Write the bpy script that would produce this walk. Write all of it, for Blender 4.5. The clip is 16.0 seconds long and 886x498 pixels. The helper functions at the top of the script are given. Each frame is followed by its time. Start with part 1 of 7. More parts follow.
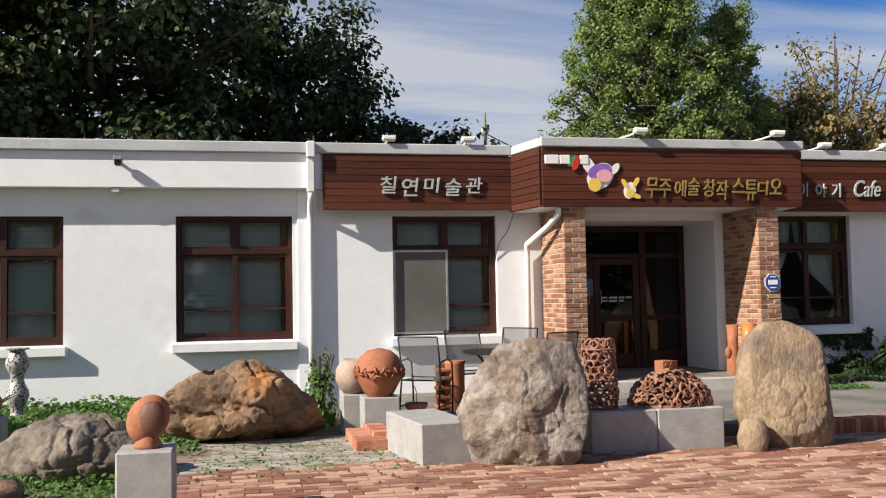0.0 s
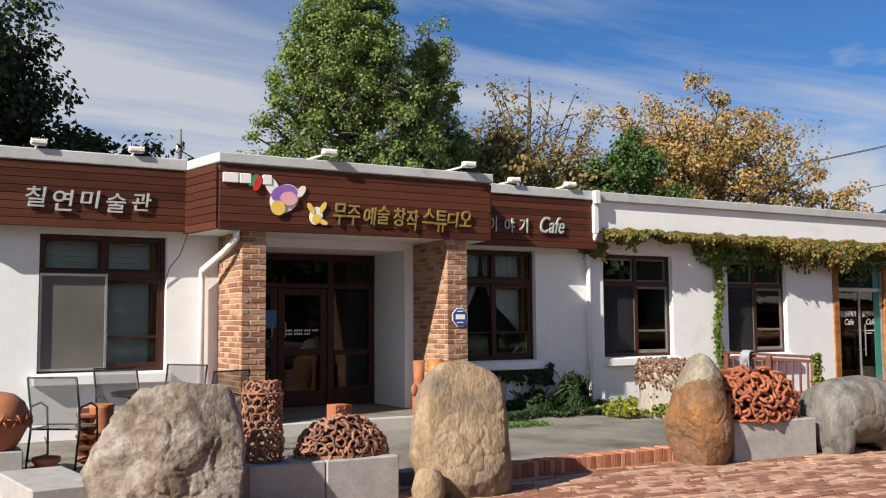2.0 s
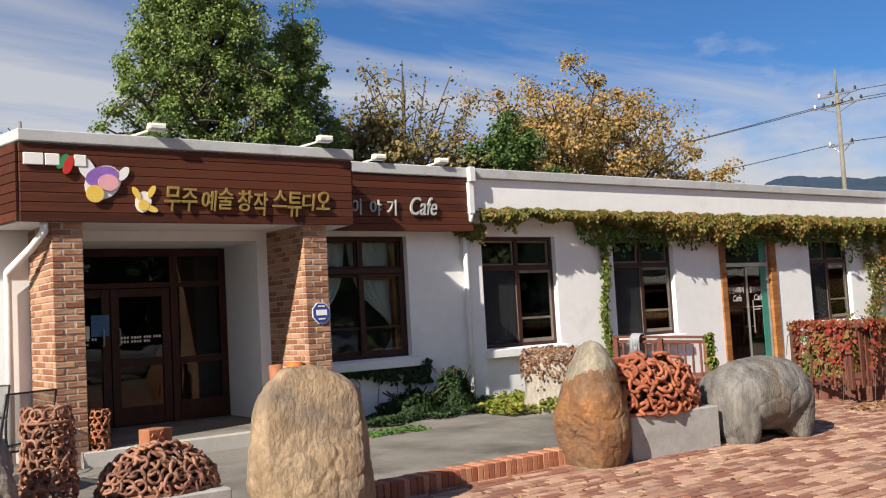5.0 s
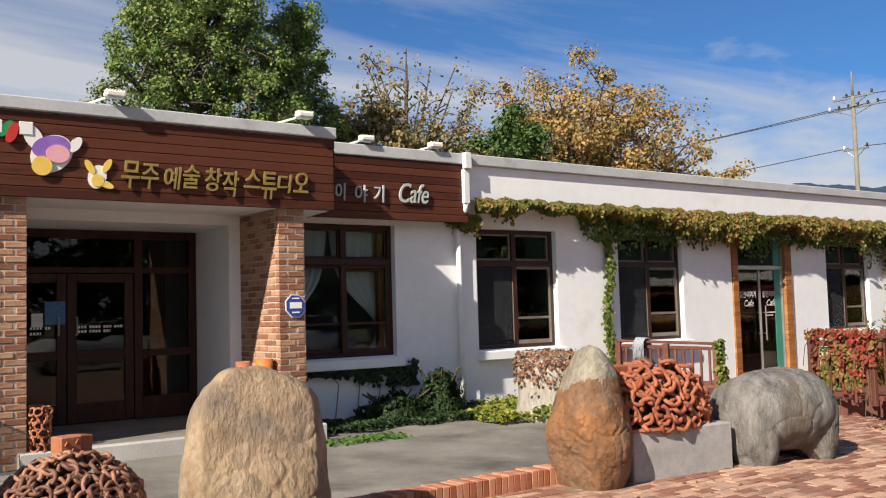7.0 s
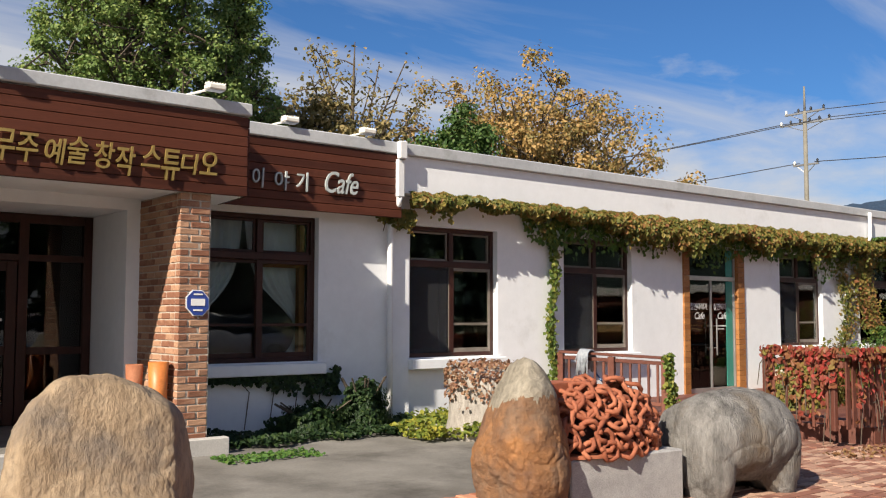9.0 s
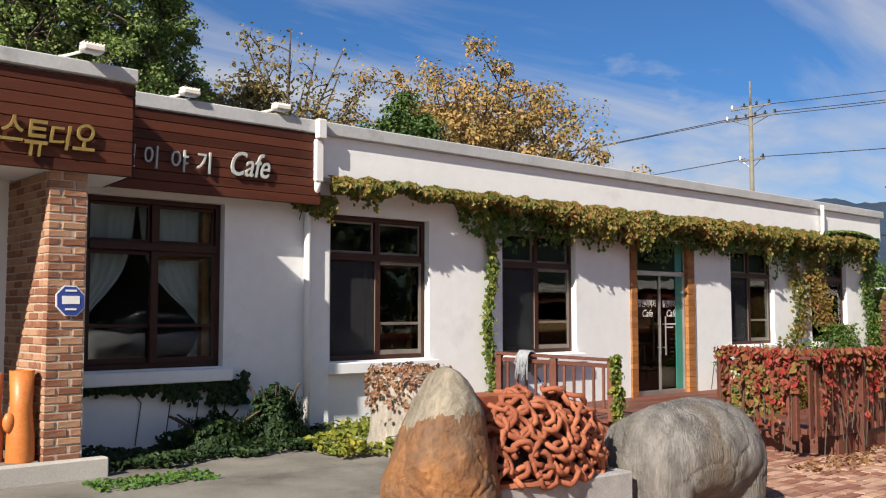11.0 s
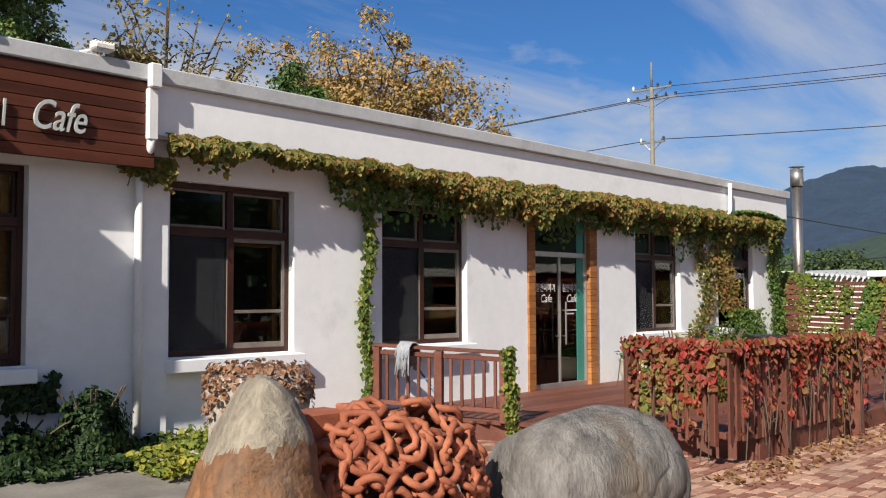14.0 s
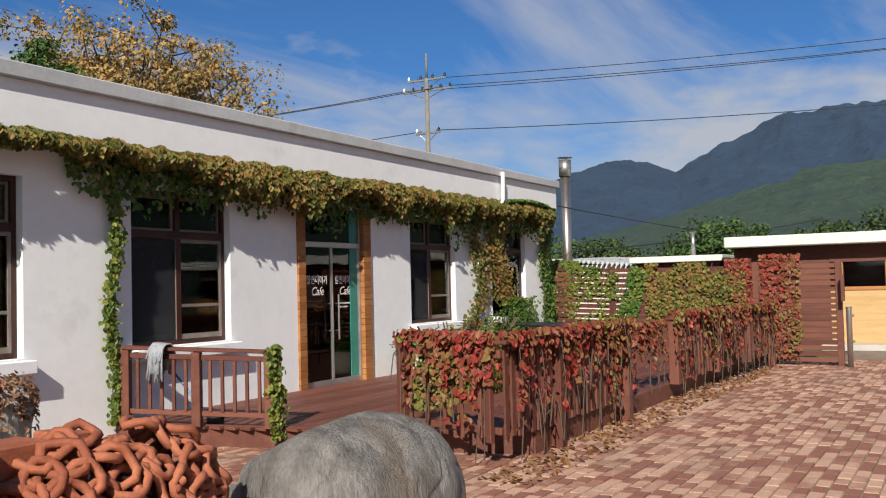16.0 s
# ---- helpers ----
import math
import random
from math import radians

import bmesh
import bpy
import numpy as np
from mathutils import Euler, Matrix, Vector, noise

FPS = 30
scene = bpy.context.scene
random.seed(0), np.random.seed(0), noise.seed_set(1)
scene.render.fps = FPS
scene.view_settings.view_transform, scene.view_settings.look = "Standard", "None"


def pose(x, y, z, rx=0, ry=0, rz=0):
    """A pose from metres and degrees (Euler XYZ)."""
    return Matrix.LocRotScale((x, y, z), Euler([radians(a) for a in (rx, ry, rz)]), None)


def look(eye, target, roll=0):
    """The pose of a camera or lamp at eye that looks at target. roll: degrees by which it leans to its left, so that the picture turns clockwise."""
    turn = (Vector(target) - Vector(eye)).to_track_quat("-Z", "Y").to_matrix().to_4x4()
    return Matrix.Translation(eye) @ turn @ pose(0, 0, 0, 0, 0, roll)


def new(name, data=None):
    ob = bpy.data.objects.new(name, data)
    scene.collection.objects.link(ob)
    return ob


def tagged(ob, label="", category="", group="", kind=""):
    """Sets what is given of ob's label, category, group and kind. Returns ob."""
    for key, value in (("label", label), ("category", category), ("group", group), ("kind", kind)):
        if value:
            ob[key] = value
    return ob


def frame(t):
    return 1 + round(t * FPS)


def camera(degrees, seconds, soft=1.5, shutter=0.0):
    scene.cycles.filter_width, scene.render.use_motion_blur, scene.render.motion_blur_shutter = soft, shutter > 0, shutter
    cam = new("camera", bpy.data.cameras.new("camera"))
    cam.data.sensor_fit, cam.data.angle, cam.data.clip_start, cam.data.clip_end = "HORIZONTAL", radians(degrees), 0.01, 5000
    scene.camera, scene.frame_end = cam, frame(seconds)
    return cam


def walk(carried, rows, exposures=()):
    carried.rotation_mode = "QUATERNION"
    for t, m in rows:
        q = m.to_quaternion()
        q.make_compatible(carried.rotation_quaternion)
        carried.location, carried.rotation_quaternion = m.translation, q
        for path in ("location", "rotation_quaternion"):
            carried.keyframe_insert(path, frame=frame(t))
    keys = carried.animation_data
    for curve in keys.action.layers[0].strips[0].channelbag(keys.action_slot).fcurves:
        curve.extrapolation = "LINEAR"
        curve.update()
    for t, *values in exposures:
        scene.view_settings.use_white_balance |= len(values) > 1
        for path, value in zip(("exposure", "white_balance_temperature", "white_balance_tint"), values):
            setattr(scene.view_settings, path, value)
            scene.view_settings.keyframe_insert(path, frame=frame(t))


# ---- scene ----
cam = camera(49.7, 16.0, soft=1.15)
PATH = [
    (0, (-0.466, 1.509, 1.402), (-0.049, 3.462, 1.508), -1.1),
    (0.5, (-0.292, 1.722, 1.444), (0.261, 3.639, 1.58), -1.7),
    (1, (-0.193, 1.896, 1.517), (0.539, 3.751, 1.661), -1.0),
    (1.5, (-0.079, 2.118, 1.459), (0.791, 3.906, 1.676), -0.8),
    (2, (0.233, 2.384, 1.466), (1.211, 4.122, 1.622), -0.4),
    (2.5, (0.298, 2.465, 1.442), (1.289, 4.195, 1.596), -0.3),
    (3, (0.459, 2.675, 1.453), (1.491, 4.38, 1.613), -0.3),
    (3.5, (0.676, 2.822, 1.442), (1.734, 4.512, 1.595), -0.4),
    (4, (0.87, 3.04, 1.453), (2.006, 4.678, 1.618), -0.1),
    (4.5, (1.062, 3.289, 1.452), (2.242, 4.898, 1.59), -3.3),
    (7, (2.007, 4.224, 1.439), (3.177, 5.841, 1.571), -1.6),
    (7.5, (2.192, 4.446, 1.438), (3.368, 6.059, 1.567), -1.1),
    (8, (2.385, 4.63, 1.438), (3.579, 6.229, 1.57), -1.0),
    (8.5, (2.65, 4.791, 1.442), (3.863, 6.374, 1.587), 0.2),
    (9, (2.856, 4.98, 1.426), (4.108, 6.533, 1.567), 0.1),
    (9.5, (3.045, 5.172, 1.449), (4.361, 6.673, 1.578), 0.1),
    (10, (3.315, 5.362, 1.447), (4.636, 6.858, 1.577), 0.1),
    (12.5, (4.475, 6.248, 1.447), (5.838, 7.705, 1.584), -0.2),
    (13, (4.742, 6.392, 1.454), (6.121, 7.836, 1.559), 0.7),
    (13.5, (4.951, 6.515, 1.445), (6.4, 7.889, 1.549), 2.1),
    (14, (5.15, 6.681, 1.455), (6.63, 8.023, 1.558), -0.2),
    (14.5, (5.368, 6.782, 1.448), (6.882, 8.084, 1.549), -0.4),
    (15, (5.558, 6.842, 1.464), (7.133, 8.071, 1.56), -0.5),
    (15.5, (5.691, 6.932, 1.461), (7.346, 8.049, 1.557), -0.7),
    (16, (5.768, 6.989, 1.467), (7.515, 7.96, 1.546), -1.4),
]
walk(cam, [(t, look(eye, target, roll)) for t, eye, target, roll in PATH], [(0, 0.86, 6850, 10), (4.5, 0.88, 7000, 10), (8, 0.91, 7050, 10), (10, 0.90, 7000, 10), (12.5, 0.82, 6900, 10), (14.5, 0.70, 6750, 10), (16, 0.57, 6750, 10)])

# ---- world, sun, exposure ----
SUN_TO = Vector((-3.0, -1.0, 2.15)).normalized()
world = bpy.data.worlds.new("sky")
scene.world = world
world.use_nodes = True
wn, wl = world.node_tree.nodes, world.node_tree.links
wn.clear()
w_out = wn.new("ShaderNodeOutputWorld")
w_bg = wn.new("ShaderNodeBackground")
w_sky = wn.new("ShaderNodeTexSky")
w_sky.sky_type = "NISHITA"
w_sky.sun_disc = False
w_sky.sun_elevation = math.asin(SUN_TO.z)
w_sky.sun_rotation = math.atan2(SUN_TO.x, SUN_TO.y)
w_sky.air_density, w_sky.dust_density, w_sky.ozone_density = 1.0, 0.3, 4.0
w_tc = wn.new("ShaderNodeTexCoord")
w_sep = wn.new("ShaderNodeSeparateXYZ")
w_div = wn.new("ShaderNodeMath"); w_div.operation = "ADD"; w_div.inputs[1].default_value = 0.12
w_max = wn.new("ShaderNodeMath"); w_max.operation = "MAXIMUM"; w_max.inputs[1].default_value = 0.02
w_vd = wn.new("ShaderNodeVectorMath"); w_vd.operation = "DIVIDE"
w_cmb = wn.new("ShaderNodeCombineXYZ")
w_map = wn.new("ShaderNodeMapping")
w_map.inputs["Rotation"].default_value = (0, 0, radians(35))
w_map.inputs["Scale"].default_value = (0.42, 1.5, 1.0)
w_map.inputs["Location"].default_value = (0.7, 0.2, 0.0)
w_noise = wn.new("ShaderNodeTexNoise")
w_noise.inputs["Scale"].default_value = 1.1
w_noise.inputs["Detail"].default_value = 9
w_noise.inputs["Roughness"].default_value = 0.55
w_noise.inputs["Distortion"].default_value = 0.5
w_ramp = wn.new("ShaderNodeValToRGB")
w_ramp.color_ramp.elements[0].position, w_ramp.color_ramp.elements[1].position = 0.42, 0.82
w_ramp.color_ramp.elements[1].color = (0.85, 0.85, 0.85, 1)
w_mix = wn.new("ShaderNodeMixRGB")
w_mix.inputs[2].default_value = (4.0, 4.2, 4.65, 1)
w_bg.inputs["Strength"].default_value = 0.083
wl.new(w_tc.outputs["Generated"], w_sep.inputs[0])
wl.new(w_sep.outputs["Z"], w_max.inputs[0])
wl.new(w_max.outputs[0], w_div.inputs[0])
for k in range(3):
    wl.new(w_div.outputs[0], w_cmb.inputs[k])
wl.new(w_tc.outputs["Generated"], w_vd.inputs[0])
wl.new(w_cmb.outputs[0], w_vd.inputs[1])
wl.new(w_vd.outputs[0], w_map.inputs[0])
wl.new(w_map.outputs[0], w_noise.inputs[0])
w_dot = wn.new("ShaderNodeVectorMath"); w_dot.operation = "DOT_PRODUCT"
w_dot.inputs[1].default_value = (-0.26, 0.0, -0.80)
w_cov = wn.new("ShaderNodeMath"); w_cov.operation = "ADD"
w_off = wn.new("ShaderNodeMath"); w_off.operation = "ADD"; w_off.inputs[1].default_value = 0.475
wl.new(w_tc.outputs["Generated"], w_dot.inputs[0])
w_con = wn.new("ShaderNodeMath"); w_con.operation = "MULTIPLY_ADD"
w_con.inputs[1].default_value, w_con.inputs[2].default_value = 1.45, -0.225
wl.new(w_noise.outputs[0], w_con.inputs[0])
wl.new(w_con.outputs[0], w_cov.inputs[0]); wl.new(w_dot.outputs["Value"], w_cov.inputs[1])
wl.new(w_cov.outputs[0], w_off.inputs[0])
wl.new(w_off.outputs[0], w_ramp.inputs[0])
# a bank of puffier cloud low over the horizon
w_puff = wn.new("ShaderNodeTexNoise")
w_puff.inputs["Scale"].default_value, w_puff.inputs["Detail"].default_value, w_puff.inputs["Roughness"].default_value = 4.5, 9, 0.58
w_pmap = wn.new("ShaderNodeMapping")
w_pmap.inputs["Scale"].default_value = (1.0, 1.0, 2.6)
wl.new(w_tc.outputs["Generated"], w_pmap.inputs[0]); wl.new(w_pmap.outputs[0], w_puff.inputs[0])
w_low = wn.new("ShaderNodeMapRange")
w_low.inputs[1].default_value, w_low.inputs[2].default_value = 0.10, 0.30
w_low.inputs[3].default_value, w_low.inputs[4].default_value = 0.16, -0.34
wl.new(w_sep.outputs["Z"], w_low.inputs[0])
w_psum = wn.new("ShaderNodeMath"); w_psum.operation = "ADD"
wl.new(w_puff.outputs[0], w_psum.inputs[0]); wl.new(w_low.outputs[0], w_psum.inputs[1])
w_pramp = wn.new("ShaderNodeValToRGB")
w_pramp.color_ramp.elements[0].position, w_pramp.color_ramp.elements[1].position = 0.42, 0.66
w_pramp.color_ramp.elements[1].color = (0.9, 0.9, 0.9, 1)
wl.new(w_psum.outputs[0], w_pramp.inputs[0])
w_all = wn.new("ShaderNodeMath"); w_all.operation = "MAXIMUM"
wl.new(w_ramp.outputs[0], w_all.inputs[0]); wl.new(w_pramp.outputs[0], w_all.inputs[1])
wl.new(w_all.outputs[0], w_mix.inputs[0])
w_deep = wn.new("ShaderNodeMixRGB")
w_deep.blend_type = "MULTIPLY"
w_deep.inputs[0].default_value = 1.0
w_deep.inputs[2].default_value = (0.245, 0.46, 0.70, 1)
wl.new(w_sky.outputs[0], w_deep.inputs[1])
wl.new(w_deep.outputs[0], w_mix.inputs[1])
wl.new(w_mix.outputs[0], w_bg.inputs["Color"])
wl.new(w_bg.outputs[0], w_out.inputs[0])

sun_data = bpy.data.lights.new("sun", "SUN")
sun_data.energy, sun_data.angle, sun_data.color = 4.6, radians(0.53), (1.0, 0.93, 0.835)
sun_ob = new("sun", sun_data)
sun_ob.matrix_world = look(SUN_TO * 60, (0, 0, 0))

# ---- materials ----
def mat(name, c1, c2, scale=4.0, rough=0.8, bump=0.3, bscale=60.0, metal=0.0, island=0.0, objrand=0.0, stain=None, stain_scale=1.2, stain_pos=(0.5, 0.68), stretch=(1, 1, 1), spec=0.5, fine=0.25, bdist=0.01):
    """Two-scale procedural surface: c1 to c2 by broad noise, fine grain over it, optional stain, random per island or object."""
    m = bpy.data.materials.new(name)
    m.use_nodes = True
    n, l = m.node_tree.nodes, m.node_tree.links
    b = n["Principled BSDF"]
    tc, mp = n.new("ShaderNodeTexCoord"), n.new("ShaderNodeMapping")
    mp.inputs["Scale"].default_value = stretch
    l.new(tc.outputs["Object"], mp.inputs[0])
    na = n.new("ShaderNodeTexNoise")
    na.inputs["Scale"].default_value, na.inputs["Detail"].default_value, na.inputs["Roughness"].default_value = scale, 9, 0.66
    l.new(mp.outputs[0], na.inputs[0])
    ra = n.new("ShaderNodeValToRGB")
    ra.color_ramp.elements[0].position, ra.color_ramp.elements[1].position = 0.32, 0.68
    ra.color_ramp.elements[0].color, ra.color_ramp.elements[1].color = (*c1, 1), (*c2, 1)
    fac = na.outputs[0]
    if island or objrand:
        geo = n.new("ShaderNodeNewGeometry") if island else n.new("ShaderNodeObjectInfo")
        mx = n.new("ShaderNodeMath"); mx.operation = "MULTIPLY_ADD"
        sub = n.new("ShaderNodeMath"); sub.operation = "SUBTRACT"; sub.inputs[1].default_value = 0.5
        l.new(geo.outputs["Random Per Island" if island else "Random"], sub.inputs[0])
        l.new(sub.outputs[0], mx.inputs[0])
        mx.inputs[1].default_value = island or objrand
        l.new(na.outputs[0], mx.inputs[2])
        fac = mx.outputs[0]
    l.new(fac, ra.inputs[0])
    col = ra.outputs[0]
    nf = n.new("ShaderNodeTexNoise")
    nf.inputs["Scale"].default_value, nf.inputs["Detail"].default_value, nf.inputs["Roughness"].default_value = bscale, 8, 0.62
    l.new(mp.outputs[0], nf.inputs[0])
    if stain:
        ns = n.new("ShaderNodeTexNoise")
        ns.inputs["Scale"].default_value, ns.inputs["Detail"].default_value, ns.inputs["Roughness"].default_value = stain_scale, 8, 0.65
        l.new(tc.outputs["Object"], ns.inputs[0])
        rs = n.new("ShaderNodeValToRGB")
        rs.color_ramp.elements[0].position, rs.color_ramp.elements[1].position = stain_pos
        l.new(ns.outputs[0], rs.inputs[0])
        mm = n.new("ShaderNodeMixRGB")
        l.new(rs.outputs[0], mm.inputs[0])
        l.new(col, mm.inputs[1])
        mm.inputs[2].default_value = (*stain, 1)
        col = mm.outputs[0]
    if fine:
        rf = n.new("ShaderNodeValToRGB")
        rf.color_ramp.elements[0].position, rf.color_ramp.elements[1].position = 0.3, 0.7
        rf.color_ramp.elements[0].color = (1 - fine, 1 - fine, 1 - fine, 1)
        l.new(nf.outputs[0], rf.inputs[0])
        mu = n.new("ShaderNodeMixRGB"); mu.blend_type = "MULTIPLY"; mu.inputs[0].default_value = 1.0
        l.new(col, mu.inputs[1]); l.new(rf.outputs[0], mu.inputs[2])
        col = mu.outputs[0]
    l.new(col, b.inputs["Base Color"])
    b.inputs["Roughness"].default_value, b.inputs["Metallic"].default_value = rough, metal
    b.inputs["Specular IOR Level"].default_value = spec
    if bump:
        bp = n.new("ShaderNodeBump")
        bp.inputs["Strength"].default_value, bp.inputs["Distance"].default_value = bump, bdist
        l.new(nf.outputs[0], bp.inputs["Height"])
        l.new(bp.outputs[0], b.inputs["Normal"])
    return m


def leaf_mat(name, stops, rough=0.55, patch=0.0):
    """Leaves: colour by island through a ramp of stops, with translucency; patch mixes in broad noise so that colours gather."""
    m = bpy.data.materials.new(name)
    m.use_nodes = True
    n, l = m.node_tree.nodes, m.node_tree.links
    b, out = n["Principled BSDF"], n["Material Output"]
    geo = n.new("ShaderNodeNewGeometry")
    ra = n.new("ShaderNodeValToRGB")
    while len(ra.color_ramp.elements) < len(stops):
        ra.color_ramp.elements.new(0.5)
    for e, (p, c) in zip(ra.color_ramp.elements, stops):
        e.position, e.color = p, (*c, 1)
    src = geo.outputs["Random Per Island"]
    if patch:
        tc, ns = n.new("ShaderNodeTexCoord"), n.new("ShaderNodeTexNoise")
        ns.inputs["Scale"].default_value, ns.inputs["Detail"].default_value = 1.3, 3
        l.new(tc.outputs["Object"], ns.inputs[0])
        st = n.new("ShaderNodeMapRange")
        st.inputs[1].default_value, st.inputs[2].default_value = 0.3, 0.7
        l.new(ns.outputs[0], st.inputs[0])
        mx = n.new("ShaderNodeMix")
        mx.inputs[0].default_value = patch
        l.new(src, mx.inputs[2]); l.new(st.outputs[0], mx.inputs[3])
        src = mx.outputs[0]
    l.new(src, ra.inputs[0])
    l.new(ra.outputs[0], b.inputs["Base Color"])
    b.inputs["Roughness"].default_value = rough
    b.inputs["Specular IOR Level"].default_value = 0.35
    tr = n.new("ShaderNodeBsdfTranslucent")
    l.new(ra.outputs[0], tr.inputs[0])
    mix = n.new("ShaderNodeMixShader")
    mix.inputs[0].default_value = 0.3
    l.new(b.outputs[0], mix.inputs[1]); l.new(tr.outputs[0], mix.inputs[2])
    l.new(mix.outputs[0], out.inputs[0])
    return m


def glass_mat(name, tint, base=1.5):
    m = bpy.data.materials.new(name)
    m.use_nodes = True
    n, l = m.node_tree.nodes, m.node_tree.links
    n.remove(n["Principled BSDF"])
    fr, tp, gl, mx = n.new("ShaderNodeFresnel"), n.new("ShaderNodeBsdfTransparent"), n.new("ShaderNodeBsdfGlossy"), n.new("ShaderNodeMixShader")
    fr.inputs[0].default_value = base
    tp.inputs[0].default_value = (*tint, 1)
    gl.inputs["Roughness"].default_value = 0.015
    tcx, nz, bp = n.new("ShaderNodeTexCoord"), n.new("ShaderNodeTexNoise"), n.new("ShaderNodeBump")
    nz.inputs["Scale"].default_value = 2.2
    bp.inputs["Strength"].default_value, bp.inputs["Distance"].default_value = 0.04, 0.05
    l.new(tcx.outputs["Object"], nz.inputs[0]); l.new(nz.outputs[0], bp.inputs["Height"]); l.new(bp.outputs[0], gl.inputs["Normal"])
    l.new(fr.outputs[0], mx.inputs[0]); l.new(tp.outputs[0], mx.inputs[1]); l.new(gl.outputs[0], mx.inputs[2])
    l.new(mx.outputs[0], n["Material Output"].inputs[0])
    return m


M_PLASTER = mat("white_plaster", (0.765, 0.79, 0.82), (0.815, 0.835, 0.86), 0.9, 0.85, 0.3, 9, stain=(0.58, 0.585, 0.58), stain_scale=1.1, stain_pos=(0.60, 0.85), fine=0.06)
M_COPING = mat("grey_coping", (0.40, 0.42, 0.44), (0.52, 0.54, 0.56), 1.5, 0.7, 0.3, 30, stain=(0.25, 0.25, 0.24), stain_scale=2.0, stain_pos=(0.58, 0.8), fine=0.12)
M_PLANK = mat("stained_plank", (0.062, 0.017, 0.009), (0.118, 0.035, 0.019), 2.0, 0.6, 0.35, 30, objrand=0.5, stretch=(0.6, 6, 9), fine=0.3, spec=0.25)
# Also colours the solid core that darkens the inside of the clay mounds.
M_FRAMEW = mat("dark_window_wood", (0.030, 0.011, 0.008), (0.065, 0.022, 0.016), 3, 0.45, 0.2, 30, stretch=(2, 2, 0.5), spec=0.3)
M_ALU = mat("aluminium", (0.45, 0.45, 0.45), (0.58, 0.58, 0.58), 4, 0.35, 0.05, 60, metal=0.8, fine=0.08)
M_GLASS = glass_mat("window_glass", (0.86, 0.90, 0.90), 1.55)
M_DOORGLASS = glass_mat("door_glass", (0.35, 0.37, 0.37), 1.55)
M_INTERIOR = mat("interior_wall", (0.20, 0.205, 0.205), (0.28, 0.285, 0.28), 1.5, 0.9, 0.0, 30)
M_CURTAIN = mat("pale_curtain", (0.70, 0.76, 0.78), (0.82, 0.86, 0.87), 3, 0.9, 0.2, 80)
M_BLIND = mat("pale_blind", (0.72, 0.78, 0.78), (0.82, 0.86, 0.86), 1.5, 0.7, 0.1, 60)
M_PALEALU = mat("weathered_sash", (0.14, 0.115, 0.095), (0.24, 0.205, 0.175), 4, 0.5, 0.05, 60)
M_SCREEN = mat("insect_screen", (0.10, 0.095, 0.09), (0.14, 0.13, 0.125), 1.5, 0.8, 0.2, 200)
M_BRICK = mat("wall_brick", (0.25, 0.105, 0.060), (0.44, 0.25, 0.155), 9, 0.85, 0.6, 55, objrand=0.9, stain=(0.42, 0.33, 0.26), stain_scale=4, stain_pos=(0.62, 0.85))
M_MORTAR = mat("mortar", (0.40, 0.34, 0.28), (0.52, 0.45, 0.38), 8, 0.95, 0.5, 80)
M_PAVER = mat("paving_brick", (0.25, 0.105, 0.070), (0.50, 0.31, 0.22), 3.5, 0.85, 0.5, 50, island=0.85, stain=(0.21, 0.15, 0.115), stain_scale=1.3, stain_pos=(0.52, 0.8))
M_PAVER_ONE = mat("paving_brick_single", (0.25, 0.105, 0.070), (0.50, 0.31, 0.22), 3.5, 0.85, 0.5, 50, objrand=0.85, stain=(0.21, 0.15, 0.115), stain_scale=1.3, stain_pos=(0.52, 0.8))
M_GREYPAVER = mat("mossy_paver", (0.30, 0.27, 0.23), (0.46, 0.41, 0.35), 4, 0.9, 0.5, 50, island=0.6, stain=(0.10, 0.13, 0.05), stain_scale=2.2, stain_pos=(0.5, 0.7))
M_JOINT = mat("joint_sand", (0.17, 0.13, 0.10), (0.27, 0.21, 0.16), 4, 0.95, 0.5, 60, stain=(0.07, 0.10, 0.03), stain_scale=1.1, stain_pos=(0.55, 0.75))
M_SOIL = mat("soil_and_grass", (0.07, 0.075, 0.03), (0.15, 0.13, 0.07), 1.2, 0.95, 0.6, 25, bdist=0.03)
M_PATIO = mat("worn_concrete", (0.16, 0.150, 0.132), (0.26, 0.245, 0.22), 1.3, 0.85, 0.4, 40, stain=(0.075, 0.068, 0.058), stain_scale=0.9, stain_pos=(0.48, 0.70))
M_STEP = mat("pale_concrete_step", (0.42, 0.40, 0.38), (0.55, 0.53, 0.50), 2, 0.85, 0.3, 60)
M_KERB = mat("kerb_brick", (0.34, 0.115, 0.06), (0.56, 0.26, 0.16), 8, 0.85, 0.5, 60, objrand=0.7)
M_GRANITE = mat("grey_granite", (0.34, 0.335, 0.335), (0.48, 0.475, 0.47), 6, 0.75, 0.3, 140, fine=0.45)
M_ROCKA = mat("pale_rough_rock", (0.17, 0.140, 0.118), (0.47, 0.415, 0.37), 4.2, 0.9, 1.0, 22, stain=(0.15, 0.10, 0.062), stain_scale=3.2, stain_pos=(0.45, 0.64), fine=0.35, bdist=0.03)
M_ROCKB = mat("tan_boulder", (0.22, 0.150, 0.090), (0.43, 0.325, 0.215), 5.0, 0.88, 1.0, 26, stain=(0.195, 0.155, 0.12), stain_scale=2.6, stain_pos=(0.50, 0.68), stretch=(1.35, 1.35, 0.75), fine=0.3, bdist=0.02)
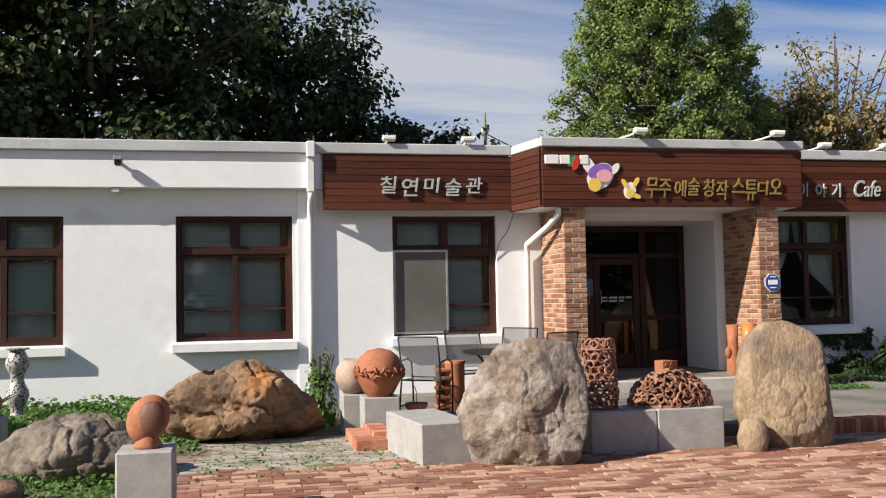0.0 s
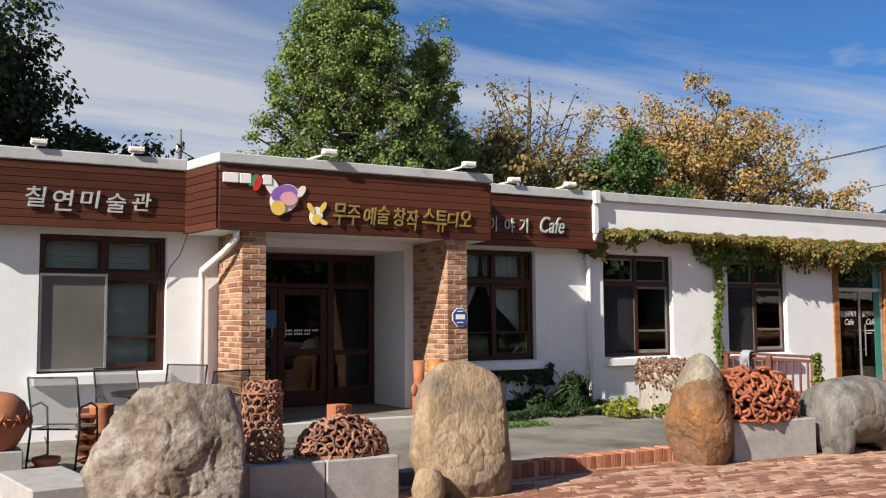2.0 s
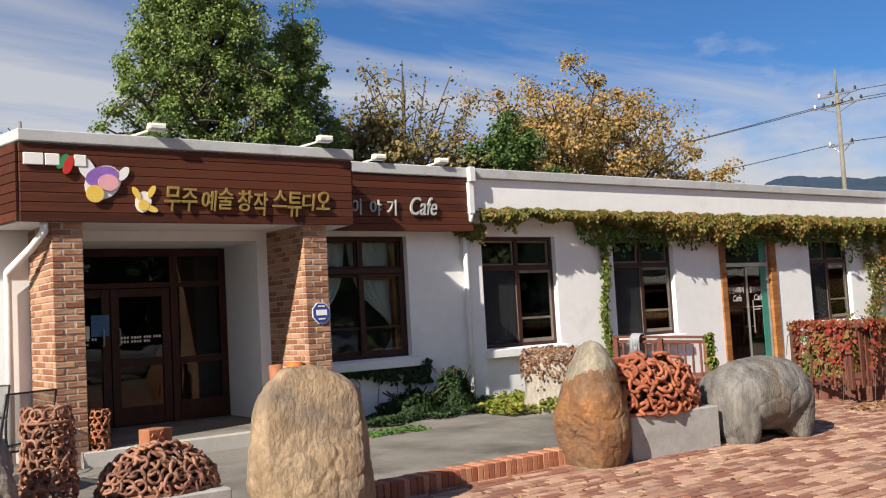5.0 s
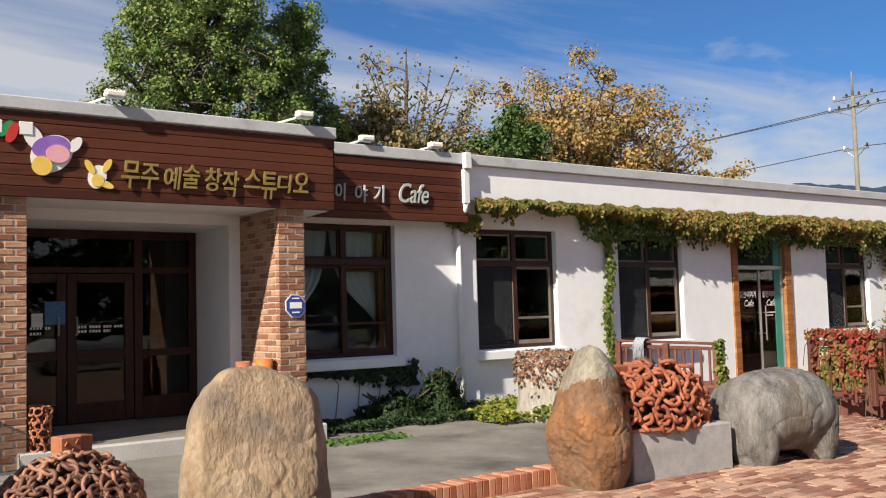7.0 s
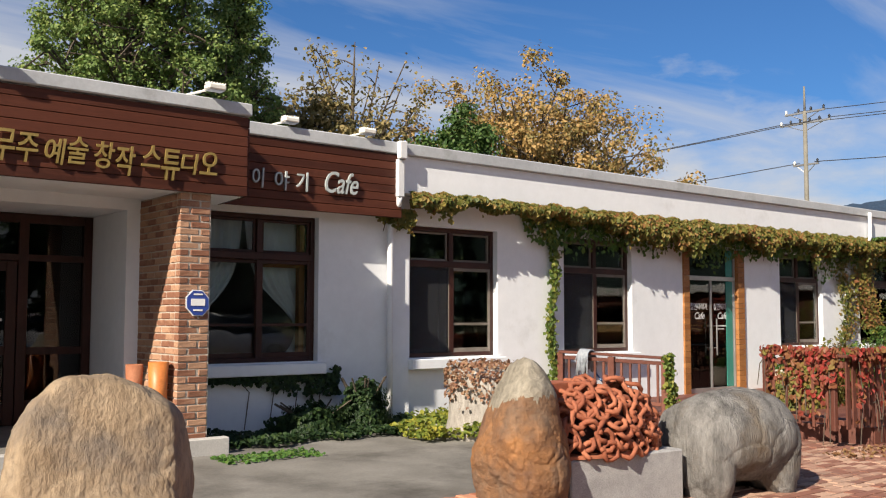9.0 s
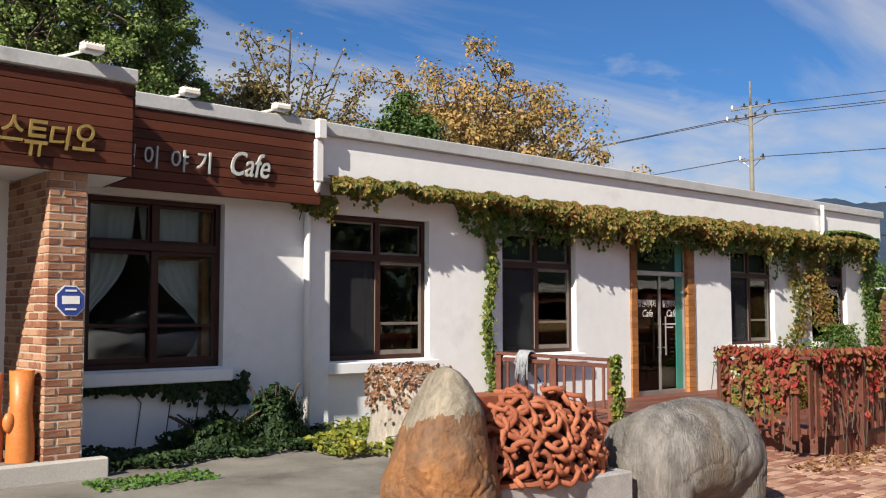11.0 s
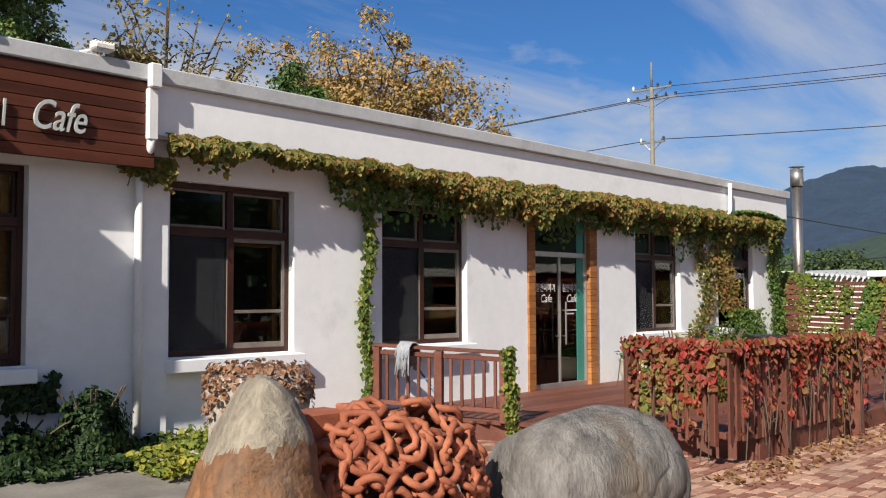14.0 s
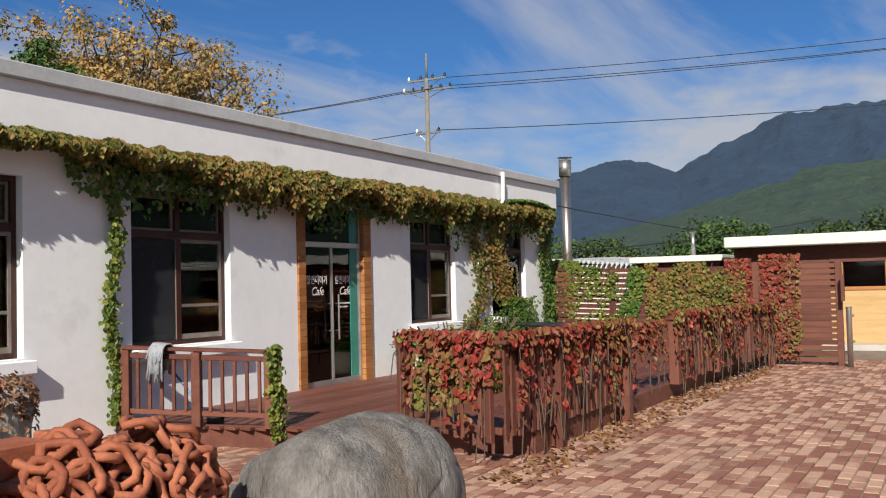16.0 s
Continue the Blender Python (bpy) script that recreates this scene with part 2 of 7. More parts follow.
M_ROCKBR = mat("brown_boulder", (0.10, 0.062, 0.040), (0.36, 0.22, 0.13), 3.0, 0.85, 1.0, 14, stain=(0.42, 0.18, 0.050), stain_scale=1.7, stain_pos=(0.54, 0.70), fine=0.35, bdist=0.03)
M_ROCKG = mat("grey_brown_rock", (0.10, 0.080, 0.062), (0.30, 0.255, 0.21), 3.4, 0.9, 1.0, 16, stain=(0.20, 0.13, 0.075), stain_scale=2.0, stain_pos=(0.54, 0.70), fine=0.35, bdist=0.03)
M_ROCKC = mat("rust_stained_rock", (0.13, 0.065, 0.038), (0.37, 0.165, 0.055), 3.2, 0.85, 0.9, 18, stain=(0.17, 0.12, 0.085), stain_scale=2.2, stain_pos=(0.46, 0.7), fine=0.35, bdist=0.025)
M_ROCKC_TOP = mat("lichen_rock", (0.19, 0.165, 0.125), (0.38, 0.34, 0.27), 4.0, 0.9, 0.9, 20, fine=0.4, bdist=0.025)
M_ROCKE = mat("grey_smooth_rock", (0.075, 0.070, 0.066), (0.29, 0.28, 0.265), 3.0, 0.85, 1.0, 26, stain=(0.15, 0.115, 0.080), stain_scale=1.8, stain_pos=(0.5, 0.68), stretch=(2.6, 2.6, 0.55), fine=0.3, bdist=0.02)
M_TERRA = mat("terracotta", (0.30, 0.10, 0.045), (0.43, 0.17, 0.085), 7, 0.8, 0.35, 60)
M_TERRAD = mat("dark_terracotta", (0.16, 0.070, 0.045), (0.34, 0.165, 0.105), 9, 0.65, 0.35, 60, objrand=0.6)
M_TERRAR = mat("orange_terracotta", (0.26, 0.072, 0.034), (0.42, 0.140, 0.070), 6, 0.8, 0.4, 60, objrand=0.35)
M_TERRAOR = mat("glazed_orange_clay", (0.52, 0.155, 0.035), (0.64, 0.22, 0.06), 5, 0.45, 0.15, 50)
M_METAL = mat("dark_metal", (0.025, 0.025, 0.026), (0.05, 0.05, 0.052), 8, 0.45, 0.05, 80, metal=0.6)
M_MESHSEAT = mat("grey_mesh_fabric", (0.10, 0.105, 0.11), (0.15, 0.155, 0.16), 6, 0.8, 0.3, 220)
nm_, lm_ = M_MESHSEAT.node_tree.nodes, M_MESHSEAT.node_tree.links
tp_, mx_ = nm_.new("ShaderNodeBsdfTransparent"), nm_.new("ShaderNodeMixShader")
mx_.inputs[0].default_value = 0.62
lm_.new(nm_["Principled BSDF"].outputs[0], mx_.inputs[1]); lm_.new(tp_.outputs[0], mx_.inputs[2]); lm_.new(mx_.outputs[0], nm_["Material Output"].inputs[0])
M_NET = mat("dark_net", (0.018, 0.020, 0.024), (0.034, 0.038, 0.044), 3, 0.8, 0.1, 200)
nm_, lm_ = M_NET.node_tree.nodes, M_NET.node_tree.links
tp_, mx_ = nm_.new("ShaderNodeBsdfTransparent"), nm_.new("ShaderNodeMixShader")
mx_.inputs[0].default_value = 0.45
lm_.new(nm_["Principled BSDF"].outputs[0], mx_.inputs[1]); lm_.new(tp_.outputs[0], mx_.inputs[2]); lm_.new(mx_.outputs[0], nm_["Material Output"].inputs[0])
M_WHITEPVC = mat("white_pipe", (0.66, 0.67, 0.68), (0.78, 0.79, 0.80), 3, 0.5, 0.05, 40, fine=0.06)
M_LAMPW = mat("white_metal", (0.68, 0.66, 0.60), (0.78, 0.76, 0.70), 5, 0.5, 0.1, 60, fine=0.1)
M_SIGNW = mat("pale_sign_letter", (0.34, 0.39, 0.39), (0.52, 0.56, 0.56), 8, 0.4, 0.1, 60, fine=0.1)
M_SIGNGOLD = mat("gilt_letter", (0.34, 0.23, 0.065), (0.50, 0.36, 0.12), 8, 0.4, 0.1, 60, metal=0.5, fine=0.15)
M_WHITE = mat("plain_white", (0.74, 0.74, 0.74), (0.82, 0.82, 0.82), 5, 0.5, 0.0, 40, fine=0.04)
M_RED = mat("sign_red", (0.50, 0.03, 0.025), (0.58, 0.04, 0.03), 5, 0.5, 0.0, 40, fine=0.05)
M_GREEN = mat("sign_green", (0.02, 0.23, 0.09), (0.03, 0.28, 0.11), 5, 0.5, 0.0, 40, fine=0.05)
M_PURPLE = mat("sign_violet", (0.20, 0.10, 0.42), (0.34, 0.18, 0.55), 5, 0.5, 0.0, 40, fine=0.05)
M_PINK = mat("sign_pink", (0.72, 0.33, 0.40), (0.78, 0.42, 0.46), 5, 0.5, 0.0, 40, fine=0.05)
M_YELLOW = mat("sign_yellow", (0.76, 0.50, 0.07), (0.80, 0.60, 0.16), 5, 0.5, 0.0, 40, fine=0.05)
M_BLUE = mat("badge_blue", (0.025, 0.055, 0.26), (0.035, 0.075, 0.33), 5, 0.4, 0.0, 40, fine=0.05)
M_POSTER = mat("poster_blue", (0.03, 0.14, 0.36), (0.06, 0.22, 0.46), 12, 0.4, 0.0, 40)
M_DECK = mat("stained_deck", (0.115, 0.035, 0.022), (0.185, 0.065, 0.042), 2.5, 0.65, 0.4, 30, objrand=0.5, stretch=(1, 3, 3), fine=0.3)
M_SLAT = mat("stained_slat", (0.105, 0.034, 0.022), (0.180, 0.066, 0.042), 2.5, 0.7, 0.4, 30, objrand=0.5, stretch=(3, 1, 8), fine=0.3)
M_OAK = mat("honey_wood", (0.30, 0.115, 0.030), (0.44, 0.19, 0.06), 4, 0.6, 0.3, 40, objrand=0.4, stretch=(2, 2, 8))
M_TEAL = mat("teal_panel", (0.03, 0.24, 0.19), (0.05, 0.30, 0.24), 3, 0.5, 0.05, 40)
M_BARK = mat("bark", (0.06, 0.045, 0.033), (0.13, 0.10, 0.075), 6, 0.95, 0.8, 25, stretch=(2, 2, 0.5), bdist=0.02)
M_CONCPOLE = mat("pole_concrete", (0.15, 0.14, 0.115), (0.23, 0.215, 0.18), 3, 0.85, 0.2, 60)
M_STEEL = mat("galvanised_steel", (0.42, 0.42, 0.41), (0.56, 0.55, 0.53), 3, 0.35, 0.05, 40, metal=0.85)
M_FLUE = mat("weathered_flue", (0.42, 0.36, 0.30), (0.60, 0.54, 0.48), 2, 0.3, 0.05, 40, metal=0.9, stretch=(1, 1, 0.4))
M_WIRE = mat("black_wire", (0.02, 0.02, 0.022), (0.035, 0.035, 0.04), 3, 0.6, 0.0, 40)
M_MOP = mat("grey_cloth", (0.22, 0.25, 0.29), (0.38, 0.41, 0.45), 20, 0.95, 0.4, 90)
M_ROOFW = mat("pale_roof_edge", (0.60, 0.62, 0.60), (0.72, 0.73, 0.71), 2, 0.6, 0.1, 30)
M_YELWOOD = mat("pale_plywood", (0.46, 0.29, 0.12), (0.58, 0.39, 0.18), 2, 0.6, 0.2, 30, stretch=(1, 0.5, 6))
# Distance haze is mixed into this mountain's base colour as blue.
M_FARHILL = mat("haze_blue_mountain", (0.014, 0.040, 0.085), (0.026, 0.062, 0.115), 0.006, 1.0, 0.8, 0.045, fine=0.35, bdist=22.0)
# Hill green muted and blued, so the colour already holds some haze.
M_MIDHILL = mat("haze_wooded_hill", (0.026, 0.066, 0.052), (0.056, 0.110, 0.072), 0.012, 1.0, 1.0, 0.11, stain=(0.10, 0.125, 0.065), stain_scale=0.014, stain_pos=(0.63, 0.69), fine=0.5, bdist=12.0)
L_DARK = leaf_mat("dark_tree_leaves", [(0.0, (0.012, 0.028, 0.010)), (0.6, (0.030, 0.054, 0.018)), (1.0, (0.085, 0.105, 0.032))])
L_GINKGO = leaf_mat("ginkgo_leaves", [(0.0, (0.085, 0.150, 0.040)), (0.6, (0.165, 0.245, 0.066)), (1.0, (0.27, 0.32, 0.09))])
L_OLIVE = leaf_mat("olive_leaves", [(0.0, (0.10, 0.105, 0.040)), (0.5, (0.23, 0.185, 0.075)), (1.0, (0.38, 0.27, 0.115))], patch=0.4)
L_GREEN = leaf_mat("green_leaves", [(0.0, (0.030, 0.075, 0.018)), (0.6, (0.065, 0.130, 0.030)), (1.0, (0.13, 0.19, 0.05))])
L_ORANGE = leaf_mat("autumn_leaves", [(0.0, (0.10, 0.120, 0.040)), (0.30, (0.24, 0.195, 0.070)), (0.65, (0.42, 0.26, 0.095)), (1.0, (0.54, 0.36, 0.15))], patch=0.5)
L_VINE = leaf_mat("vine_leaves", [(0.0, (0.045, 0.075, 0.018)), (0.35, (0.125, 0.135, 0.028)), (0.62, (0.25, 0.200, 0.050)), (0.82, (0.27, 0.135, 0.045)), (1.0, (0.20, 0.055, 0.028))], patch=0.3)
L_VINEG = leaf_mat("green_vine_leaves", [(0.0, (0.035, 0.090, 0.020)), (0.6, (0.085, 0.160, 0.030)), (1.0, (0.26, 0.25, 0.05))], patch=0.3)
L_VINEY = leaf_mat("yellow_green_vine_leaves", [(0.0, (0.050, 0.105, 0.022)), (0.5, (0.125, 0.180, 0.035)), (0.85, (0.26, 0.25, 0.05)), (1.0, (0.28, 0.15, 0.05))], patch=0.3)
L_VINER = leaf_mat("red_vine_leaves", [(0.0, (0.075, 0.120, 0.028)), (0.18, (0.21, 0.18, 0.045)), (0.34, (0.24, 0.110, 0.048)), (0.60, (0.21, 0.052, 0.034)), (0.82, (0.33, 0.042, 0.034)), (1.0, (0.46, 0.095, 0.070))], patch=0.4)
L_IVY = leaf_mat("dark_ivy_leaves", [(0.0, (0.012, 0.030, 0.010)), (0.7, (0.025, 0.055, 0.016)), (1.0, (0.055, 0.090, 0.025))])
L_GROUND = leaf_mat("ground_cover_leaves", [(0.0, (0.045, 0.115, 0.022)), (0.7, (0.085, 0.180, 0.035)), (1.0, (0.15, 0.22, 0.05))])
L_YELLOW = leaf_mat("yellowing_ivy_leaves", [(0.0, (0.065, 0.120, 0.024)), (0.5, (0.15, 0.19, 0.03)), (1.0, (0.40, 0.34, 0.05))], patch=0.5)
L_PINE = leaf_mat("pine_needles", [(0.0, (0.030, 0.060, 0.020)), (0.7, (0.060, 0.100, 0.032)), (1.0, (0.11, 0.15, 0.05))])
L_LITTER = leaf_mat("fallen_leaves", [(0.0, (0.14, 0.06, 0.03)), (0.5, (0.26, 0.13, 0.06)), (1.0, (0.33, 0.22, 0.10))])

# ---- mesh helpers ----
def link(name, bm, material, parent=None, label="", smooth=False):
    me = bpy.data.meshes.new(name)
    bmesh.ops.recalc_face_normals(bm, faces=bm.faces)
    bm.to_mesh(me)
    bm.free()
    if smooth:
        for p in me.polygons:
            p.use_smooth = True
    me.materials.append(material)
    ob = new(name, me)
    if parent:
        ob.parent = parent
    if label:
        ob["label"] = label
    return ob


def part(name, bm, material, parent, label="", smooth=False):
    return link(name, bm, material, parent, label, smooth)


def thing(name, label, category, group="", kind="", at=(0, 0, 0)):
    ob = new(name)
    ob.empty_display_size = 0.1
    ob.location = at
    bpy.context.view_layer.update()
    return tagged(ob, label, category, group, kind)


def box(bm, x0, x1, y0, y1, z0, z1, bev=0.0, m=None):
    v = [bm.verts.new(Vector(c) if m is None else m @ Vector(c)) for c in ((x0, y0, z0), (x1, y0, z0), (x1, y1, z0), (x0, y1, z0), (x0, y0, z1), (x1, y0, z1), (x1, y1, z1), (x0, y1, z1))]
    fs = [bm.faces.new([v[i] for i in q]) for q in ((3, 2, 1, 0), (4, 5, 6, 7), (0, 1, 5, 4), (1, 2, 6, 5), (2, 3, 7, 6), (3, 0, 4, 7))]
    if bev:
        es = list({e for f in fs for e in f.edges})
        bmesh.ops.bevel(bm, geom=es, offset=bev, segments=1, affect="EDGES")
    return bm


def boxed(x0, x1, y0, y1, z0, z1, bev=0.0, m=None):
    return box(bmesh.new(), x0, x1, y0, y1, z0, z1, bev, m)


def tube(bm, pts, r, seg=8, closed=False, caps=True):
    """A tube along pts; r a number or one a point."""
    pts = [Vector(p) for p in pts]
    n = len(pts)
    rs = [r] * n if isinstance(r, (int, float)) else list(r)
    rings, up = [], None
    for i, p in enumerate(pts):
        a = pts[(i - 1) % n] if closed or i else p
        b = pts[(i + 1) % n] if closed or i < n - 1 else p
        d = (b - a).normalized()
        if up is None:
            up = Vector((0, 0, 1)) if abs(d.z) < 0.9 else Vector((1, 0, 0))
        s = d.cross(up)
        if s.length < 1e-4:
            s = d.orthogonal()
        s.normalize()
        up = s.cross(d).normalized()
        rings.append([bm.verts.new(p + (s * math.cos(2 * math.pi * k / seg) + up * math.sin(2 * math.pi * k / seg)) * rs[i]) for k in range(seg)])
    for i in range(n if closed else n - 1):
        a, b = rings[i], rings[(i + 1) % n]
        for k in range(seg):
            bm.faces.new((a[k], a[(k + 1) % seg], b[(k + 1) % seg], b[k]))
    if caps and not closed:
        bm.faces.new(rings[0]); bm.faces.new(list(reversed(rings[-1])))
    return bm


def lathe(bm, prof, c=(0, 0, 0), seg=28):
    """Revolve (radius, z) points round the upright through c."""
    rings = []
    for r, z in prof:
        rings.append([bm.verts.new((c[0] + r * math.cos(2 * math.pi * k / seg), c[1] + r * math.sin(2 * math.pi * k / seg), c[2] + z)) for k in range(seg)])
    for a, b in zip(rings, rings[1:]):
        for k in range(seg):
            bm.faces.new((a[k], a[(k + 1) % seg], b[(k + 1) % seg], b[k]))
    bm.faces.new(list(reversed(rings[0]))); bm.faces.new(rings[-1])
    return bm


def raw(name, verts, faces, material, parent=None, label="", smooth=False):
    me = bpy.data.meshes.new(name)
    me.from_pydata(verts, [], faces)
    me.update()
    if smooth:
        for p in me.polygons:
            p.use_smooth = True
    me.materials.append(material)
    ob = new(name, me)
    if parent:
        ob.parent = parent
    if label:
        ob["label"] = label
    return ob


LEAF = np.array([(0, 0, 0), (-0.42, 0.30, 0.06), (-0.30, 0.72, 0.10), (0, 1.0, -0.05), (0.30, 0.72, 0.10), (0.42, 0.30, 0.06)])


def leaves(name, pts, normals, sizes, material, parent=None, droop=0.6, seed=0, jitter=0.6, label=""):
    """Many small folded leaves, one island each, at pts, facing about along normals and hanging down."""
    rng = np.random.default_rng(seed)
    pts, nn = np.asarray(pts, float), np.asarray(normals, float)
    k = len(pts)
    nn = nn + rng.normal(0, jitter, (k, 3))
    nn /= np.linalg.norm(nn, axis=1, keepdims=True) + 1e-9
    down = np.tile((0.0, 0.0, -1.0), (k, 1)) * droop + rng.normal(0, 0.45, (k, 3))
    tip = down - (down * nn).sum(1, keepdims=True) * nn
    tip /= np.linalg.norm(tip, axis=1, keepdims=True) + 1e-9
    side = np.cross(tip, nn)
    sz = (np.asarray(sizes, float) * np.ones(k))[:, None, None]
    L = LEAF[None]
    v = pts[:, None] + sz * (L[..., 0:1] * side[:, None] + (L[..., 1:2] - 0.4) * tip[:, None] + L[..., 2:3] * nn[:, None])
    base = np.arange(k)[:, None] * 6
    f = np.concatenate([base + np.array([[0, 3, 2, 1]]), base + np.array([[0, 5, 4, 3]])])
    return raw(name, v.reshape(-1, 3).tolist(), f.tolist(), material, parent, label)


def fbm(p, octaves=5, gain=0.5):
    a, s, q = 1.0, 0.0, Vector(p)
    for _ in range(octaves):
        s += a * noise.noise(q)
        q = q * 2.03 + Vector((3.1, 1.7, 5.3))
        a *= gain
    return s


def text_mesh(body, size, depth, shear=0.0, spacing=1.0, bold=0.0):
    c = bpy.data.curves.new("lettering", "FONT")
    c.body, c.size, c.extrude, c.shear, c.space_character, c.offset = body, size, depth, shear, spacing, bold
    c.resolution_u = 4
    ob = bpy.data.objects.new("lettering", c)
    scene.collection.objects.link(ob)
    bpy.context.view_layer.update()
    me = bpy.data.meshes.new_from_object(ob.evaluated_get(bpy.context.evaluated_depsgraph_get()))
    bpy.data.objects.remove(ob)
    bpy.data.curves.remove(c)
    return me


def lettering(name, body, x0, x1, y, zmid, height, depth, material, parent, label="", shear=0.0, bold=0.0):
    """Raised letters on a face that looks to -y, between x0 and x1."""
    me = text_mesh(body, 1.0, 0.5, shear, 1.0, bold)
    co = np.empty(len(me.vertices) * 3)
    me.vertices.foreach_get("co", co)
    co = co.reshape(-1, 3)
    lo, hi = co.min(0), co.max(0)
    out = np.empty_like(co)
    out[:, 0] = x0 + (co[:, 0] - lo[0]) / (hi[0] - lo[0]) * (x1 - x0)
    out[:, 2] = zmid + ((co[:, 1] - lo[1]) / (hi[1] - lo[1]) - 0.5) * height
    out[:, 1] = y - (co[:, 2] + 0.5) * depth
    me.vertices.foreach_set("co", out.reshape(-1))
    me.materials.clear()
    me.materials.append(material)
    ob = new(name, me)
    ob.parent = parent
    if label:
        ob["label"] = label
    return ob

# ---- ground and distance ----
WALL, FRIEZE, PATIO = 14.5, 14.28, 0.13
bm = bmesh.new()
bmesh.ops.create_grid(bm, x_segments=80, y_segments=80, size=4000)
for v in bm.verts:
    v.co.z = -0.035
tagged(link("ground", bm, M_SOIL), "wide ground of soil and short grass around the yard", "ground", kind="structure")


def ridge(name, stops, r0, r1, seed, rough_amp, material, label):
    """A hill range: elevation in degrees by azimuth, seen from the yard, rising from r0 to r1."""
    az = np.concatenate([np.linspace(-70, 0, 71), np.linspace(0.15, 40, 267), np.linspace(41, 150, 110)])
    el = np.interp(az, [s[0] for s in stops], [s[1] for s in stops]) + np.interp(az, [4, 10, 15, 21], [-0.9, -0.3, 0.2, 1.1])
    rows = 40
    verts, faces = [], []
    for i, a in enumerate(az):
        top = math.tan(radians(el[i])) * r1
        for j in range(rows):
            f = j / (rows - 1)
            r = r0 + (r1 - r0) * f
            h = top * (f ** 1.15)
            h += (fbm((a * 0.16, f * 3.0, seed), 5) + 0.35 * fbm((a * 0.75, f * 9.0, seed + 4), 5)) * rough_amp * top * (0.25 + 0.75 * f)
            verts.append((r * math.cos(radians(a)), r * math.sin(radians(a)), h - 2.0 if j else -30))
    for i in range(len(az) - 1):
        for j in range(rows - 1):
            k = i * rows + j
            faces.append((k, k + rows, k + rows + 1, k + 1))
    ob = raw(name, verts, faces, material, smooth=True)
    return tagged(ob, label, "mountain", kind="structure")


# Both ranges carry their haze tint in the material colour.
ridge("backdrop_mountain", [(-70, 7), (-20, 10.5), (4, 10.4), (7.3, 9.8), (10.5, 8.9), (13.3, 7.7), (15.3, 6.2), (18, 6.3), (20, 6.0), (22.6, 5.0), (27, 5.2), (33, 5.6), (37, 4.4), (45, 3.0), (90, 3.0), (150, 5)], 1500, 3600, 3.3, 0.085, M_FARHILL, "far mountain range tinted haze-blue under the clouds")
ridge("backdrop_hill", [(-70, 6), (-10, 8.5), (4, 7.8), (7, 6.8), (11, 5.5), (16, 3.8), (21, 1.6), (25, 1.0), (60, 0.8), (150, 2)], 380, 1150, 8.1, 0.11, M_MIDHILL, "wooded hillside with small fields, its green tinted by haze")

# ---- paving ----
def paver_rows(x0, x1, y0, y1, skip, seed, length=0.215, width=0.108, top=0.0):
    rng = random.Random(seed)
    verts, faces = [], []
    rows = int((y1 - y0) / width)
    for j in range(rows):
        off = (j % 2) * length / 2 + rng.uniform(-0.01, 0.01)
        ya, yb = y0 + j * width + 0.004, y0 + (j + 1) * width - 0.004
        for i in range(int((x1 - x0) / length) + 1):
            xa, xb = x0 + i * length - off + 0.004, x0 + (i + 1) * length - off - 0.004
            cx, cy = (xa + xb) / 2, (ya + yb) / 2
            if skip(cx, cy):
                continue
            z = top + rng.uniform(-0.004, 0.004) + 0.012 * noise.noise((cx * 0.6, cy * 0.6, 0))
            t1, t2 = rng.uniform(-0.003, 0.003), rng.uniform(-0.003, 0.003)
            k = len(verts)
            e = 0.004
            verts += [(xa, ya, top - 0.03), (xb, ya, top - 0.03), (xb, yb, top - 0.03), (xa, yb, top - 0.03),
                      (xa + e, ya + e, z + t1), (xb - e, ya + e, z + t2), (xb - e, yb - e, z - t1), (xa + e, yb - e, z - t2)]
            faces += [(k + 4, k + 5, k + 6, k + 7), (k, k + 1, k + 5, k + 4), (k + 1, k + 2, k + 6, k + 5), (k + 2, k + 3, k + 7, k + 6), (k + 3, k, k + 4, k + 7)]
    return verts, faces


def grey_zone(x, y):
    return x < 1.25 and y > 9.75 + 0.25 * noise.noise((x * 0.9, y, 2.0)) + max(0.0, x) * 0.25


def single_zone(x, y):
    return 2.2 < x < 6.0 and 8.75 < y < 10.35


def no_paving(x, y):
    if y > 10.62 and x > 1.0 and x < 11.3:
        return True
    if x < 1.0 and y > 11.7:
        return True
    if x < -1.3 and y > 9.2 + 0.3 * noise.noise((x, y, 5.0)):
        return True
    if x < -0.75 and y > 10.4:
        return True
    return x > 24.2 or (x > 12.52 + max(0.0, 14.5 - y) * 0.44 and y > 10.78)


paving = thing("pavement", "red brick paving laid in rows, worn and mottled", "pavement", kind="structure")
bm = bmesh.new()
box(bm, -1.35, 24.3, 1.5, 10.9, -0.034, -0.012)
box(bm, 11.3, 14.2, 10.9, 14.49, -0.034, -0.012)
box(bm, -1.0, 1.2, 10.9, 11.75, -0.034, -0.012)
box(bm, -8.0, 40.0, -12.0, 1.5, -0.034, -0.012)
box(bm, 24.3, 40.0, 1.5, 9.2, -0.034, -0.012)
part("bedding", bm, M_JOINT, paving, "sandy joints with moss")
v, f = paver_rows(-1.3, 24.2, 2.0, 14.45, lambda x, y: no_paving(x, y) or grey_zone(x, y) or single_zone(x, y), 5)
tagged(raw("brick_field", v, f, M_PAVER, paving), kind="stuff")
v, f = paver_rows(-1.3, 1.3, 9.0, 11.7, lambda x, y: no_paving(x, y) or not grey_zone(x, y), 6, 0.22, 0.11)
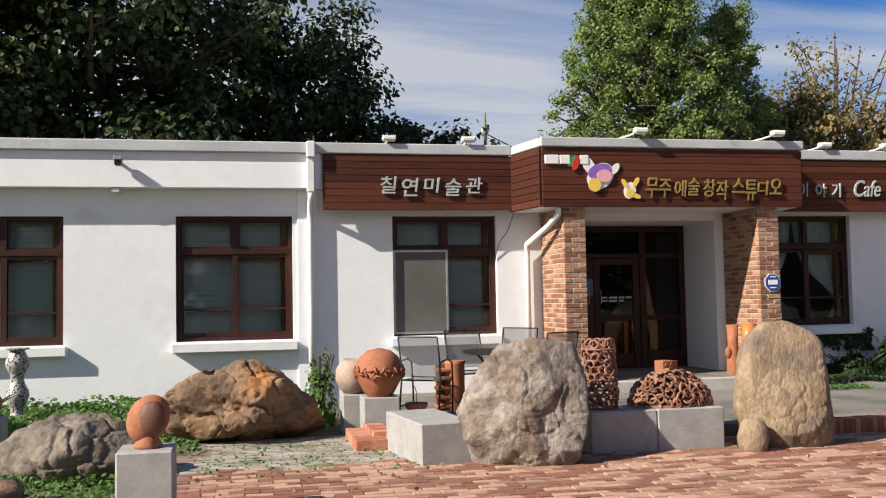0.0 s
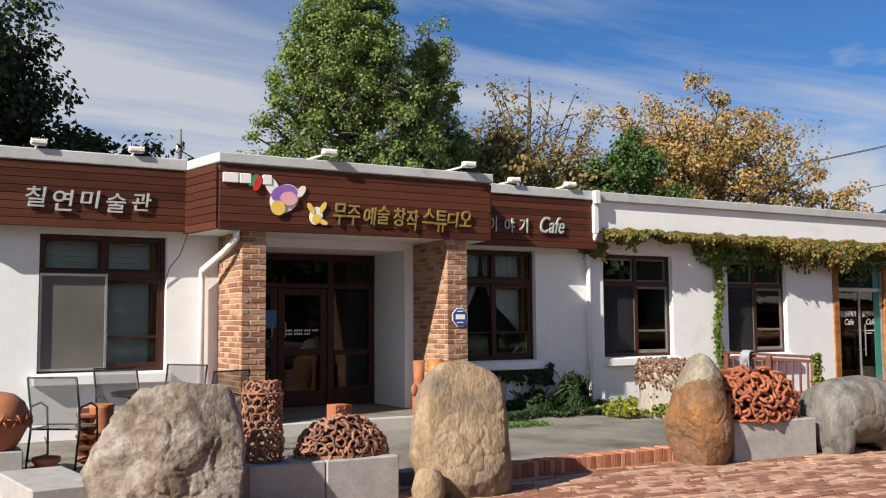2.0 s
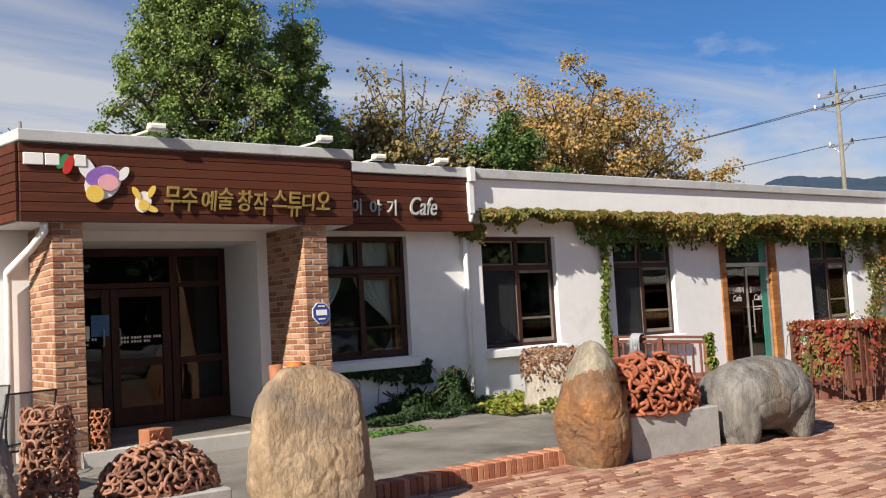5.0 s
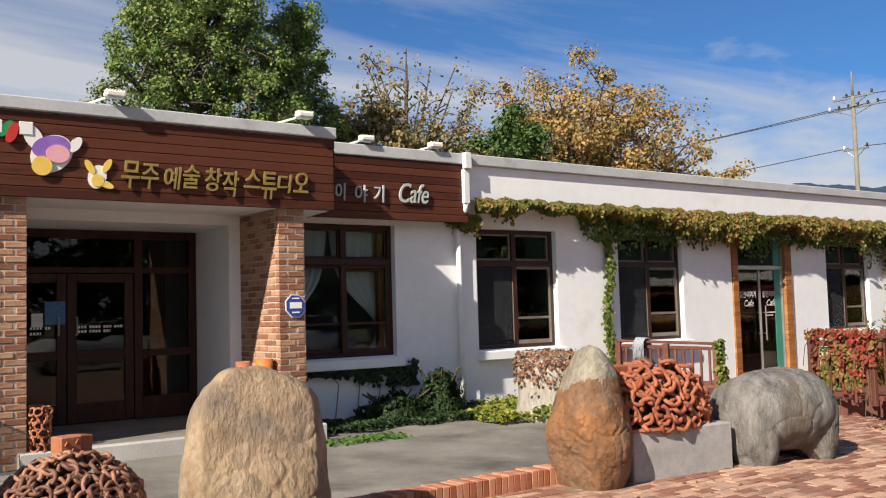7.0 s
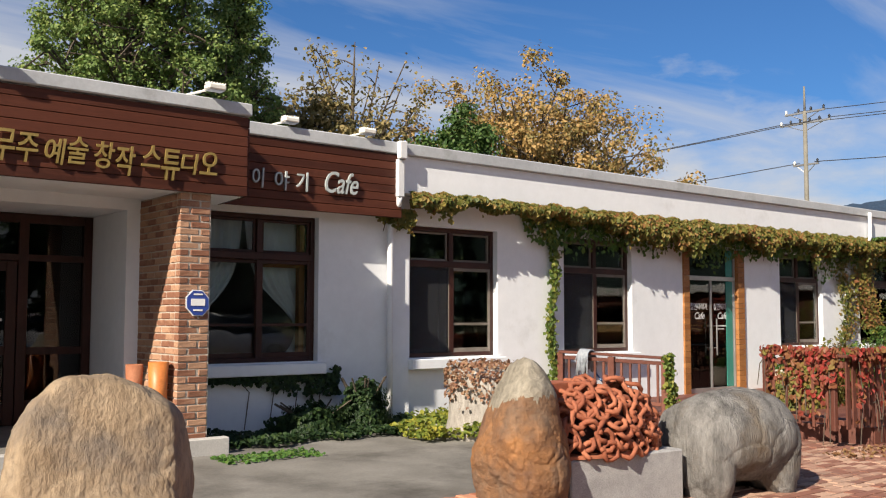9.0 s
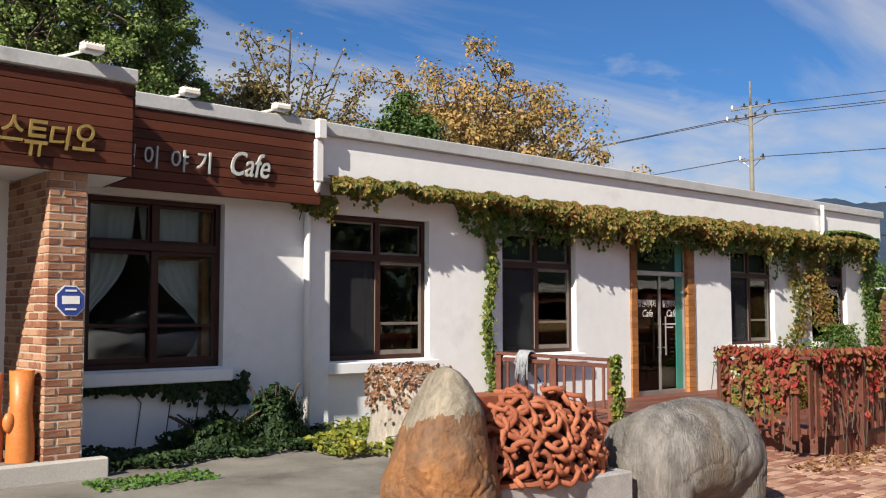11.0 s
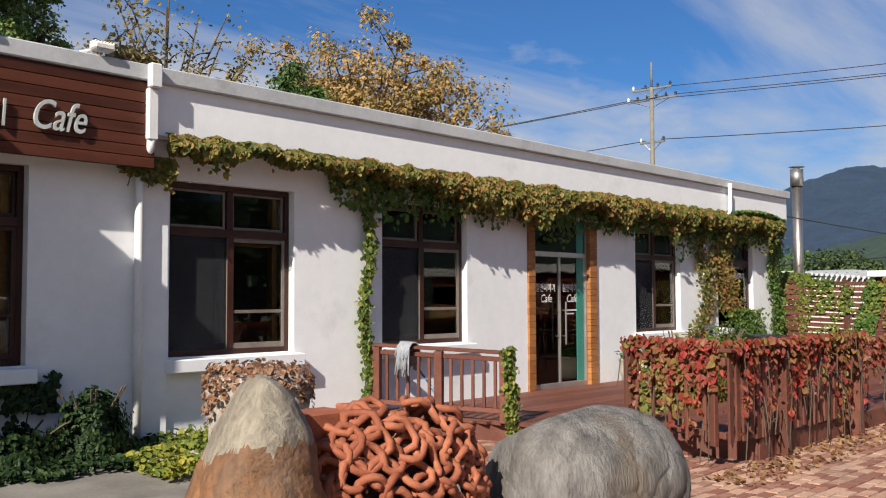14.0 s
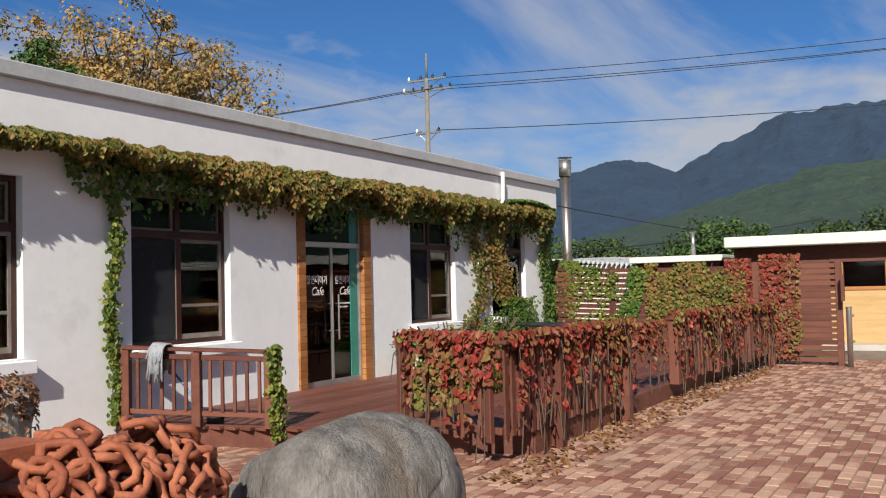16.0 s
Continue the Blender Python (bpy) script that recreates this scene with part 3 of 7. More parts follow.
tagged(raw("grey_brick_field", v, f, M_GREYPAVER, paving, "greyed mossy pavers"), kind="stuff")

# ---- patio with its brick kerb ----
def kerb_line(x):
    return 10.62 - 0.10 * math.sin((x - 1.0) * 0.55) if x > 4.8 else 10.62 - 0.02 * (x - 1.0)


patio = thing("patio", "raised grey concrete patio with a brick kerb", "patio", kind="structure")
bm = bmesh.new()
xs = np.linspace(0.95, 11.35, 60)
front = [bm.verts.new((x, kerb_line(x) + 0.10, PATIO)) for x in xs]
back = [bm.verts.new((x, WALL - 0.002, PATIO)) for x in xs]
frontb = [bm.verts.new((x, kerb_line(x) + 0.10, -0.03)) for x in xs]
for i in range(len(xs) - 1):
    bm.faces.new((front[i], front[i + 1], back[i + 1], back[i]))
    bm.faces.new((frontb[i], frontb[i + 1], front[i + 1], front[i]))
lb = bm.verts.new((0.95, WALL - 0.002, -0.03))
bm.faces.new((frontb[0], front[0], back[0], lb))
rb_ = bm.verts.new((11.35, WALL - 0.002, -0.03))
bm.faces.new((frontb[-1], rb_, back[-1], front[-1]))
part("concrete_slab", bm, M_PATIO, patio)
kb = boxed(-0.030, 0.030, 0, 0.20, -0.03, PATIO + 0.004, 0.004)
kme = bpy.data.meshes.new("kerb_brick")
kb.to_mesh(kme); kb.free(); kme.materials.append(M_KERB)
x = 4.9
rk = random.Random(4)
while x < 8.1:
    o = new("kerb_brick", kme)
    o.parent = patio
    d = (kerb_line(x + 0.05) - kerb_line(x - 0.05)) / 0.1
    o.matrix_basis = pose(x, kerb_line(x) - 0.08, rk.uniform(-0.006, 0.004), 0, 0, math.degrees(math.atan(d)) + rk.uniform(-1.5, 1.5))
    x += 0.070

# porch floor and the paler edge
porch = thing("porch_step", "low pale concrete porch step between brick piers", "step", kind="structure")
part("step_slab", boxed(4.04, 6.54, 13.52, 15.72, PATIO, 0.29, 0.01), M_PATIO, porch)
part("step_edge", boxed(3.95, 7.05, 13.40, 13.515, PATIO - 0.02, 0.285, 0.012), M_STEP, porch, "pale worn concrete edge")

# ---- building shell ----
WINS = [(-4.13, -2.67), (-1.28, 0.24), (1.60, 3.08), (7.25, 8.68), (10.00, 11.47), (12.74, 14.22), (18.25, 19.68), (21.05, 22.50)]
WZ0, WZ1, CAFE = 0.91, 2.57, (15.46, 17.13)
XW, XE, BACK, TOP = -9.0, 23.6, 21.0, 3.385


def wall_with_holes(bm, x0, x1, z0, z1, holes, y0, y1):
    xs = sorted({x0, x1, *[h[0] for h in holes], *[h[1] for h in holes]})
    zs = sorted({z0, z1, *[h[2] for h in holes], *[h[3] for h in holes]})
    inside = lambda x, z: any(a < x < b and c < z < d for a, b, c, d in holes)
    solid = {}
    for i in range(len(xs) - 1):
        for j in range(len(zs) - 1):
            solid[i, j] = not inside((xs[i] + xs[i + 1]) / 2, (zs[j] + zs[j + 1]) / 2)
    def quad(a, b, c, d):
        bm.faces.new([bm.verts.new(p) for p in (a, b, c, d)])
    for (i, j), s in solid.items():
        if not s:
            continue
        xa, xb, za, zb = xs[i], xs[i + 1], zs[j], zs[j + 1]
        quad((xa, y0, za), (xb, y0, za), (xb, y0, zb), (xa, y0, zb))
        quad((xb, y1, za), (xa, y1, za), (xa, y1, zb), (xb, y1, zb))
        if not solid.get((i - 1, j)):
            quad((xa, y1, za), (xa, y0, za), (xa, y0, zb), (xa, y1, zb))
        if not solid.get((i + 1, j)):
            quad((xb, y0, za), (xb, y1, za), (xb, y1, zb), (xb, y0, zb))
        if not solid.get((i, j - 1)):
            quad((xa, y1, za), (xb, y1, za), (xb, y0, za), (xa, y0, za))
        if not solid.get((i, j + 1)):
            quad((xa, y0, zb), (xb, y0, zb), (xb, y1, zb), (xa, y1, zb))
    bmesh.ops.remove_doubles(bm, verts=bm.verts, dist=0.0005)


bm = bmesh.new()
wall_with_holes(bm, XW, XE, -0.05, 2.92, [(a, b, WZ0, WZ1) for a, b in WINS] + [(CAFE[0], CAFE[1], 0.16, 2.56), (4.06, 6.42, 0.10, 2.50)], WALL, WALL + 0.26)
wall = tagged(link("wall_front", bm, M_PLASTER), "white plastered facade wall, slightly stained", "wall", kind="structure")
bm = bmesh.new()
box(bm, XW, XE, BACK, BACK + 0.2, -0.05, 2.92)
box(bm, XW, XW + 0.2, WALL + 0.262, BACK - 0.002, -0.05, 2.92)
box(bm, XE - 0.2, XE, WALL + 0.262, BACK - 0.002, -0.05, 2.92)
tagged(link("wall_rear", bm, M_PLASTER), "plain white plastered end and rear walls", "wall", kind="structure")
bm = bmesh.new()
box(bm, 6.425, 6.52, WALL + 0.262, 15.70, 0.0, 2.75)
box(bm, 3.96, 4.055, WALL + 0.262, 15.70, 0.0, 2.75)
box(bm, 4.057, 6.423, WALL + 0.262, 15.70, 2.502, 2.75)
tagged(link("wall_porch", bm, M_PLASTER), "white plastered reveals of the recessed entrance", "wall", kind="structure")
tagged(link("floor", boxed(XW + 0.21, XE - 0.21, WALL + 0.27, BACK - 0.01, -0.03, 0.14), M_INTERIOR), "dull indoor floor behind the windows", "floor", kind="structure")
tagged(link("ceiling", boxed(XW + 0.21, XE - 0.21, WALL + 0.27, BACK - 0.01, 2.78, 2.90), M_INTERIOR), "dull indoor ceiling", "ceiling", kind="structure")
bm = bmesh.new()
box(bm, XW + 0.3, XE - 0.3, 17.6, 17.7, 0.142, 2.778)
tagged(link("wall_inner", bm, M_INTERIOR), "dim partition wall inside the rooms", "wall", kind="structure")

# eaves: projecting frieze with soffit and grey coping
for k, (a, b, d) in enumerate(((XW, 0.60, 0.0), (0.602, 9.70, 0.03), (9.702, XE, 0.0))):
    tagged(link("wall_frieze_%d" % (k + 1), boxed(a, b, FRIEZE + d, WALL + 0.3, 2.925, TOP - 0.002), M_PLASTER), "white plastered frieze projecting over the facade", "wall", kind="structure")
bm = bmesh.new()
box(bm, XW, XE + 0.04, WALL + 0.32, BACK + 0.24, 2.925, 3.30)
tagged(link("roof", bm, M_COPING), "flat grey roof slab", "roof", kind="structure")
for k, (a, b) in enumerate(((XW, 3.24), (7.33, XE + 0.06))):
    tagged(link("trim_coping_%d" % (k + 1), boxed(a, b, FRIEZE - 0.06, WALL + 0.34, TOP, 3.53, 0.012), M_COPING), "weathered grey concrete coping along the roofline", "coping", kind="structure")
for k, (a, b) in enumerate(((0.30, 0.56), (9.70, 9.97))):
    tagged(link("wall_pilaster_%d" % (k + 1), boxed(a, b, WALL - 0.035, WALL - 0.002, -0.03, 2.922, 0.006), M_PLASTER), "shallow white plastered pilaster beside a downpipe", "pilaster", kind="structure")

# ---- entrance canopy ----
canopy = thing("canopy", "projecting entrance canopy with grey coping and pale soffit", "canopy", kind="structure")
bm = bmesh.new()
c1 = [(3.28, 14.335), (3.45, 13.46), (7.19, 13.46), (7.30, 14.335)]
c2 = [(3.23, 14.275), (3.41, 13.39), (7.23, 13.39), (7.34, 14.275)]
for pts, z0, z1 in ((c1, 2.60, TOP),):
    lo = [bm.verts.new((*p, z0)) for p in pts]
    hi = [bm.verts.new((*p, z1)) for p in pts]
    bm.faces.new(list(reversed(lo))); bm.faces.new(hi)
    for i in range(4):
        bm.faces.new((lo[i], lo[(i + 1) % 4], hi[(i + 1) % 4], hi[i]))
part("canopy_body", bm, M_PLASTER, canopy)
bm = bmesh.new()
lo = [bm.verts.new((*p, TOP + 0.003)) for p in c2]
hi = [bm.verts.new((*p, 3.51)) for p in c2]
bm.faces.new(list(reversed(lo))); bm.faces.new(hi)
for i in range(4):
    bm.faces.new((lo[i], lo[(i + 1) % 4], hi[(i + 1) % 4], hi[i]))
bmesh.ops.bevel(bm, geom=list(bm.edges), offset=0.01, segments=1, affect="EDGES")
part("canopy_coping", bm, M_COPING, canopy, "grey weathered coping")
part("porch_ceiling_slab", boxed(4.06, 6.52, 14.06, 14.498, 2.62, 2.92), M_PLASTER, canopy)


def plank_board(name, label, a, b, z0, z1, count, proud=0.03):
    """A board of horizontal planks between plan points a and b, facing the yard."""
    t = thing(name, label, "sign board", kind="")
    a, b = Vector((*a, 0)), Vector((*b, 0))
    d = (b - a).normalized()
    nrm = Vector((d.y, -d.x, 0))
    h = (z1 - z0) / count
    for i in range(count):
        m = Matrix(((d.x, -nrm.x, 0, a.x), (d.y, -nrm.y, 0, a.y), (0, 0, 1, 0), (0, 0, 0, 1)))
        bm = boxed(0, (b - a).length, -proud, -0.002, z0 + i * h + 0.003, z0 + (i + 1) * h - 0.003, 0.004, m)
        part("plank", bm, M_PLANK, t)
    m = Matrix(((d.x, -nrm.x, 0, a.x), (d.y, -nrm.y, 0, a.y), (0, 0, 1, 0), (0, 0, 0, 1)))
    part("backing", boxed(0.004, (b - a).length - 0.004, -0.012, -0.001, z0 + 0.001, z1 - 0.001, 0, m), M_FRAMEW, t)
    return t


sign_left = plank_board("sign_board", "reddish-brown plank sign board with pale raised letters", (0.63, FRIEZE + 0.0), (3.25, FRIEZE + 0.0), 2.625, TOP - 0.008, 8, 0.04)
sign_side = plank_board("sign_board", "short angled plank panel of the canopy", (3.255, 14.30), (3.42, 13.455), 2.60, TOP - 0.008, 8)
sign_main = plank_board("sign_board", "broad reddish-brown plank sign board with gilt letters", (3.425, 13.455), (7.20, 13.455), 2.59, TOP - 0.008, 8)
sign_side2 = plank_board("sign_board", "short angled plank panel of the canopy", (7.205, 13.46), (7.31, 14.30), 2.60, TOP - 0.008, 8)
sign_cafe = plank_board("sign_board", "reddish-brown plank sign board with white cafe letters", (7.36, FRIEZE + 0.0), (9.68, FRIEZE + 0.0), 2.61, TOP - 0.008, 8, 0.04)
chars = "칠연미술관"
for i, ch in enumerate(chars):
    xa = 1.40 + i * 0.298
    lettering("letter", ch, xa, xa + 0.225, FRIEZE - 0.055, 2.95 + 0.014 * (-1) ** i, (0.235, 0.25, 0.21, 0.235, 0.22)[i], 0.022, M_SIGNW, sign_left, "pale metal letter", 0.12, 0.008)
xa = 4.86
for i, ch in enumerate("무주예술창작스튜디오"):
    hgt = (0.27, 0.25, 0.23, 0.24, 0.24, 0.27, 0.20, 0.29, 0.20, 0.22)[i]
    lettering("letter", ch, xa, xa + 0.178, 13.41, 2.985 - hgt / 2 - 0.016 * (i % 3), hgt, 0.022, M_SIGNGOLD, sign_main, "gilt metal letter", 0.16, 0.010)
    xa += 0.188 + (0.045 if i in (1, 3, 5) else 0.0)
for i, ch in enumerate("칠연이야기"):
    xa = 7.12 + i * 0.272
    if xa > 7.37:
        lettering("letter", ch, xa, xa + (0.185, 0.185, 0.14, 0.18, 0.15)[i], FRIEZE - 0.055, 2.925 - 0.008 * (i % 2), 0.215, 0.022, M_SIGNW, sign_cafe, "white metal letter", 0.06, 0.006)
lettering("letter", "Cafe", 8.58, 9.03, FRIEZE - 0.055, 2.955, 0.25, 0.022, M_SIGNW, sign_cafe, "white metal letters", 0.32, 0.004)

# white wordmark as plain blocks with a red and green leaf
logo = thing("logo_plaque", "white block shapes with red and green leaf on sign board", "sign")
x = 3.46
for wdt in (0.19, 0.14):
    bm = bmesh.new()
    box(bm, x, x + wdt, 13.395, 13.418, 3.155, 3.275, 0.006)
    part("white_block", bm, M_WHITE, logo)
    x += wdt + 0.015
part("white_block", boxed(3.945, 4.065, 13.395, 13.418, 3.155, 3.275, 0.006), M_WHITE, logo)


def disc_shape(x, z, rx, rz, rot, y0, y1, n=20):
    bm = bmesh.new()
    c, s = math.cos(radians(rot)), math.sin(radians(rot))
    ring = []
    for k in range(n):
        a = 2 * math.pi * k / n
        u, w = rx * math.cos(a), rz * math.sin(a)
        ring.append((x + c * u - s * w, z + s * u + c * w))
    lo = [bm.verts.new((p[0], y1, p[1])) for p in ring]
    hi = [bm.verts.new((p[0], y0, p[1])) for p in ring]
    bm.faces.new(lo); bm.faces.new(list(reversed(hi)))
    for k in range(n):
        bm.faces.new((lo[k], hi[k], hi[(k + 1) % n], lo[(k + 1) % n]))
    return bm


part("leaf_red", disc_shape(3.885, 3.165, 0.045, 0.10, -20, 13.392, 13.418), M_RED, logo)
part("leaf_green", disc_shape(3.835, 3.20, 0.040, 0.09, -35, 13.396, 13.418), M_GREEN, logo)
plaque = thing("round_plaque", "plain violet, pink and yellow rounded shapes on the sign board", "sign")
part("wing_disc", disc_shape(4.07, 3.14, 0.075, 0.135, 30, 13.404, 13.418), M_WHITE, plaque, "pale wing-shaped disc")
part("wing_disc", disc_shape(4.44, 3.10, 0.045, 0.085, -35, 13.404, 13.418), M_WHITE, plaque, "pale wing-shaped disc")
part("white_disc", disc_shape(4.23, 3.0, 0.205, 0.16, 40, 13.41, 13.418), M_WHITE, plaque)
part("violet_disc", disc_shape(4.22, 3.06, 0.17, 0.105, 15, 13.40, 13.409), M_PURPLE, plaque)
part("pink_disc", disc_shape(4.28, 3.00, 0.105, 0.085, 0, 13.39, 13.399), M_PINK, plaque)
part("yellow_disc", disc_shape(4.14, 2.88, 0.090, 0.090, 0, 13.39, 13.399), M_YELLOW, plaque)
plaque2 = thing("round_plaque", "small plain white and yellow rounded shapes on the sign board", "sign")
part("white_disc", disc_shape(4.64, 2.81, 0.085, 0.115, -15, 13.41, 13.418), M_WHITE, plaque2)
for wx, wz, rot in ((4.57, 2.90, 30), (4.72, 2.74, 70), (4.73, 2.92, -30)):
    part("petal", disc_shape(wx, wz, 0.032, 0.075, rot, 13.402, 13.412), M_YELLOW, plaque2)
part("yellow_disc", disc_shape(4.64, 2.775, 0.060, 0.060, 0, 13.40, 13.409), M_YELLOW, plaque2)

# ---- windows ----
def drape(name, label, x0, x1, z0, z1, y, folds=9, material=None):
    """A hanging curtain in soft folds."""
    bm = bmesh.new()
    cols, rows = 8 * folds, 6
    g = [[bm.verts.new((x0 + (x1 - x0) * i / (cols - 1) + 0.008 * math.sin(i * 0.31 + j), y + 0.022 * math.sin(i * 0.785 + 0.25 * math.sin(j * 1.3)), z1 - (z1 - z0) * j / (rows - 1))) for i in range(cols)] for j in range(rows)]
    for j in range(rows - 1):
        for i in range(cols - 1):
            bm.faces.new((g[j][i], g[j][i + 1], g[j + 1][i + 1], g[j + 1][i]))
    return tagged(link(name, bm, material or M_CURTAIN, smooth=True), label, "curtain")


def window(num, x0, x1, z0, z1, label, dress="", screen=False, mid=0.42, pale=False):
    """Timber window: two upper lights, and below them a rear sash and a front sash that slides before it."""
    w = thing("window_%d" % num, label, "window", kind="structure")
    fy0, fy1, t = WALL + 0.085, WALL + 0.165, 0.055
    tz = z1 - 0.46
    xm = (x0 + x1) / 2
    bm = bmesh.new()
    box(bm, x0 + 0.002, x0 + t, fy0, fy1, z0, z1, 0.004)
    box(bm, x1 - t, x1 - 0.002, fy0, fy1, z0, z1, 0.004)
    box(bm, x0 + t, x1 - t, fy0, fy1, z1 - t, z1 - 0.002, 0.004)
    box(bm, x0 + t, x1 - t, fy0, fy1, z0 + 0.002, z0 + t, 0.004)
    box(bm, x0 + t, x1 - t, fy0 - 0.015, fy1, tz - 0.05, tz + 0.03, 0.006)
    box(bm, xm - 0.035, xm + 0.035, fy0 + 0.002, fy1, tz + 0.031, z1 - t - 0.001, 0.004)
    part("window_frame", bm, M_FRAMEW, w)
    inner = M_PALEALU if pale else M_FRAMEW
    for a, b in ((x0 + t, xm - 0.036), (xm + 0.036, x1 - t)):
        bm = bmesh.new()
        s, za, zb, yy = 0.028, tz + 0.031, z1 - t - 0.001, fy0 + 0.035
        box(bm, a + 0.001, a + s, yy, yy + 0.03, za, zb, 0.003); box(bm, b - s, b - 0.001, yy, yy + 0.03, za, zb, 0.003)
        box(bm, a + s, b - s, yy + 0.001, yy + 0.029, za, za + s, 0.003); box(bm, a + s, b - s, yy + 0.001, yy + 0.029, zb - s, zb, 0.003)
        light = part("upper_sash", bm, inner, w)
        part("pane", boxed(a + s - 0.003, b - s + 0.003, yy + 0.012, yy + 0.018, za + s - 0.003, zb - s + 0.003), M_GLASS, light)
    za, zb = z0 + t + 0.001, tz - 0.051
    for a, b, yy, m, front in ((x0 + t, xm + 0.045, fy1 - 0.028, M_FRAMEW, False), (xm - 0.035, x1 - t, fy0 + 0.014, inner, True)):
        bm = bmesh.new()
        s, r = 0.040, (0.040 if front else 0.075)
        box(bm, a + 0.001, a + s, yy - 0.012, yy + 0.012, za, zb, 0.003)
        box(bm, b - r, b - 0.001, yy - 0.012, yy + 0.012, za, zb, 0.003)
        box(bm, a + s, b - r, yy - 0.011, yy + 0.011, za, za + 0.055, 0.003)
        box(bm, a + s, b - r, yy - 0.011, yy + 0.011, zb - s, zb, 0.003)
        if front or not pale:
            box(bm, a + s, b - r, yy - 0.010, yy + 0.010, z0 + mid - 0.016, z0 + mid + 0.016, 0.003)
        sash = part("sash", bm, m, w, "weathered pale sliding sash" if front and pale else "")
        part("pane", boxed(a + s - 0.004, b - r + 0.004, yy - 0.003, yy + 0.003, za + 0.05, zb - s + 0.004), M_GLASS, sash)
    part("meeting_stile", boxed(xm - 0.035, xm + 0.04, fy0 - 0.004, fy0 + 0.001, za, zb, 0.002), M_FRAMEW, w)
    part("inner_jamb", boxed(x1 - t - 0.10, x1 - t - 0.03, fy1 + 0.004, fy1 + 0.09, z0 + t, z1 - t, 0.004), M_OAK, w, "honey-brown inner jamb")
    part("inner_head", boxed(xm + 0.02, x1 - t - 0.101, fy1 + 0.006, fy1 + 0.06, zb - 0.075, zb - 0.025, 0.004), M_OAK, w, "honey-brown inner rail")
    if pale:
        part("insect_net", boxed(x0 + t + 0.002, xm - 0.036, fy0 + 0.012, fy0 + 0.014, za, zb), M_NET, w, "dark insect net")
    if screen:
        bm = bmesh.new()
        a, b, s = x0 + 0.012, xm + 0.045, 0.03
        za, zb, y = z0 + 0.03, tz - 0.01, fy0 - 0.028
        box(bm, a, a + s, y - 0.01, y + 0.01, za, zb, 0.003); box(bm, b - s, b, y - 0.01, y + 0.01, za, zb, 0.003)
        box(bm, a + s, b - s, y - 0.01, y + 0.01, za, za + s, 0.003); box(bm, a + s, b - s, y - 0.01, y + 0.01, zb - s, zb, 0.003)
        sc = part("screen_frame", bm, M_ALU, w, "grey aluminium screen frame")
        part("screen_mesh", boxed(a + s, b - s, y - 0.0015, y + 0.0015, za + s, zb - s), M_SCREEN, sc)
    part("window_sill", boxed(x0 - 0.05, x1 + 0.05, WALL - 0.13, WALL - 0.003, z0 - 0.135, z0 - 0.01, 0.01), M_PLASTER, w)
    part("sill_ledge", boxed(x0 + 0.003, x1 - 0.003, WALL - 0.002, fy0 - 0.002, z0 - 0.01 + 0.001, z0 + 0.004), M_PLASTER, w)
    yc = WALL + 0.31
    if dress == "blind":
        bm = bmesh.new()
        n = 22
        h = (z1 - z0 - 0.06) / n
        for i in range(n):
            z = z0 + 0.03 + i * h
            v = [bm.verts.new(p) for p in ((x0 + 0.03, WALL + 0.27, z), (x1 - 0.03, WALL + 0.27, z), (x1 - 0.03, WALL + 0.295, z + h * 0.98), (x0 + 0.03, WALL + 0.295, z + h * 0.98))]
            bm.faces.new(v)
        tagged(link("window_blind", bm, M_BLIND), "pale closed slatted blind behind the glass", "blind")
    elif dress == "tied":
        for a, b, tie in ((x0 - 0.05, x0 + 0.62, 1), (x1 - 0.80, x1 + 0.05, -1)):
            bm = bmesh.new()
            cols, rows = 34, 14
            g = []
            for j in range(rows):
                fz = j / (rows - 1)
                z = z1 - 0.02 - fz * (z1 - z0 + 0.05)
                pinch = 1 - 0.62 * math.exp(-((fz - 0.75) / 0.25) ** 2) - 0.25 * fz
                row = []
                for i in range(cols):
                    u = i / (cols - 1)
                    xx = (a + u * (b - a) * pinch) if tie > 0 else (b - (1 - u) * (b - a) * pinch)
                    row.append(bm.verts.new((xx, yc + 0.025 * math.sin(u * 40) * (0.6 + 0.4 * fz), z)))
                g.append(row)
            for j in range(rows - 1):
                for i in range(cols - 1):
                    bm.faces.new((g[j][i], g[j][i + 1], g[j + 1][i + 1], g[j + 1][i]))
            tagged(link("curtain", bm, M_CURTAIN, smooth=True), "pale tied-back curtain behind the window", "curtain", "tied-back curtains")
    elif dress == "gathered":
        drape("curtain", "narrow pale curtain gathered behind the meeting stile", xm - 0.02, xm + 0.16, z0, z1 - 0.5, yc, 4)
    elif dress == "half":
        drape("curtain", "pale hanging curtain behind the sliding sash", xm + 0.20, x1 - 0.02, z0, z1 - 0.05, yc, 8)
    elif dress == "note":
        drape("curtain", "pale hanging curtain behind the sash", xm - 0.1, xm + 0.25, z0, z1 - 0.05, yc, 5)
        tagged(link("paper_notice", boxed(xm + 0.10, x1 - 0.20, fy1 + 0.02, fy1 + 0.024, zb - 0.22, zb - 0.09), M_WHITE), "white paper notice behind the window glass", "notice")
    return w


WL = "dark brown wooden sliding window with upper lights"
dresses = ["blind", "blind", "blind", "tied", "gathered", "half", "note", ""]
for i, (a, b) in enumerate(WINS):
    window(i + 1, a, b, WZ0, WZ1, WL + (" and an insect screen" if i == 2 else " and a pale front sash" if i in (4, 5, 6) else ""), dresses[i], i == 2, 0.42, i in (4, 5, 6))

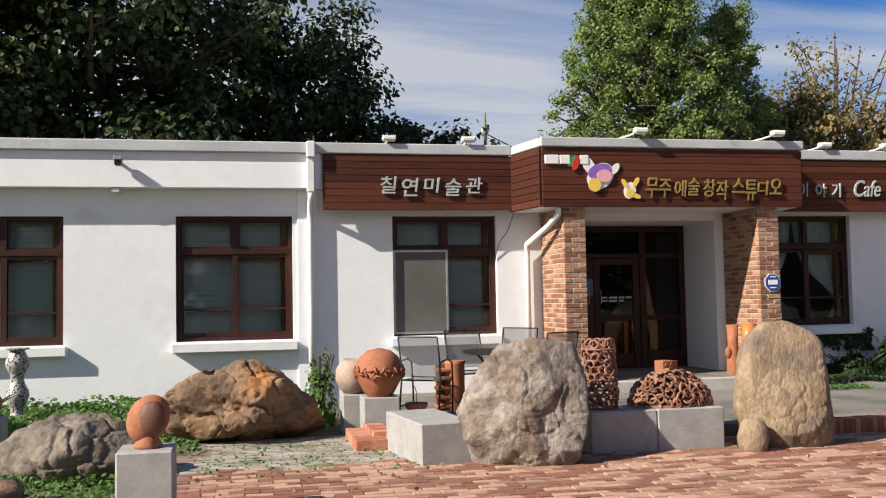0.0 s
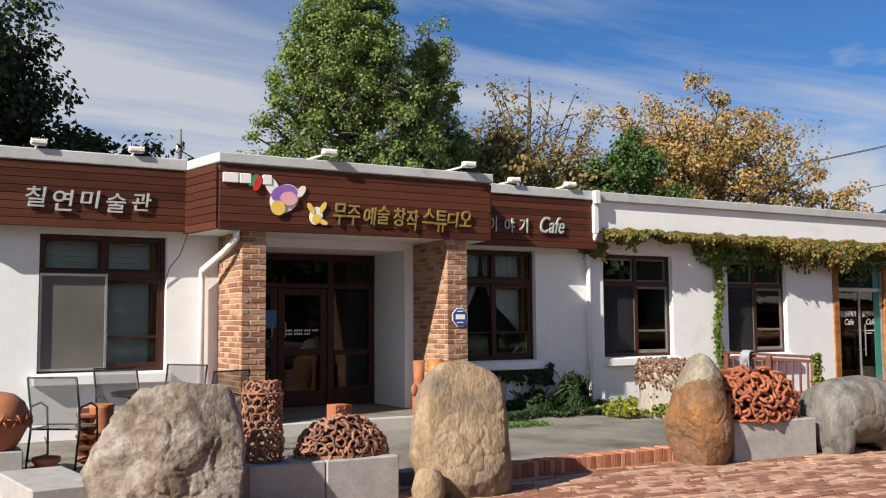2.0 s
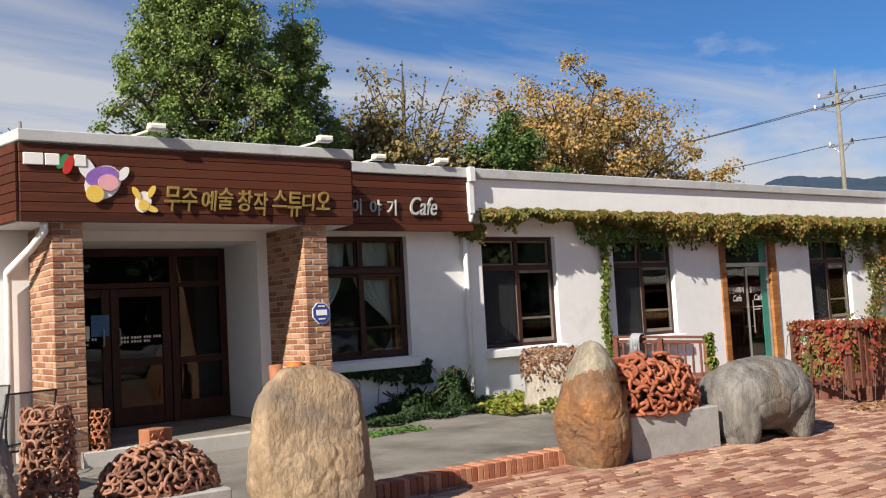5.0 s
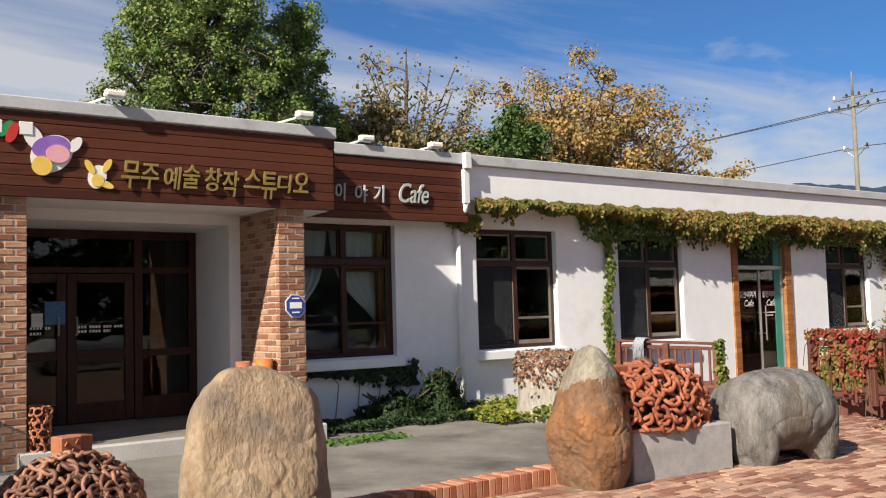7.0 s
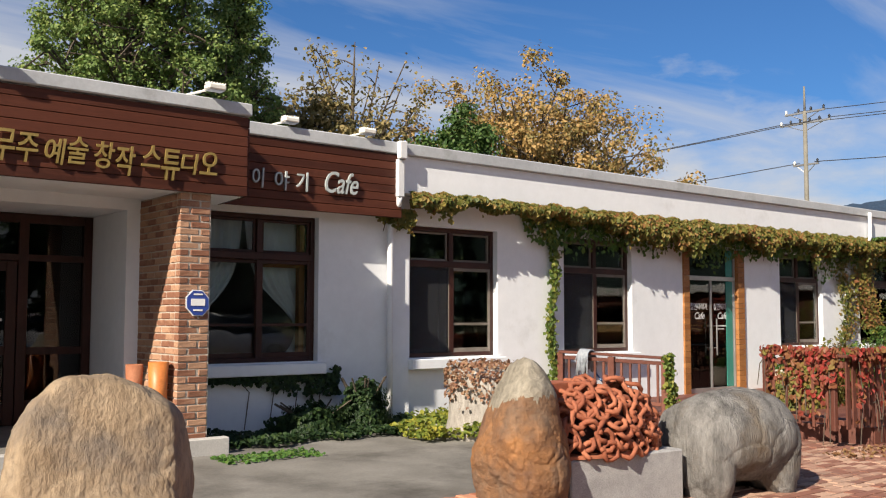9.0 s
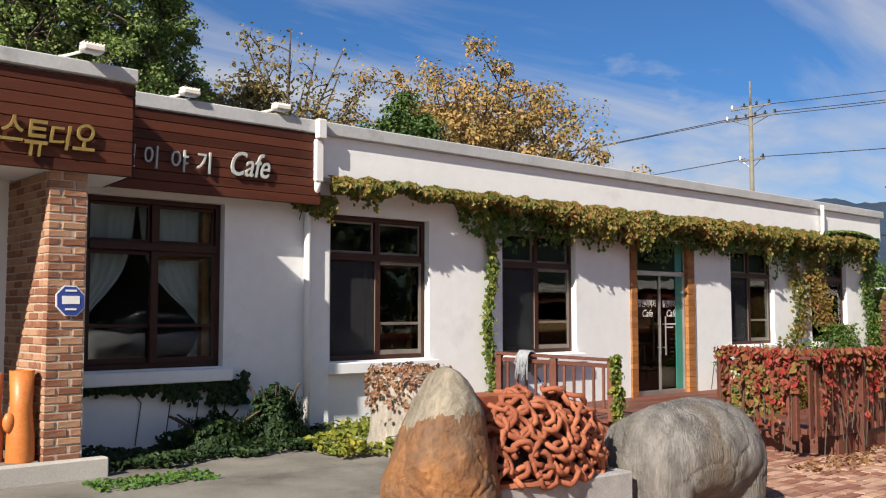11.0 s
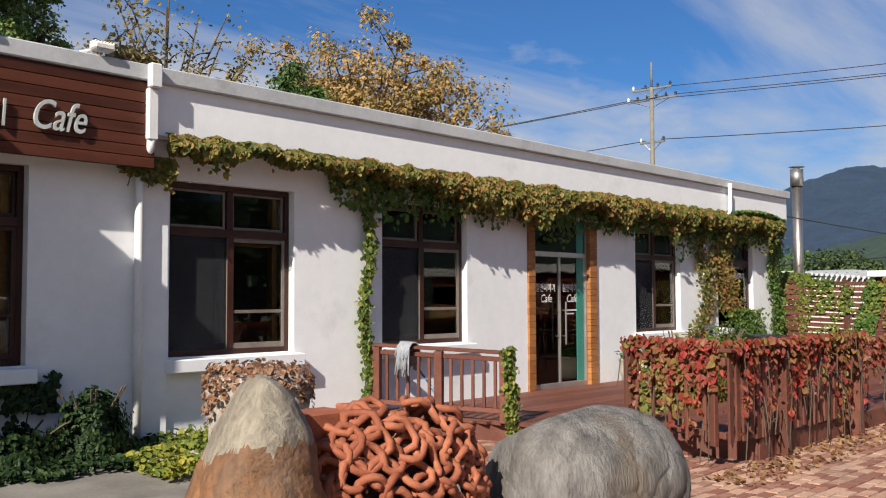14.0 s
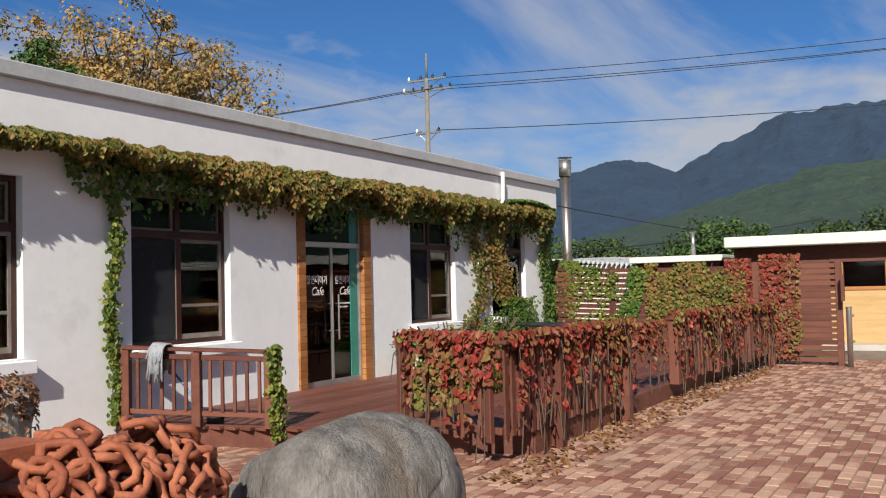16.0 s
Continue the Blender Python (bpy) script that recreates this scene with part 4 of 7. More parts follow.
# ---- brick piers: mortar cores now, bricks at the end of the file ----
PIERS = [(3.73, 4.04), (6.55, 6.87)]
piers = []
for a, b in PIERS:
    p = thing("brick_pier", "orange-brown brick pier with pale mortar beside the entrance", "pier", "entrance piers", "structure")
    part("mortar_core", boxed(a + 0.007, b - 0.007, 13.507, WALL - 0.002, PATIO - 0.02, 2.598), M_MORTAR, p)
    piers.append(p)

# ---- entrance door ----
door = thing("door_1", "dark brown glazed double door set back in the porch", "door", kind="structure")
DY = 15.50
bm = bmesh.new()
for a, b in ((4.06, 4.14), (5.66, 5.76), (6.33, 6.42)):
    box(bm, a, b, DY, DY + 0.09, 0.29, 2.498, 0.005)
box(bm, 4.14, 6.33, DY + 0.002, DY + 0.088, 2.40, 2.497, 0.005)
box(bm, 4.14, 6.33, DY + 0.002, DY + 0.088, 2.00, 2.07, 0.005)
box(bm, 5.76, 6.33, DY + 0.004, DY + 0.086, 0.292, 0.55, 0.005)
box(bm, 5.76, 6.33, DY + 0.004, DY + 0.086, 1.02, 1.10, 0.005)
part("door_frame", bm, M_FRAMEW, door)
for a, b in ((4.14, 4.90), (4.90, 5.66)):
    bm = bmesh.new()
    box(bm, a + 0.004, a + 0.11, DY + 0.02, DY + 0.07, 0.30, 1.995, 0.005)
    box(bm, b - 0.11, b - 0.004, DY + 0.02, DY + 0.07, 0.30, 1.995, 0.005)
    box(bm, a + 0.11, b - 0.11, DY + 0.021, DY + 0.069, 1.89, 1.994, 0.005)
    box(bm, a + 0.11, b - 0.11, DY + 0.021, DY + 0.069, 0.301, 0.52, 0.005)
    box(bm, a + 0.11, b - 0.11, DY + 0.021, DY + 0.069, 1.02, 1.12, 0.005)
    leafd = part("door_leaf", bm, M_FRAMEW, door)
    part("pane", boxed(a + 0.11, b - 0.11, DY + 0.042, DY + 0.048, 1.12, 1.89), M_DOORGLASS, leafd)
    part("pane", boxed(a + 0.11, b - 0.11, DY + 0.042, DY + 0.048, 0.52, 1.02), M_DOORGLASS, leafd)
    hx = 4.80 if a < 4.5 else 5.00
    bm = bmesh.new()
    tube(bm, [(hx, DY + 0.02, 1.30), (hx, DY - 0.03, 1.30), (hx, DY - 0.03, 1.50), (hx, DY + 0.02, 1.50)], 0.010, 8)
    part("handle", bm, M_STEEL, leafd, "small steel pull handle")
part("transom_pane", boxed(4.14, 5.66, DY + 0.042, DY + 0.048, 2.07, 2.40), M_DOORGLASS, door)
part("transom_pane", boxed(5.76, 6.33, DY + 0.042, DY + 0.048, 2.07, 2.40), M_DOORGLASS, door)
part("side_pane", boxed(5.76, 6.33, DY + 0.042, DY + 0.048, 1.10, 2.00), M_DOORGLASS, door)
part("side_pane", boxed(5.76, 6.33, DY + 0.042, DY + 0.048, 0.55, 1.02), M_DOORGLASS, door)
for k, (xa, xb, z) in enumerate(((4.20, 4.72, 1.37), (4.20, 4.62, 1.31), (5.02, 5.52, 1.37), (5.02, 5.38, 1.32))):
    x = xa
    while x < xb:
        part("small_text", boxed(x, min(xb, x + 0.022), DY + 0.004, DY + 0.006, z, z + 0.030), M_WHITE, door, "small white print")
        x += 0.034 if int(x * 100) % 4 else 0.056
poster = thing("door_poster", "small blue and white poster stuck to the door glass", "poster")
part("blue_sheet", boxed(4.66, 4.88, DY + 0.008, DY + 0.012, 1.42, 1.68), M_POSTER, poster)
part("white_sheet", boxed(4.52, 4.64, DY + 0.008, DY + 0.012, 1.40, 1.55), M_WHITE, poster)

# ---- cafe door ----
cafe_door = thing("door_2", "glazed aluminium cafe double door in a honey-coloured wooden surround", "door", kind="structure")
x0, x1 = CAFE
for a, b in ((x0 + 0.002, x0 + 0.15), (x1 - 0.19, x1 - 0.002)):
    z = 0.18
    while z < 2.54:
        part("surround_board", boxed(a, b, WALL - 0.03, WALL + 0.16, z + 0.002, min(z + 0.085, 2.555), 0.003), M_OAK, cafe_door)
        z += 0.087
fx0, fx1 = x0 + 0.153, x1 - 0.193
bm = bmesh.new()
for a, b, c, d in ((fx0, fx0 + 0.035, 0.18, 2.55), (fx1 - 0.035, fx1, 0.18, 2.55)):
    box(bm, a, b, WALL + 0.03, WALL + 0.10, c, d, 0.003)
box(bm, fx0 + 0.035, fx1 - 0.035, WALL + 0.031, WALL + 0.099, 2.03, 2.10, 0.003)
part("door_frame", bm, M_ALU, cafe_door, "silver aluminium frame")
part("door_rail", boxed(fx0 + 0.036, fx1 - 0.036, WALL + 0.029, WALL + 0.101, 0.182, 0.27, 0.003), M_ALU, cafe_door, "silver bottom rail")
part("transom_pane", boxed(fx0 + 0.036, fx1 - 0.036, WALL + 0.06, WALL + 0.066, 2.102, 2.55), M_DOORGLASS, cafe_door)
xm = (fx0 + fx1) / 2
for a, b, hx in ((fx0 + 0.036, xm - 0.002, xm - 0.06), (xm + 0.002, fx1 - 0.036, xm + 0.08)):
    bm = bmesh.new()
    box(bm, a, a + 0.02, WALL + 0.045, WALL + 0.085, 0.272, 2.028, 0.003)
    box(bm, b - 0.02, b, WALL + 0.045, WALL + 0.085, 0.272, 2.028, 0.003)
    leafd = part("door_leaf", bm, M_ALU, cafe_door, "silver stile")
    part("pane", boxed(a + 0.02, b - 0.02, WALL + 0.062, WALL + 0.068, 0.272, 2.028), M_DOORGLASS, leafd)
    bm = bmesh.new()
    tube(bm, [(hx, WALL + 0.0, 0.80), (hx, WALL + 0.0, 1.40)], 0.012, 8)
    tube(bm, [(hx, WALL + 0.0, 0.92), (hx, WALL + 0.06, 0.92)], 0.008, 6)
    tube(bm, [(hx, WALL + 0.0, 1.28), (hx, WALL + 0.06, 1.28)], 0.008, 6)
    part("handle", bm, M_STEEL, leafd, "long steel bar handle")
    lettering("lettering", "칠연이야기", a + 0.08, b - 0.10, WALL + 0.058, 1.60, 0.115, 0.002, M_WHITE, leafd, "white glass lettering")
    lettering("lettering", "Cafe", a + 0.19, b - 0.17, WALL + 0.056, 1.45, 0.11, 0.002, M_WHITE, leafd, "white glass lettering", 0.3)
for k in range(2):
    part("small_text", boxed(xm + 0.14, xm + 0.46 - 0.1 * k, WALL + 0.056, WALL + 0.058, 1.27 - 0.05 * k, 1.29 - 0.05 * k), M_WHITE, cafe_door, "line of small white print")
for za, zb in ((0.275, 2.025), (2.105, 2.545)):
    part("teal_strip", boxed(fx1 - 0.235, fx1 - 0.060, WALL + 0.050, WALL + 0.058, za, zb), M_TEAL, cafe_door, "teal film strip along the glass edge")

# ---- downpipes, floodlights and other fittings ----
def downpipe(x, full, label):
    t = thing("downpipe", label, "downpipe")
    bm = bmesh.new()
    box(bm, x - 0.055, x + 0.055, FRIEZE - 0.14, FRIEZE - 0.062, 3.32, 3.535, 0.01)
    box(bm, x - 0.05, x + 0.05, FRIEZE - 0.09, FRIEZE - 0.003, 2.86, 3.319, 0.01)
    part("hopper", bm, M_WHITEPVC, t)
    bm = bmesh.new()
    pts = [(x, FRIEZE - 0.045, 2.87), (x, FRIEZE - 0.03, 2.78), (x, WALL - 0.085, 2.66)]
    if full:
        pts += [(x, WALL - 0.083, 2.5), (x, WALL - 0.083, 1.2), (x, WALL - 0.083, PATIO + 0.01)]
    tube(bm, pts, 0.040, 10)
    part("pipe", bm, M_WHITEPVC, t, smooth=True)
    return t


downpipe(0.47, True, "white rainwater hopper and downpipe on the pilaster")
downpipe(9.64, True, "white rainwater hopper and downpipe beside the cafe sign")
dp = thing("downpipe", "slim white downpipe swan-necked under the coping", "downpipe")
bm = bmesh.new()
tube(bm, [(20.95, FRIEZE - 0.09, 3.46), (20.95, FRIEZE - 0.09, 2.98), (20.9, FRIEZE - 0.05, 2.84), (20.4, WALL - 0.06, 2.66), (20.4, WALL - 0.05, 0.3)], 0.035, 8)
part("pipe", bm, M_WHITEPVC, dp, smooth=True)
dp = thing("downpipe", "white elbowed drainpipe under the canopy beside the pier", "downpipe")
bm = bmesh.new()
tube(bm, [(3.66, 13.50, 2.62), (3.66, 13.50, 2.50), (3.60, 13.75, 2.36), (3.50, 14.40, 2.16), (3.50, 14.42, 2.0), (3.50, 14.42, PATIO + 0.005)], 0.042, 8)
part("pipe", bm, M_WHITEPVC, dp, smooth=True)


def floodlight(x, y, arm):
    t = thing("floodlight", "white floodlight on a short arm above the coping", "floodlight", "floodlights on the coping", at=(x, y, 3.525))
    bm = bmesh.new()
    tube(bm, [(arm[0], arm[1], 0.0), (arm[0] * 0.5, arm[1] * 0.5, 0.03), (0, 0, 0.07)], 0.012, 6)
    part("arm", bm, M_LAMPW, t)
    bm = boxed(-0.09, 0.09, -0.06, 0.06, 0.045, 0.10, 0.012)
    part("housing", bm, M_LAMPW, t)
    for k in range(7):
        part("fin", boxed(-0.085 + k * 0.0275, -0.085 + k * 0.0275 + 0.007, -0.05, 0.05, 0.101, 0.115), M_LAMPW, t)
    part("lens", boxed(-0.078, 0.078, -0.05, 0.05, 0.038, 0.044), M_ALU, t, "dull glass lens")
    return t


for x, y, arm in ((1.53, 14.22, (-0.05, 0.35)), (2.63, 14.22, (-0.05, 0.35)), (4.78, 13.33, (-0.25, 0.35)), (6.80, 13.33, (-0.27, 0.35)), (8.12, 14.22, (-0.28, 0.32)), (9.16, 14.22, (-0.28, 0.32))):
    floodlight(x, y, arm)
cam_box = thing("security_camera", "small dark security camera bracketed to the frieze", "camera")
part("housing", boxed(-2.0, -1.91, FRIEZE - 0.20, FRIEZE - 0.06, 3.18, 3.29, 0.012), M_METAL, cam_box)
part("bracket", boxed(-1.97, -1.94, FRIEZE - 0.06, FRIEZE - 0.001, 3.22, 3.25), M_METAL, cam_box)
part("visor", boxed(-2.005, -1.905, FRIEZE - 0.235, FRIEZE - 0.201, 3.245, 3.295, 0.006), M_ALU, cam_box)
jb = thing("junction_box", "small white box under the soffit", "box")
part("cover", boxed(-2.06, -1.96, WALL - 0.20, WALL - 0.05, 2.86, 2.922, 0.008), M_WHITEPVC, jb)
part("neck", boxed(-2.04, -1.98, WALL - 0.05, WALL - 0.001, 2.87, 2.91), M_WHITEPVC, jb)
badge = thing("security_badge", "blue octagonal badge with white border on the brick pier", "badge")
part("white_rim", disc_shape(6.735, 1.55, 0.125, 0.135, 22.5, 13.484, 13.494, 8), M_WHITE, badge)
part("blue_plate", disc_shape(6.735, 1.55, 0.115, 0.125, 22.5, 13.478, 13.483, 8), M_BLUE, badge)
part("white_bar", boxed(6.665, 6.805, 13.473, 13.477, 1.525, 1.59), M_WHITE, badge)
part("small_bar", boxed(6.69, 6.78, 13.473, 13.477, 1.475, 1.49), M_WHITE, badge)
part("small_bar", boxed(6.69, 6.78, 13.473, 13.477, 1.625, 1.64), M_WHITE, badge)
wl_ = thing("hanging_cable", "thin black cable hanging from the sign board", "cable")
bm = bmesh.new()
tube(bm, [(3.28, FRIEZE - 0.03, 2.62), (3.22, 14.40, 2.35), (3.10, 14.45, 2.18), (3.05, WALL - 0.008, 1.95)], 0.006, 5)
part("cable", bm, M_WIRE, wl_)

# ---- rocks ----
def rock(name, label, c, half, seed, material, blobs=(), amp=0.10, freq=1.7, facet=0.0, sub=5, tilt=0.0, rotz=0.0, top_mat=None, crease=0.0):
    """A boulder standing on the ground: star-shaped union of an ellipsoid and blobs (offset, radii), roughened by noise and flat cuts."""
    rng = random.Random(seed)
    bm = bmesh.new()
    bmesh.ops.create_icosphere(bm, subdivisions=sub, radius=1.0)
    cuts = []
    for _ in range(int(facet * 20)):
        d = Vector((rng.gauss(0, 1), rng.gauss(0, 1), rng.gauss(0, 0.8))).normalized()
        cuts.append((d, rng.uniform(0.72, 0.95)))
    hx, hy, hz = half
    for v in bm.verts:
        d = v.co.normalized()
        r = 1.0 / math.sqrt((d.x / hx) ** 2 + (d.y / hy) ** 2 + (d.z / hz) ** 2)
        acc = [r]
        for (o, s) in blobs:
            o = Vector(o)
            A = (d.x / s[0]) ** 2 + (d.y / s[1]) ** 2 + (d.z / s[2]) ** 2
            B = -2 * (d.x * o.x / s[0] ** 2 + d.y * o.y / s[1] ** 2 + d.z * o.z / s[2] ** 2)
            C = (o.x / s[0]) ** 2 + (o.y / s[1]) ** 2 + (o.z / s[2]) ** 2 - 1
            D = B * B - 4 * A * C
            if D > 0:
                q = (-B + math.sqrt(D)) / (2 * A)
                if q > 0:
                    acc.append(q)
        k = 14.0
        r = math.log(sum(math.exp(k * a) for a in acc)) / k if len(acc) > 1 else r
        p = d * r
        u = Vector((p.x / hx, p.y / hy, p.z / hz))
        for cd, cl in cuts:
            e = u.dot(cd)
            if e > cl:
                u = u - cd * (e - cl) * 0.8
        p = Vector((u.x * hx, u.y * hy, u.z * hz))
        s = (hx + hy + hz) / 3
        nz = fbm(p * (freq / s * 0.5) + Vector((seed, seed * 0.7, 0)), 6, 0.52)
        q = p + Vector((noise.noise(p * 3 / s), noise.noise(p * 3 / s + Vector((9, 0, 0))), noise.noise(p * 3 / s + Vector((0, 9, 0))))) * s * 0.14
        dist = noise.voronoi(q * (freq * 0.62 / s) + Vector((0, seed, 3)))[0]
        crack = max(0.0, 0.10 - (dist[1] - dist[0])) / 0.10
        fine_d = noise.voronoi(q * (freq * 2.3 / s) + Vector((seed, 0, 1)))[0]
        p += d * s * (amp * (0.55 * nz + 0.55 * (0.45 - dist[0]) + 0.16 * (0.4 - fine_d[0])) - crease * crack * crack)
        v.co = p
    m = pose(c[0], c[1], 0, 0, tilt, rotz)
    for v in bm.verts:
        v.co = m @ v.co
        v.co.z += c[2]
        if v.co.z < -0.03:
            v.co.z = -0.03
    ob = link(name, bm, material, smooth=True)
    if top_mat:
        ob.data.materials.append(top_mat[0])
        for p in ob.data.polygons:
            if p.center.z + 0.08 * noise.noise(p.center * 6) + 0.06 * noise.noise(p.center * 17) + 0.16 * noise.noise(p.center * 2.1) > top_mat[1]:
                p.material_index = 1
    return tagged(ob, label, "rock")


rock("boulder", "large rough pale pinkish-grey rock standing at the patio edge", (2.07, 10.0, 0.48), (0.66, 0.46, 0.60), 11, M_ROCKA, [((-0.06, 0, 0.54), (0.27, 0.30, 0.40)), ((0.20, 0, 0.32), (0.36, 0.34, 0.40)), ((-0.30, 0, -0.25), (0.46, 0.42, 0.40)), ((0.30, 0.0, -0.2), (0.46, 0.42, 0.45))], 0.15, 3.0, 0.9, 6, crease=0.03)
rock("boulder", "tall upright tan rock with vertical grain", (4.78, 10.08, 0.50), (0.49, 0.33, 0.62), 23, M_ROCKB, [((-0.14, 0, 0.38), (0.29, 0.27, 0.34)), ((0.08, 0, 0.22), (0.34, 0.30, 0.40)), ((0.12, 0, -0.2), (0.44, 0.33, 0.5)), ((-0.14, 0, -0.1), (0.34, 0.31, 0.55))], 0.08, 2.6, 0.15, 6, crease=0.025)
rock("boulder", "small rounded pale rock beside the tall rock", (4.24, 9.80, 0.12), (0.15, 0.14, 0.22), 31, M_ROCKB, [], 0.10, 2.0, 0.3, 4)
rock("boulder", "broad cracked brown and rust boulder in the planting bed", (-0.49, 12.05, 0.36), (0.86, 0.55, 0.42), 42, M_ROCKBR, [((-0.62, 0, 0.12), (0.38, 0.45, 0.40)), ((0.36, -0.02, 0.22), (0.46, 0.45, 0.46)), ((0.55, 0, -0.08), (0.40, 0.45, 0.44)), ((-0.5, -0.05, -0.16), (0.44, 0.45, 0.34))], 0.24, 3.0, 0.9, 6, crease=0.09)
rock("boulder", "low long brown rock in the grass", (-1.95, 10.35, 0.16), (0.66, 0.40, 0.38), 57, M_ROCKG, [((0.30, 0, 0.06), (0.34, 0.34, 0.32)), ((-0.40, 0, -0.05), (0.4, 0.36, 0.24))], 0.18, 2.4, 0.7, 6, crease=0.05)
rock("boulder", "low dark rock at the grass edge", (-2.45, 9.25, 0.05), (0.35, 0.25, 0.17), 58, M_ROCKBR, [], 0.12, 2.0, 0.5, 4)
rock("boulder", "upright rust-stained rock with a paler lichen top", (8.0, 10.38, 0.47), (0.31, 0.30, 0.63), 63, M_ROCKC, [((0.02, 0, 0.42), (0.24, 0.24, 0.30)), ((-0.08, 0, 0.28), (0.22, 0.24, 0.32)), ((0.0, 0, -0.15), (0.36, 0.34, 0.5))], 0.09, 2.8, 0.15, 6, top_mat=(M_ROCKC_TOP, 0.92), crease=0.03)
rock("boulder", "smooth grey animal-like rock with stubby legs", (10.32, 10.16, 0.49), (0.62, 0.42, 0.38), 71, M_ROCKE, [((-0.42, -0.12, -0.28), (0.20, 0.26, 0.36)), ((0.38, -0.12, -0.28), (0.18, 0.26, 0.36)), ((-0.42, 0.2, -0.28), (0.20, 0.2, 0.36)), ((0.38, 0.2, -0.28), (0.18, 0.2, 0.36)), ((-0.30, 0, 0.0), (0.36, 0.38, 0.38)), ((0.24, 0, -0.02), (0.40, 0.38, 0.36))], 0.07, 2.2, 0.1, 6, rotz=-8, crease=0.03)

# ---- granite blocks ----
def block(name, label, x0, x1, y0, y1, z0, z1, material=M_GRANITE, rot=0.0, category="block"):
    cx, cy = (x0 + x1) / 2, (y0 + y1) / 2
    m = pose(cx, cy, 0, 0, 0, rot) @ Matrix.Translation((-cx, -cy, 0))
    bm = bmesh.new()
    box(bm, x0, x1, y0, y1, z0, z1, 0.012, m)
    return tagged(link(name, bm, material), label, category)


block("granite_bench", "long grey granite block lying at the patio edge", 0.98, 1.50, 9.98, 11.05, -0.03, 0.375, rot=8)
block("granite_kerb_block", "low grey granite block carrying clay lattice pieces", 2.72, 3.40, 10.08, 10.55, -0.03, 0.395)
block("granite_kerb_block", "low grey granite block carrying a clay mound", 3.405, 4.10, 10.075, 10.55, -0.03, 0.395)
block("granite_kerb_block", "grey granite block carrying an orange clay mound", 8.36, 9.58, 10.13, 10.62, -0.03, 0.43, rot=-5)
block("granite_pedestal", "square grey granite pedestal with a clay sculpture on top", -1.37, -0.99, 8.36, 8.74, -0.03, 0.50)
block("granite_pedestal", "small grey granite pedestal carrying a round pot", 0.80, 1.20, 11.85, 12.2, -0.03, 0.42)
block("granite_pedestal", "small grey granite pedestal set behind another", 0.62, 0.98, 12.25, 12.55, -0.03, 0.42)
block("granite_pedestal", "square grey granite pedestal carrying a brown pot", -3.05, -2.62, 10.55, 10.95, -0.03, 0.50)
steps = thing("brick_steps", "two shallow red brick steps up to the patio", "steps", kind="structure")
rk = random.Random(9)
for (ax, ay, zt, nx) in ((0.60, 10.95, 0.10, 5), (0.80, 11.15, PATIO + 0.02, 4)):
    j = 0
    y = ay
    while y < 11.80:
        part("step_brick", boxed(ax, 0.985, y + 0.003, y + 0.067, -0.03 if zt < 0.15 else 0.0, zt + rk.uniform(-0.003, 0.003), 0.004), M_KERB, steps)
        y += 0.070

# ---- clay sculptures ----
sc = thing("clay_sculpture", "glossy brown clay disc sculpture on a granite pedestal", "sculpture", at=(-1.17, 8.55, 0.50))
bm = bmesh.new()
bmesh.ops.create_uvsphere(bm, u_segments=28, v_segments=18, radius=1.0)
for v in bm.verts:
    r = 0.165
    v.co = Vector((v.co.x * 0.15, v.co.y * 0.10, v.co.z * r + 0.20 + 0.03 * v.co.x))
part("shell", bm, M_TERRA, sc, smooth=True)
bm = bmesh.new()
lathe(bm, [(0.095, 0.0), (0.10, 0.02), (0.075, 0.06), (0.07, 0.09)], (0, 0, 0), 20)
part("foot", bm, M_TERRA, sc, smooth=True)
bm = bmesh.new()
bmesh.ops.create_uvsphere(bm, u_segments=20, v_segments=12, radius=1.0)
for v in bm.verts:
    v.co = Vector((v.co.x * 0.095 + 0.035, v.co.y * 0.05 - 0.072, v.co.z * 0.12 + 0.21 + 0.012 * noise.noise(v.co * 3)))
part("inlay", bm, M_TERRAD, sc, "textured darker clay inlay", smooth=True)

pot = thing("round_pot", "round terracotta pot with an openwork clay band", "pot", at=(1.0, 12.02, 0.42))
bm = bmesh.new()
lathe(bm, [(0.13, 0.0), (0.145, 0.01), (0.19, 0.08), (0.245, 0.19), (0.262, 0.27), (0.255, 0.35), (0.215, 0.44), (0.13, 0.51), (0.03, 0.535), (0.004, 0.537)], (0, 0, 0), 36)
part("body", bm, M_TERRA, pot, smooth=True)
bm = bmesh.new()
rp = random.Random(3)
for k in range(44):
    a = 2 * math.pi * k / 44 + rp.uniform(-0.03, 0.03)
    z = 0.27 + (0.03 if k % 2 else -0.02) + rp.uniform(-0.01, 0.01)
    c = Vector((0.265 * math.cos(a), 0.265 * math.sin(a), z))
    t = Vector((-math.sin(a), math.cos(a), 0))
    w = (t * math.cos(1.0 + k % 3) + Vector((0, 0, 1)) * math.sin(1.0 + k % 3)).normalized() * 0.045
    tube(bm, [c - w, c + Vector((math.cos(a), math.sin(a), 0)) * 0.02, c + w], 0.010, 6)
part("openwork_band", bm, M_TERRA, pot, "applied clay strips", smooth=True)
pot2 = thing("round_pot", "pale round pot partly behind the terracotta pot", "pot", at=(0.76, 12.40, 0.42))
bm = bmesh.new()
lathe(bm, [(0.10, 0.0), (0.16, 0.06), (0.205, 0.17), (0.20, 0.28), (0.14, 0.37), (0.10, 0.40), (0.09, 0.38), (0.004, 0.30)], (0, 0, 0), 28)
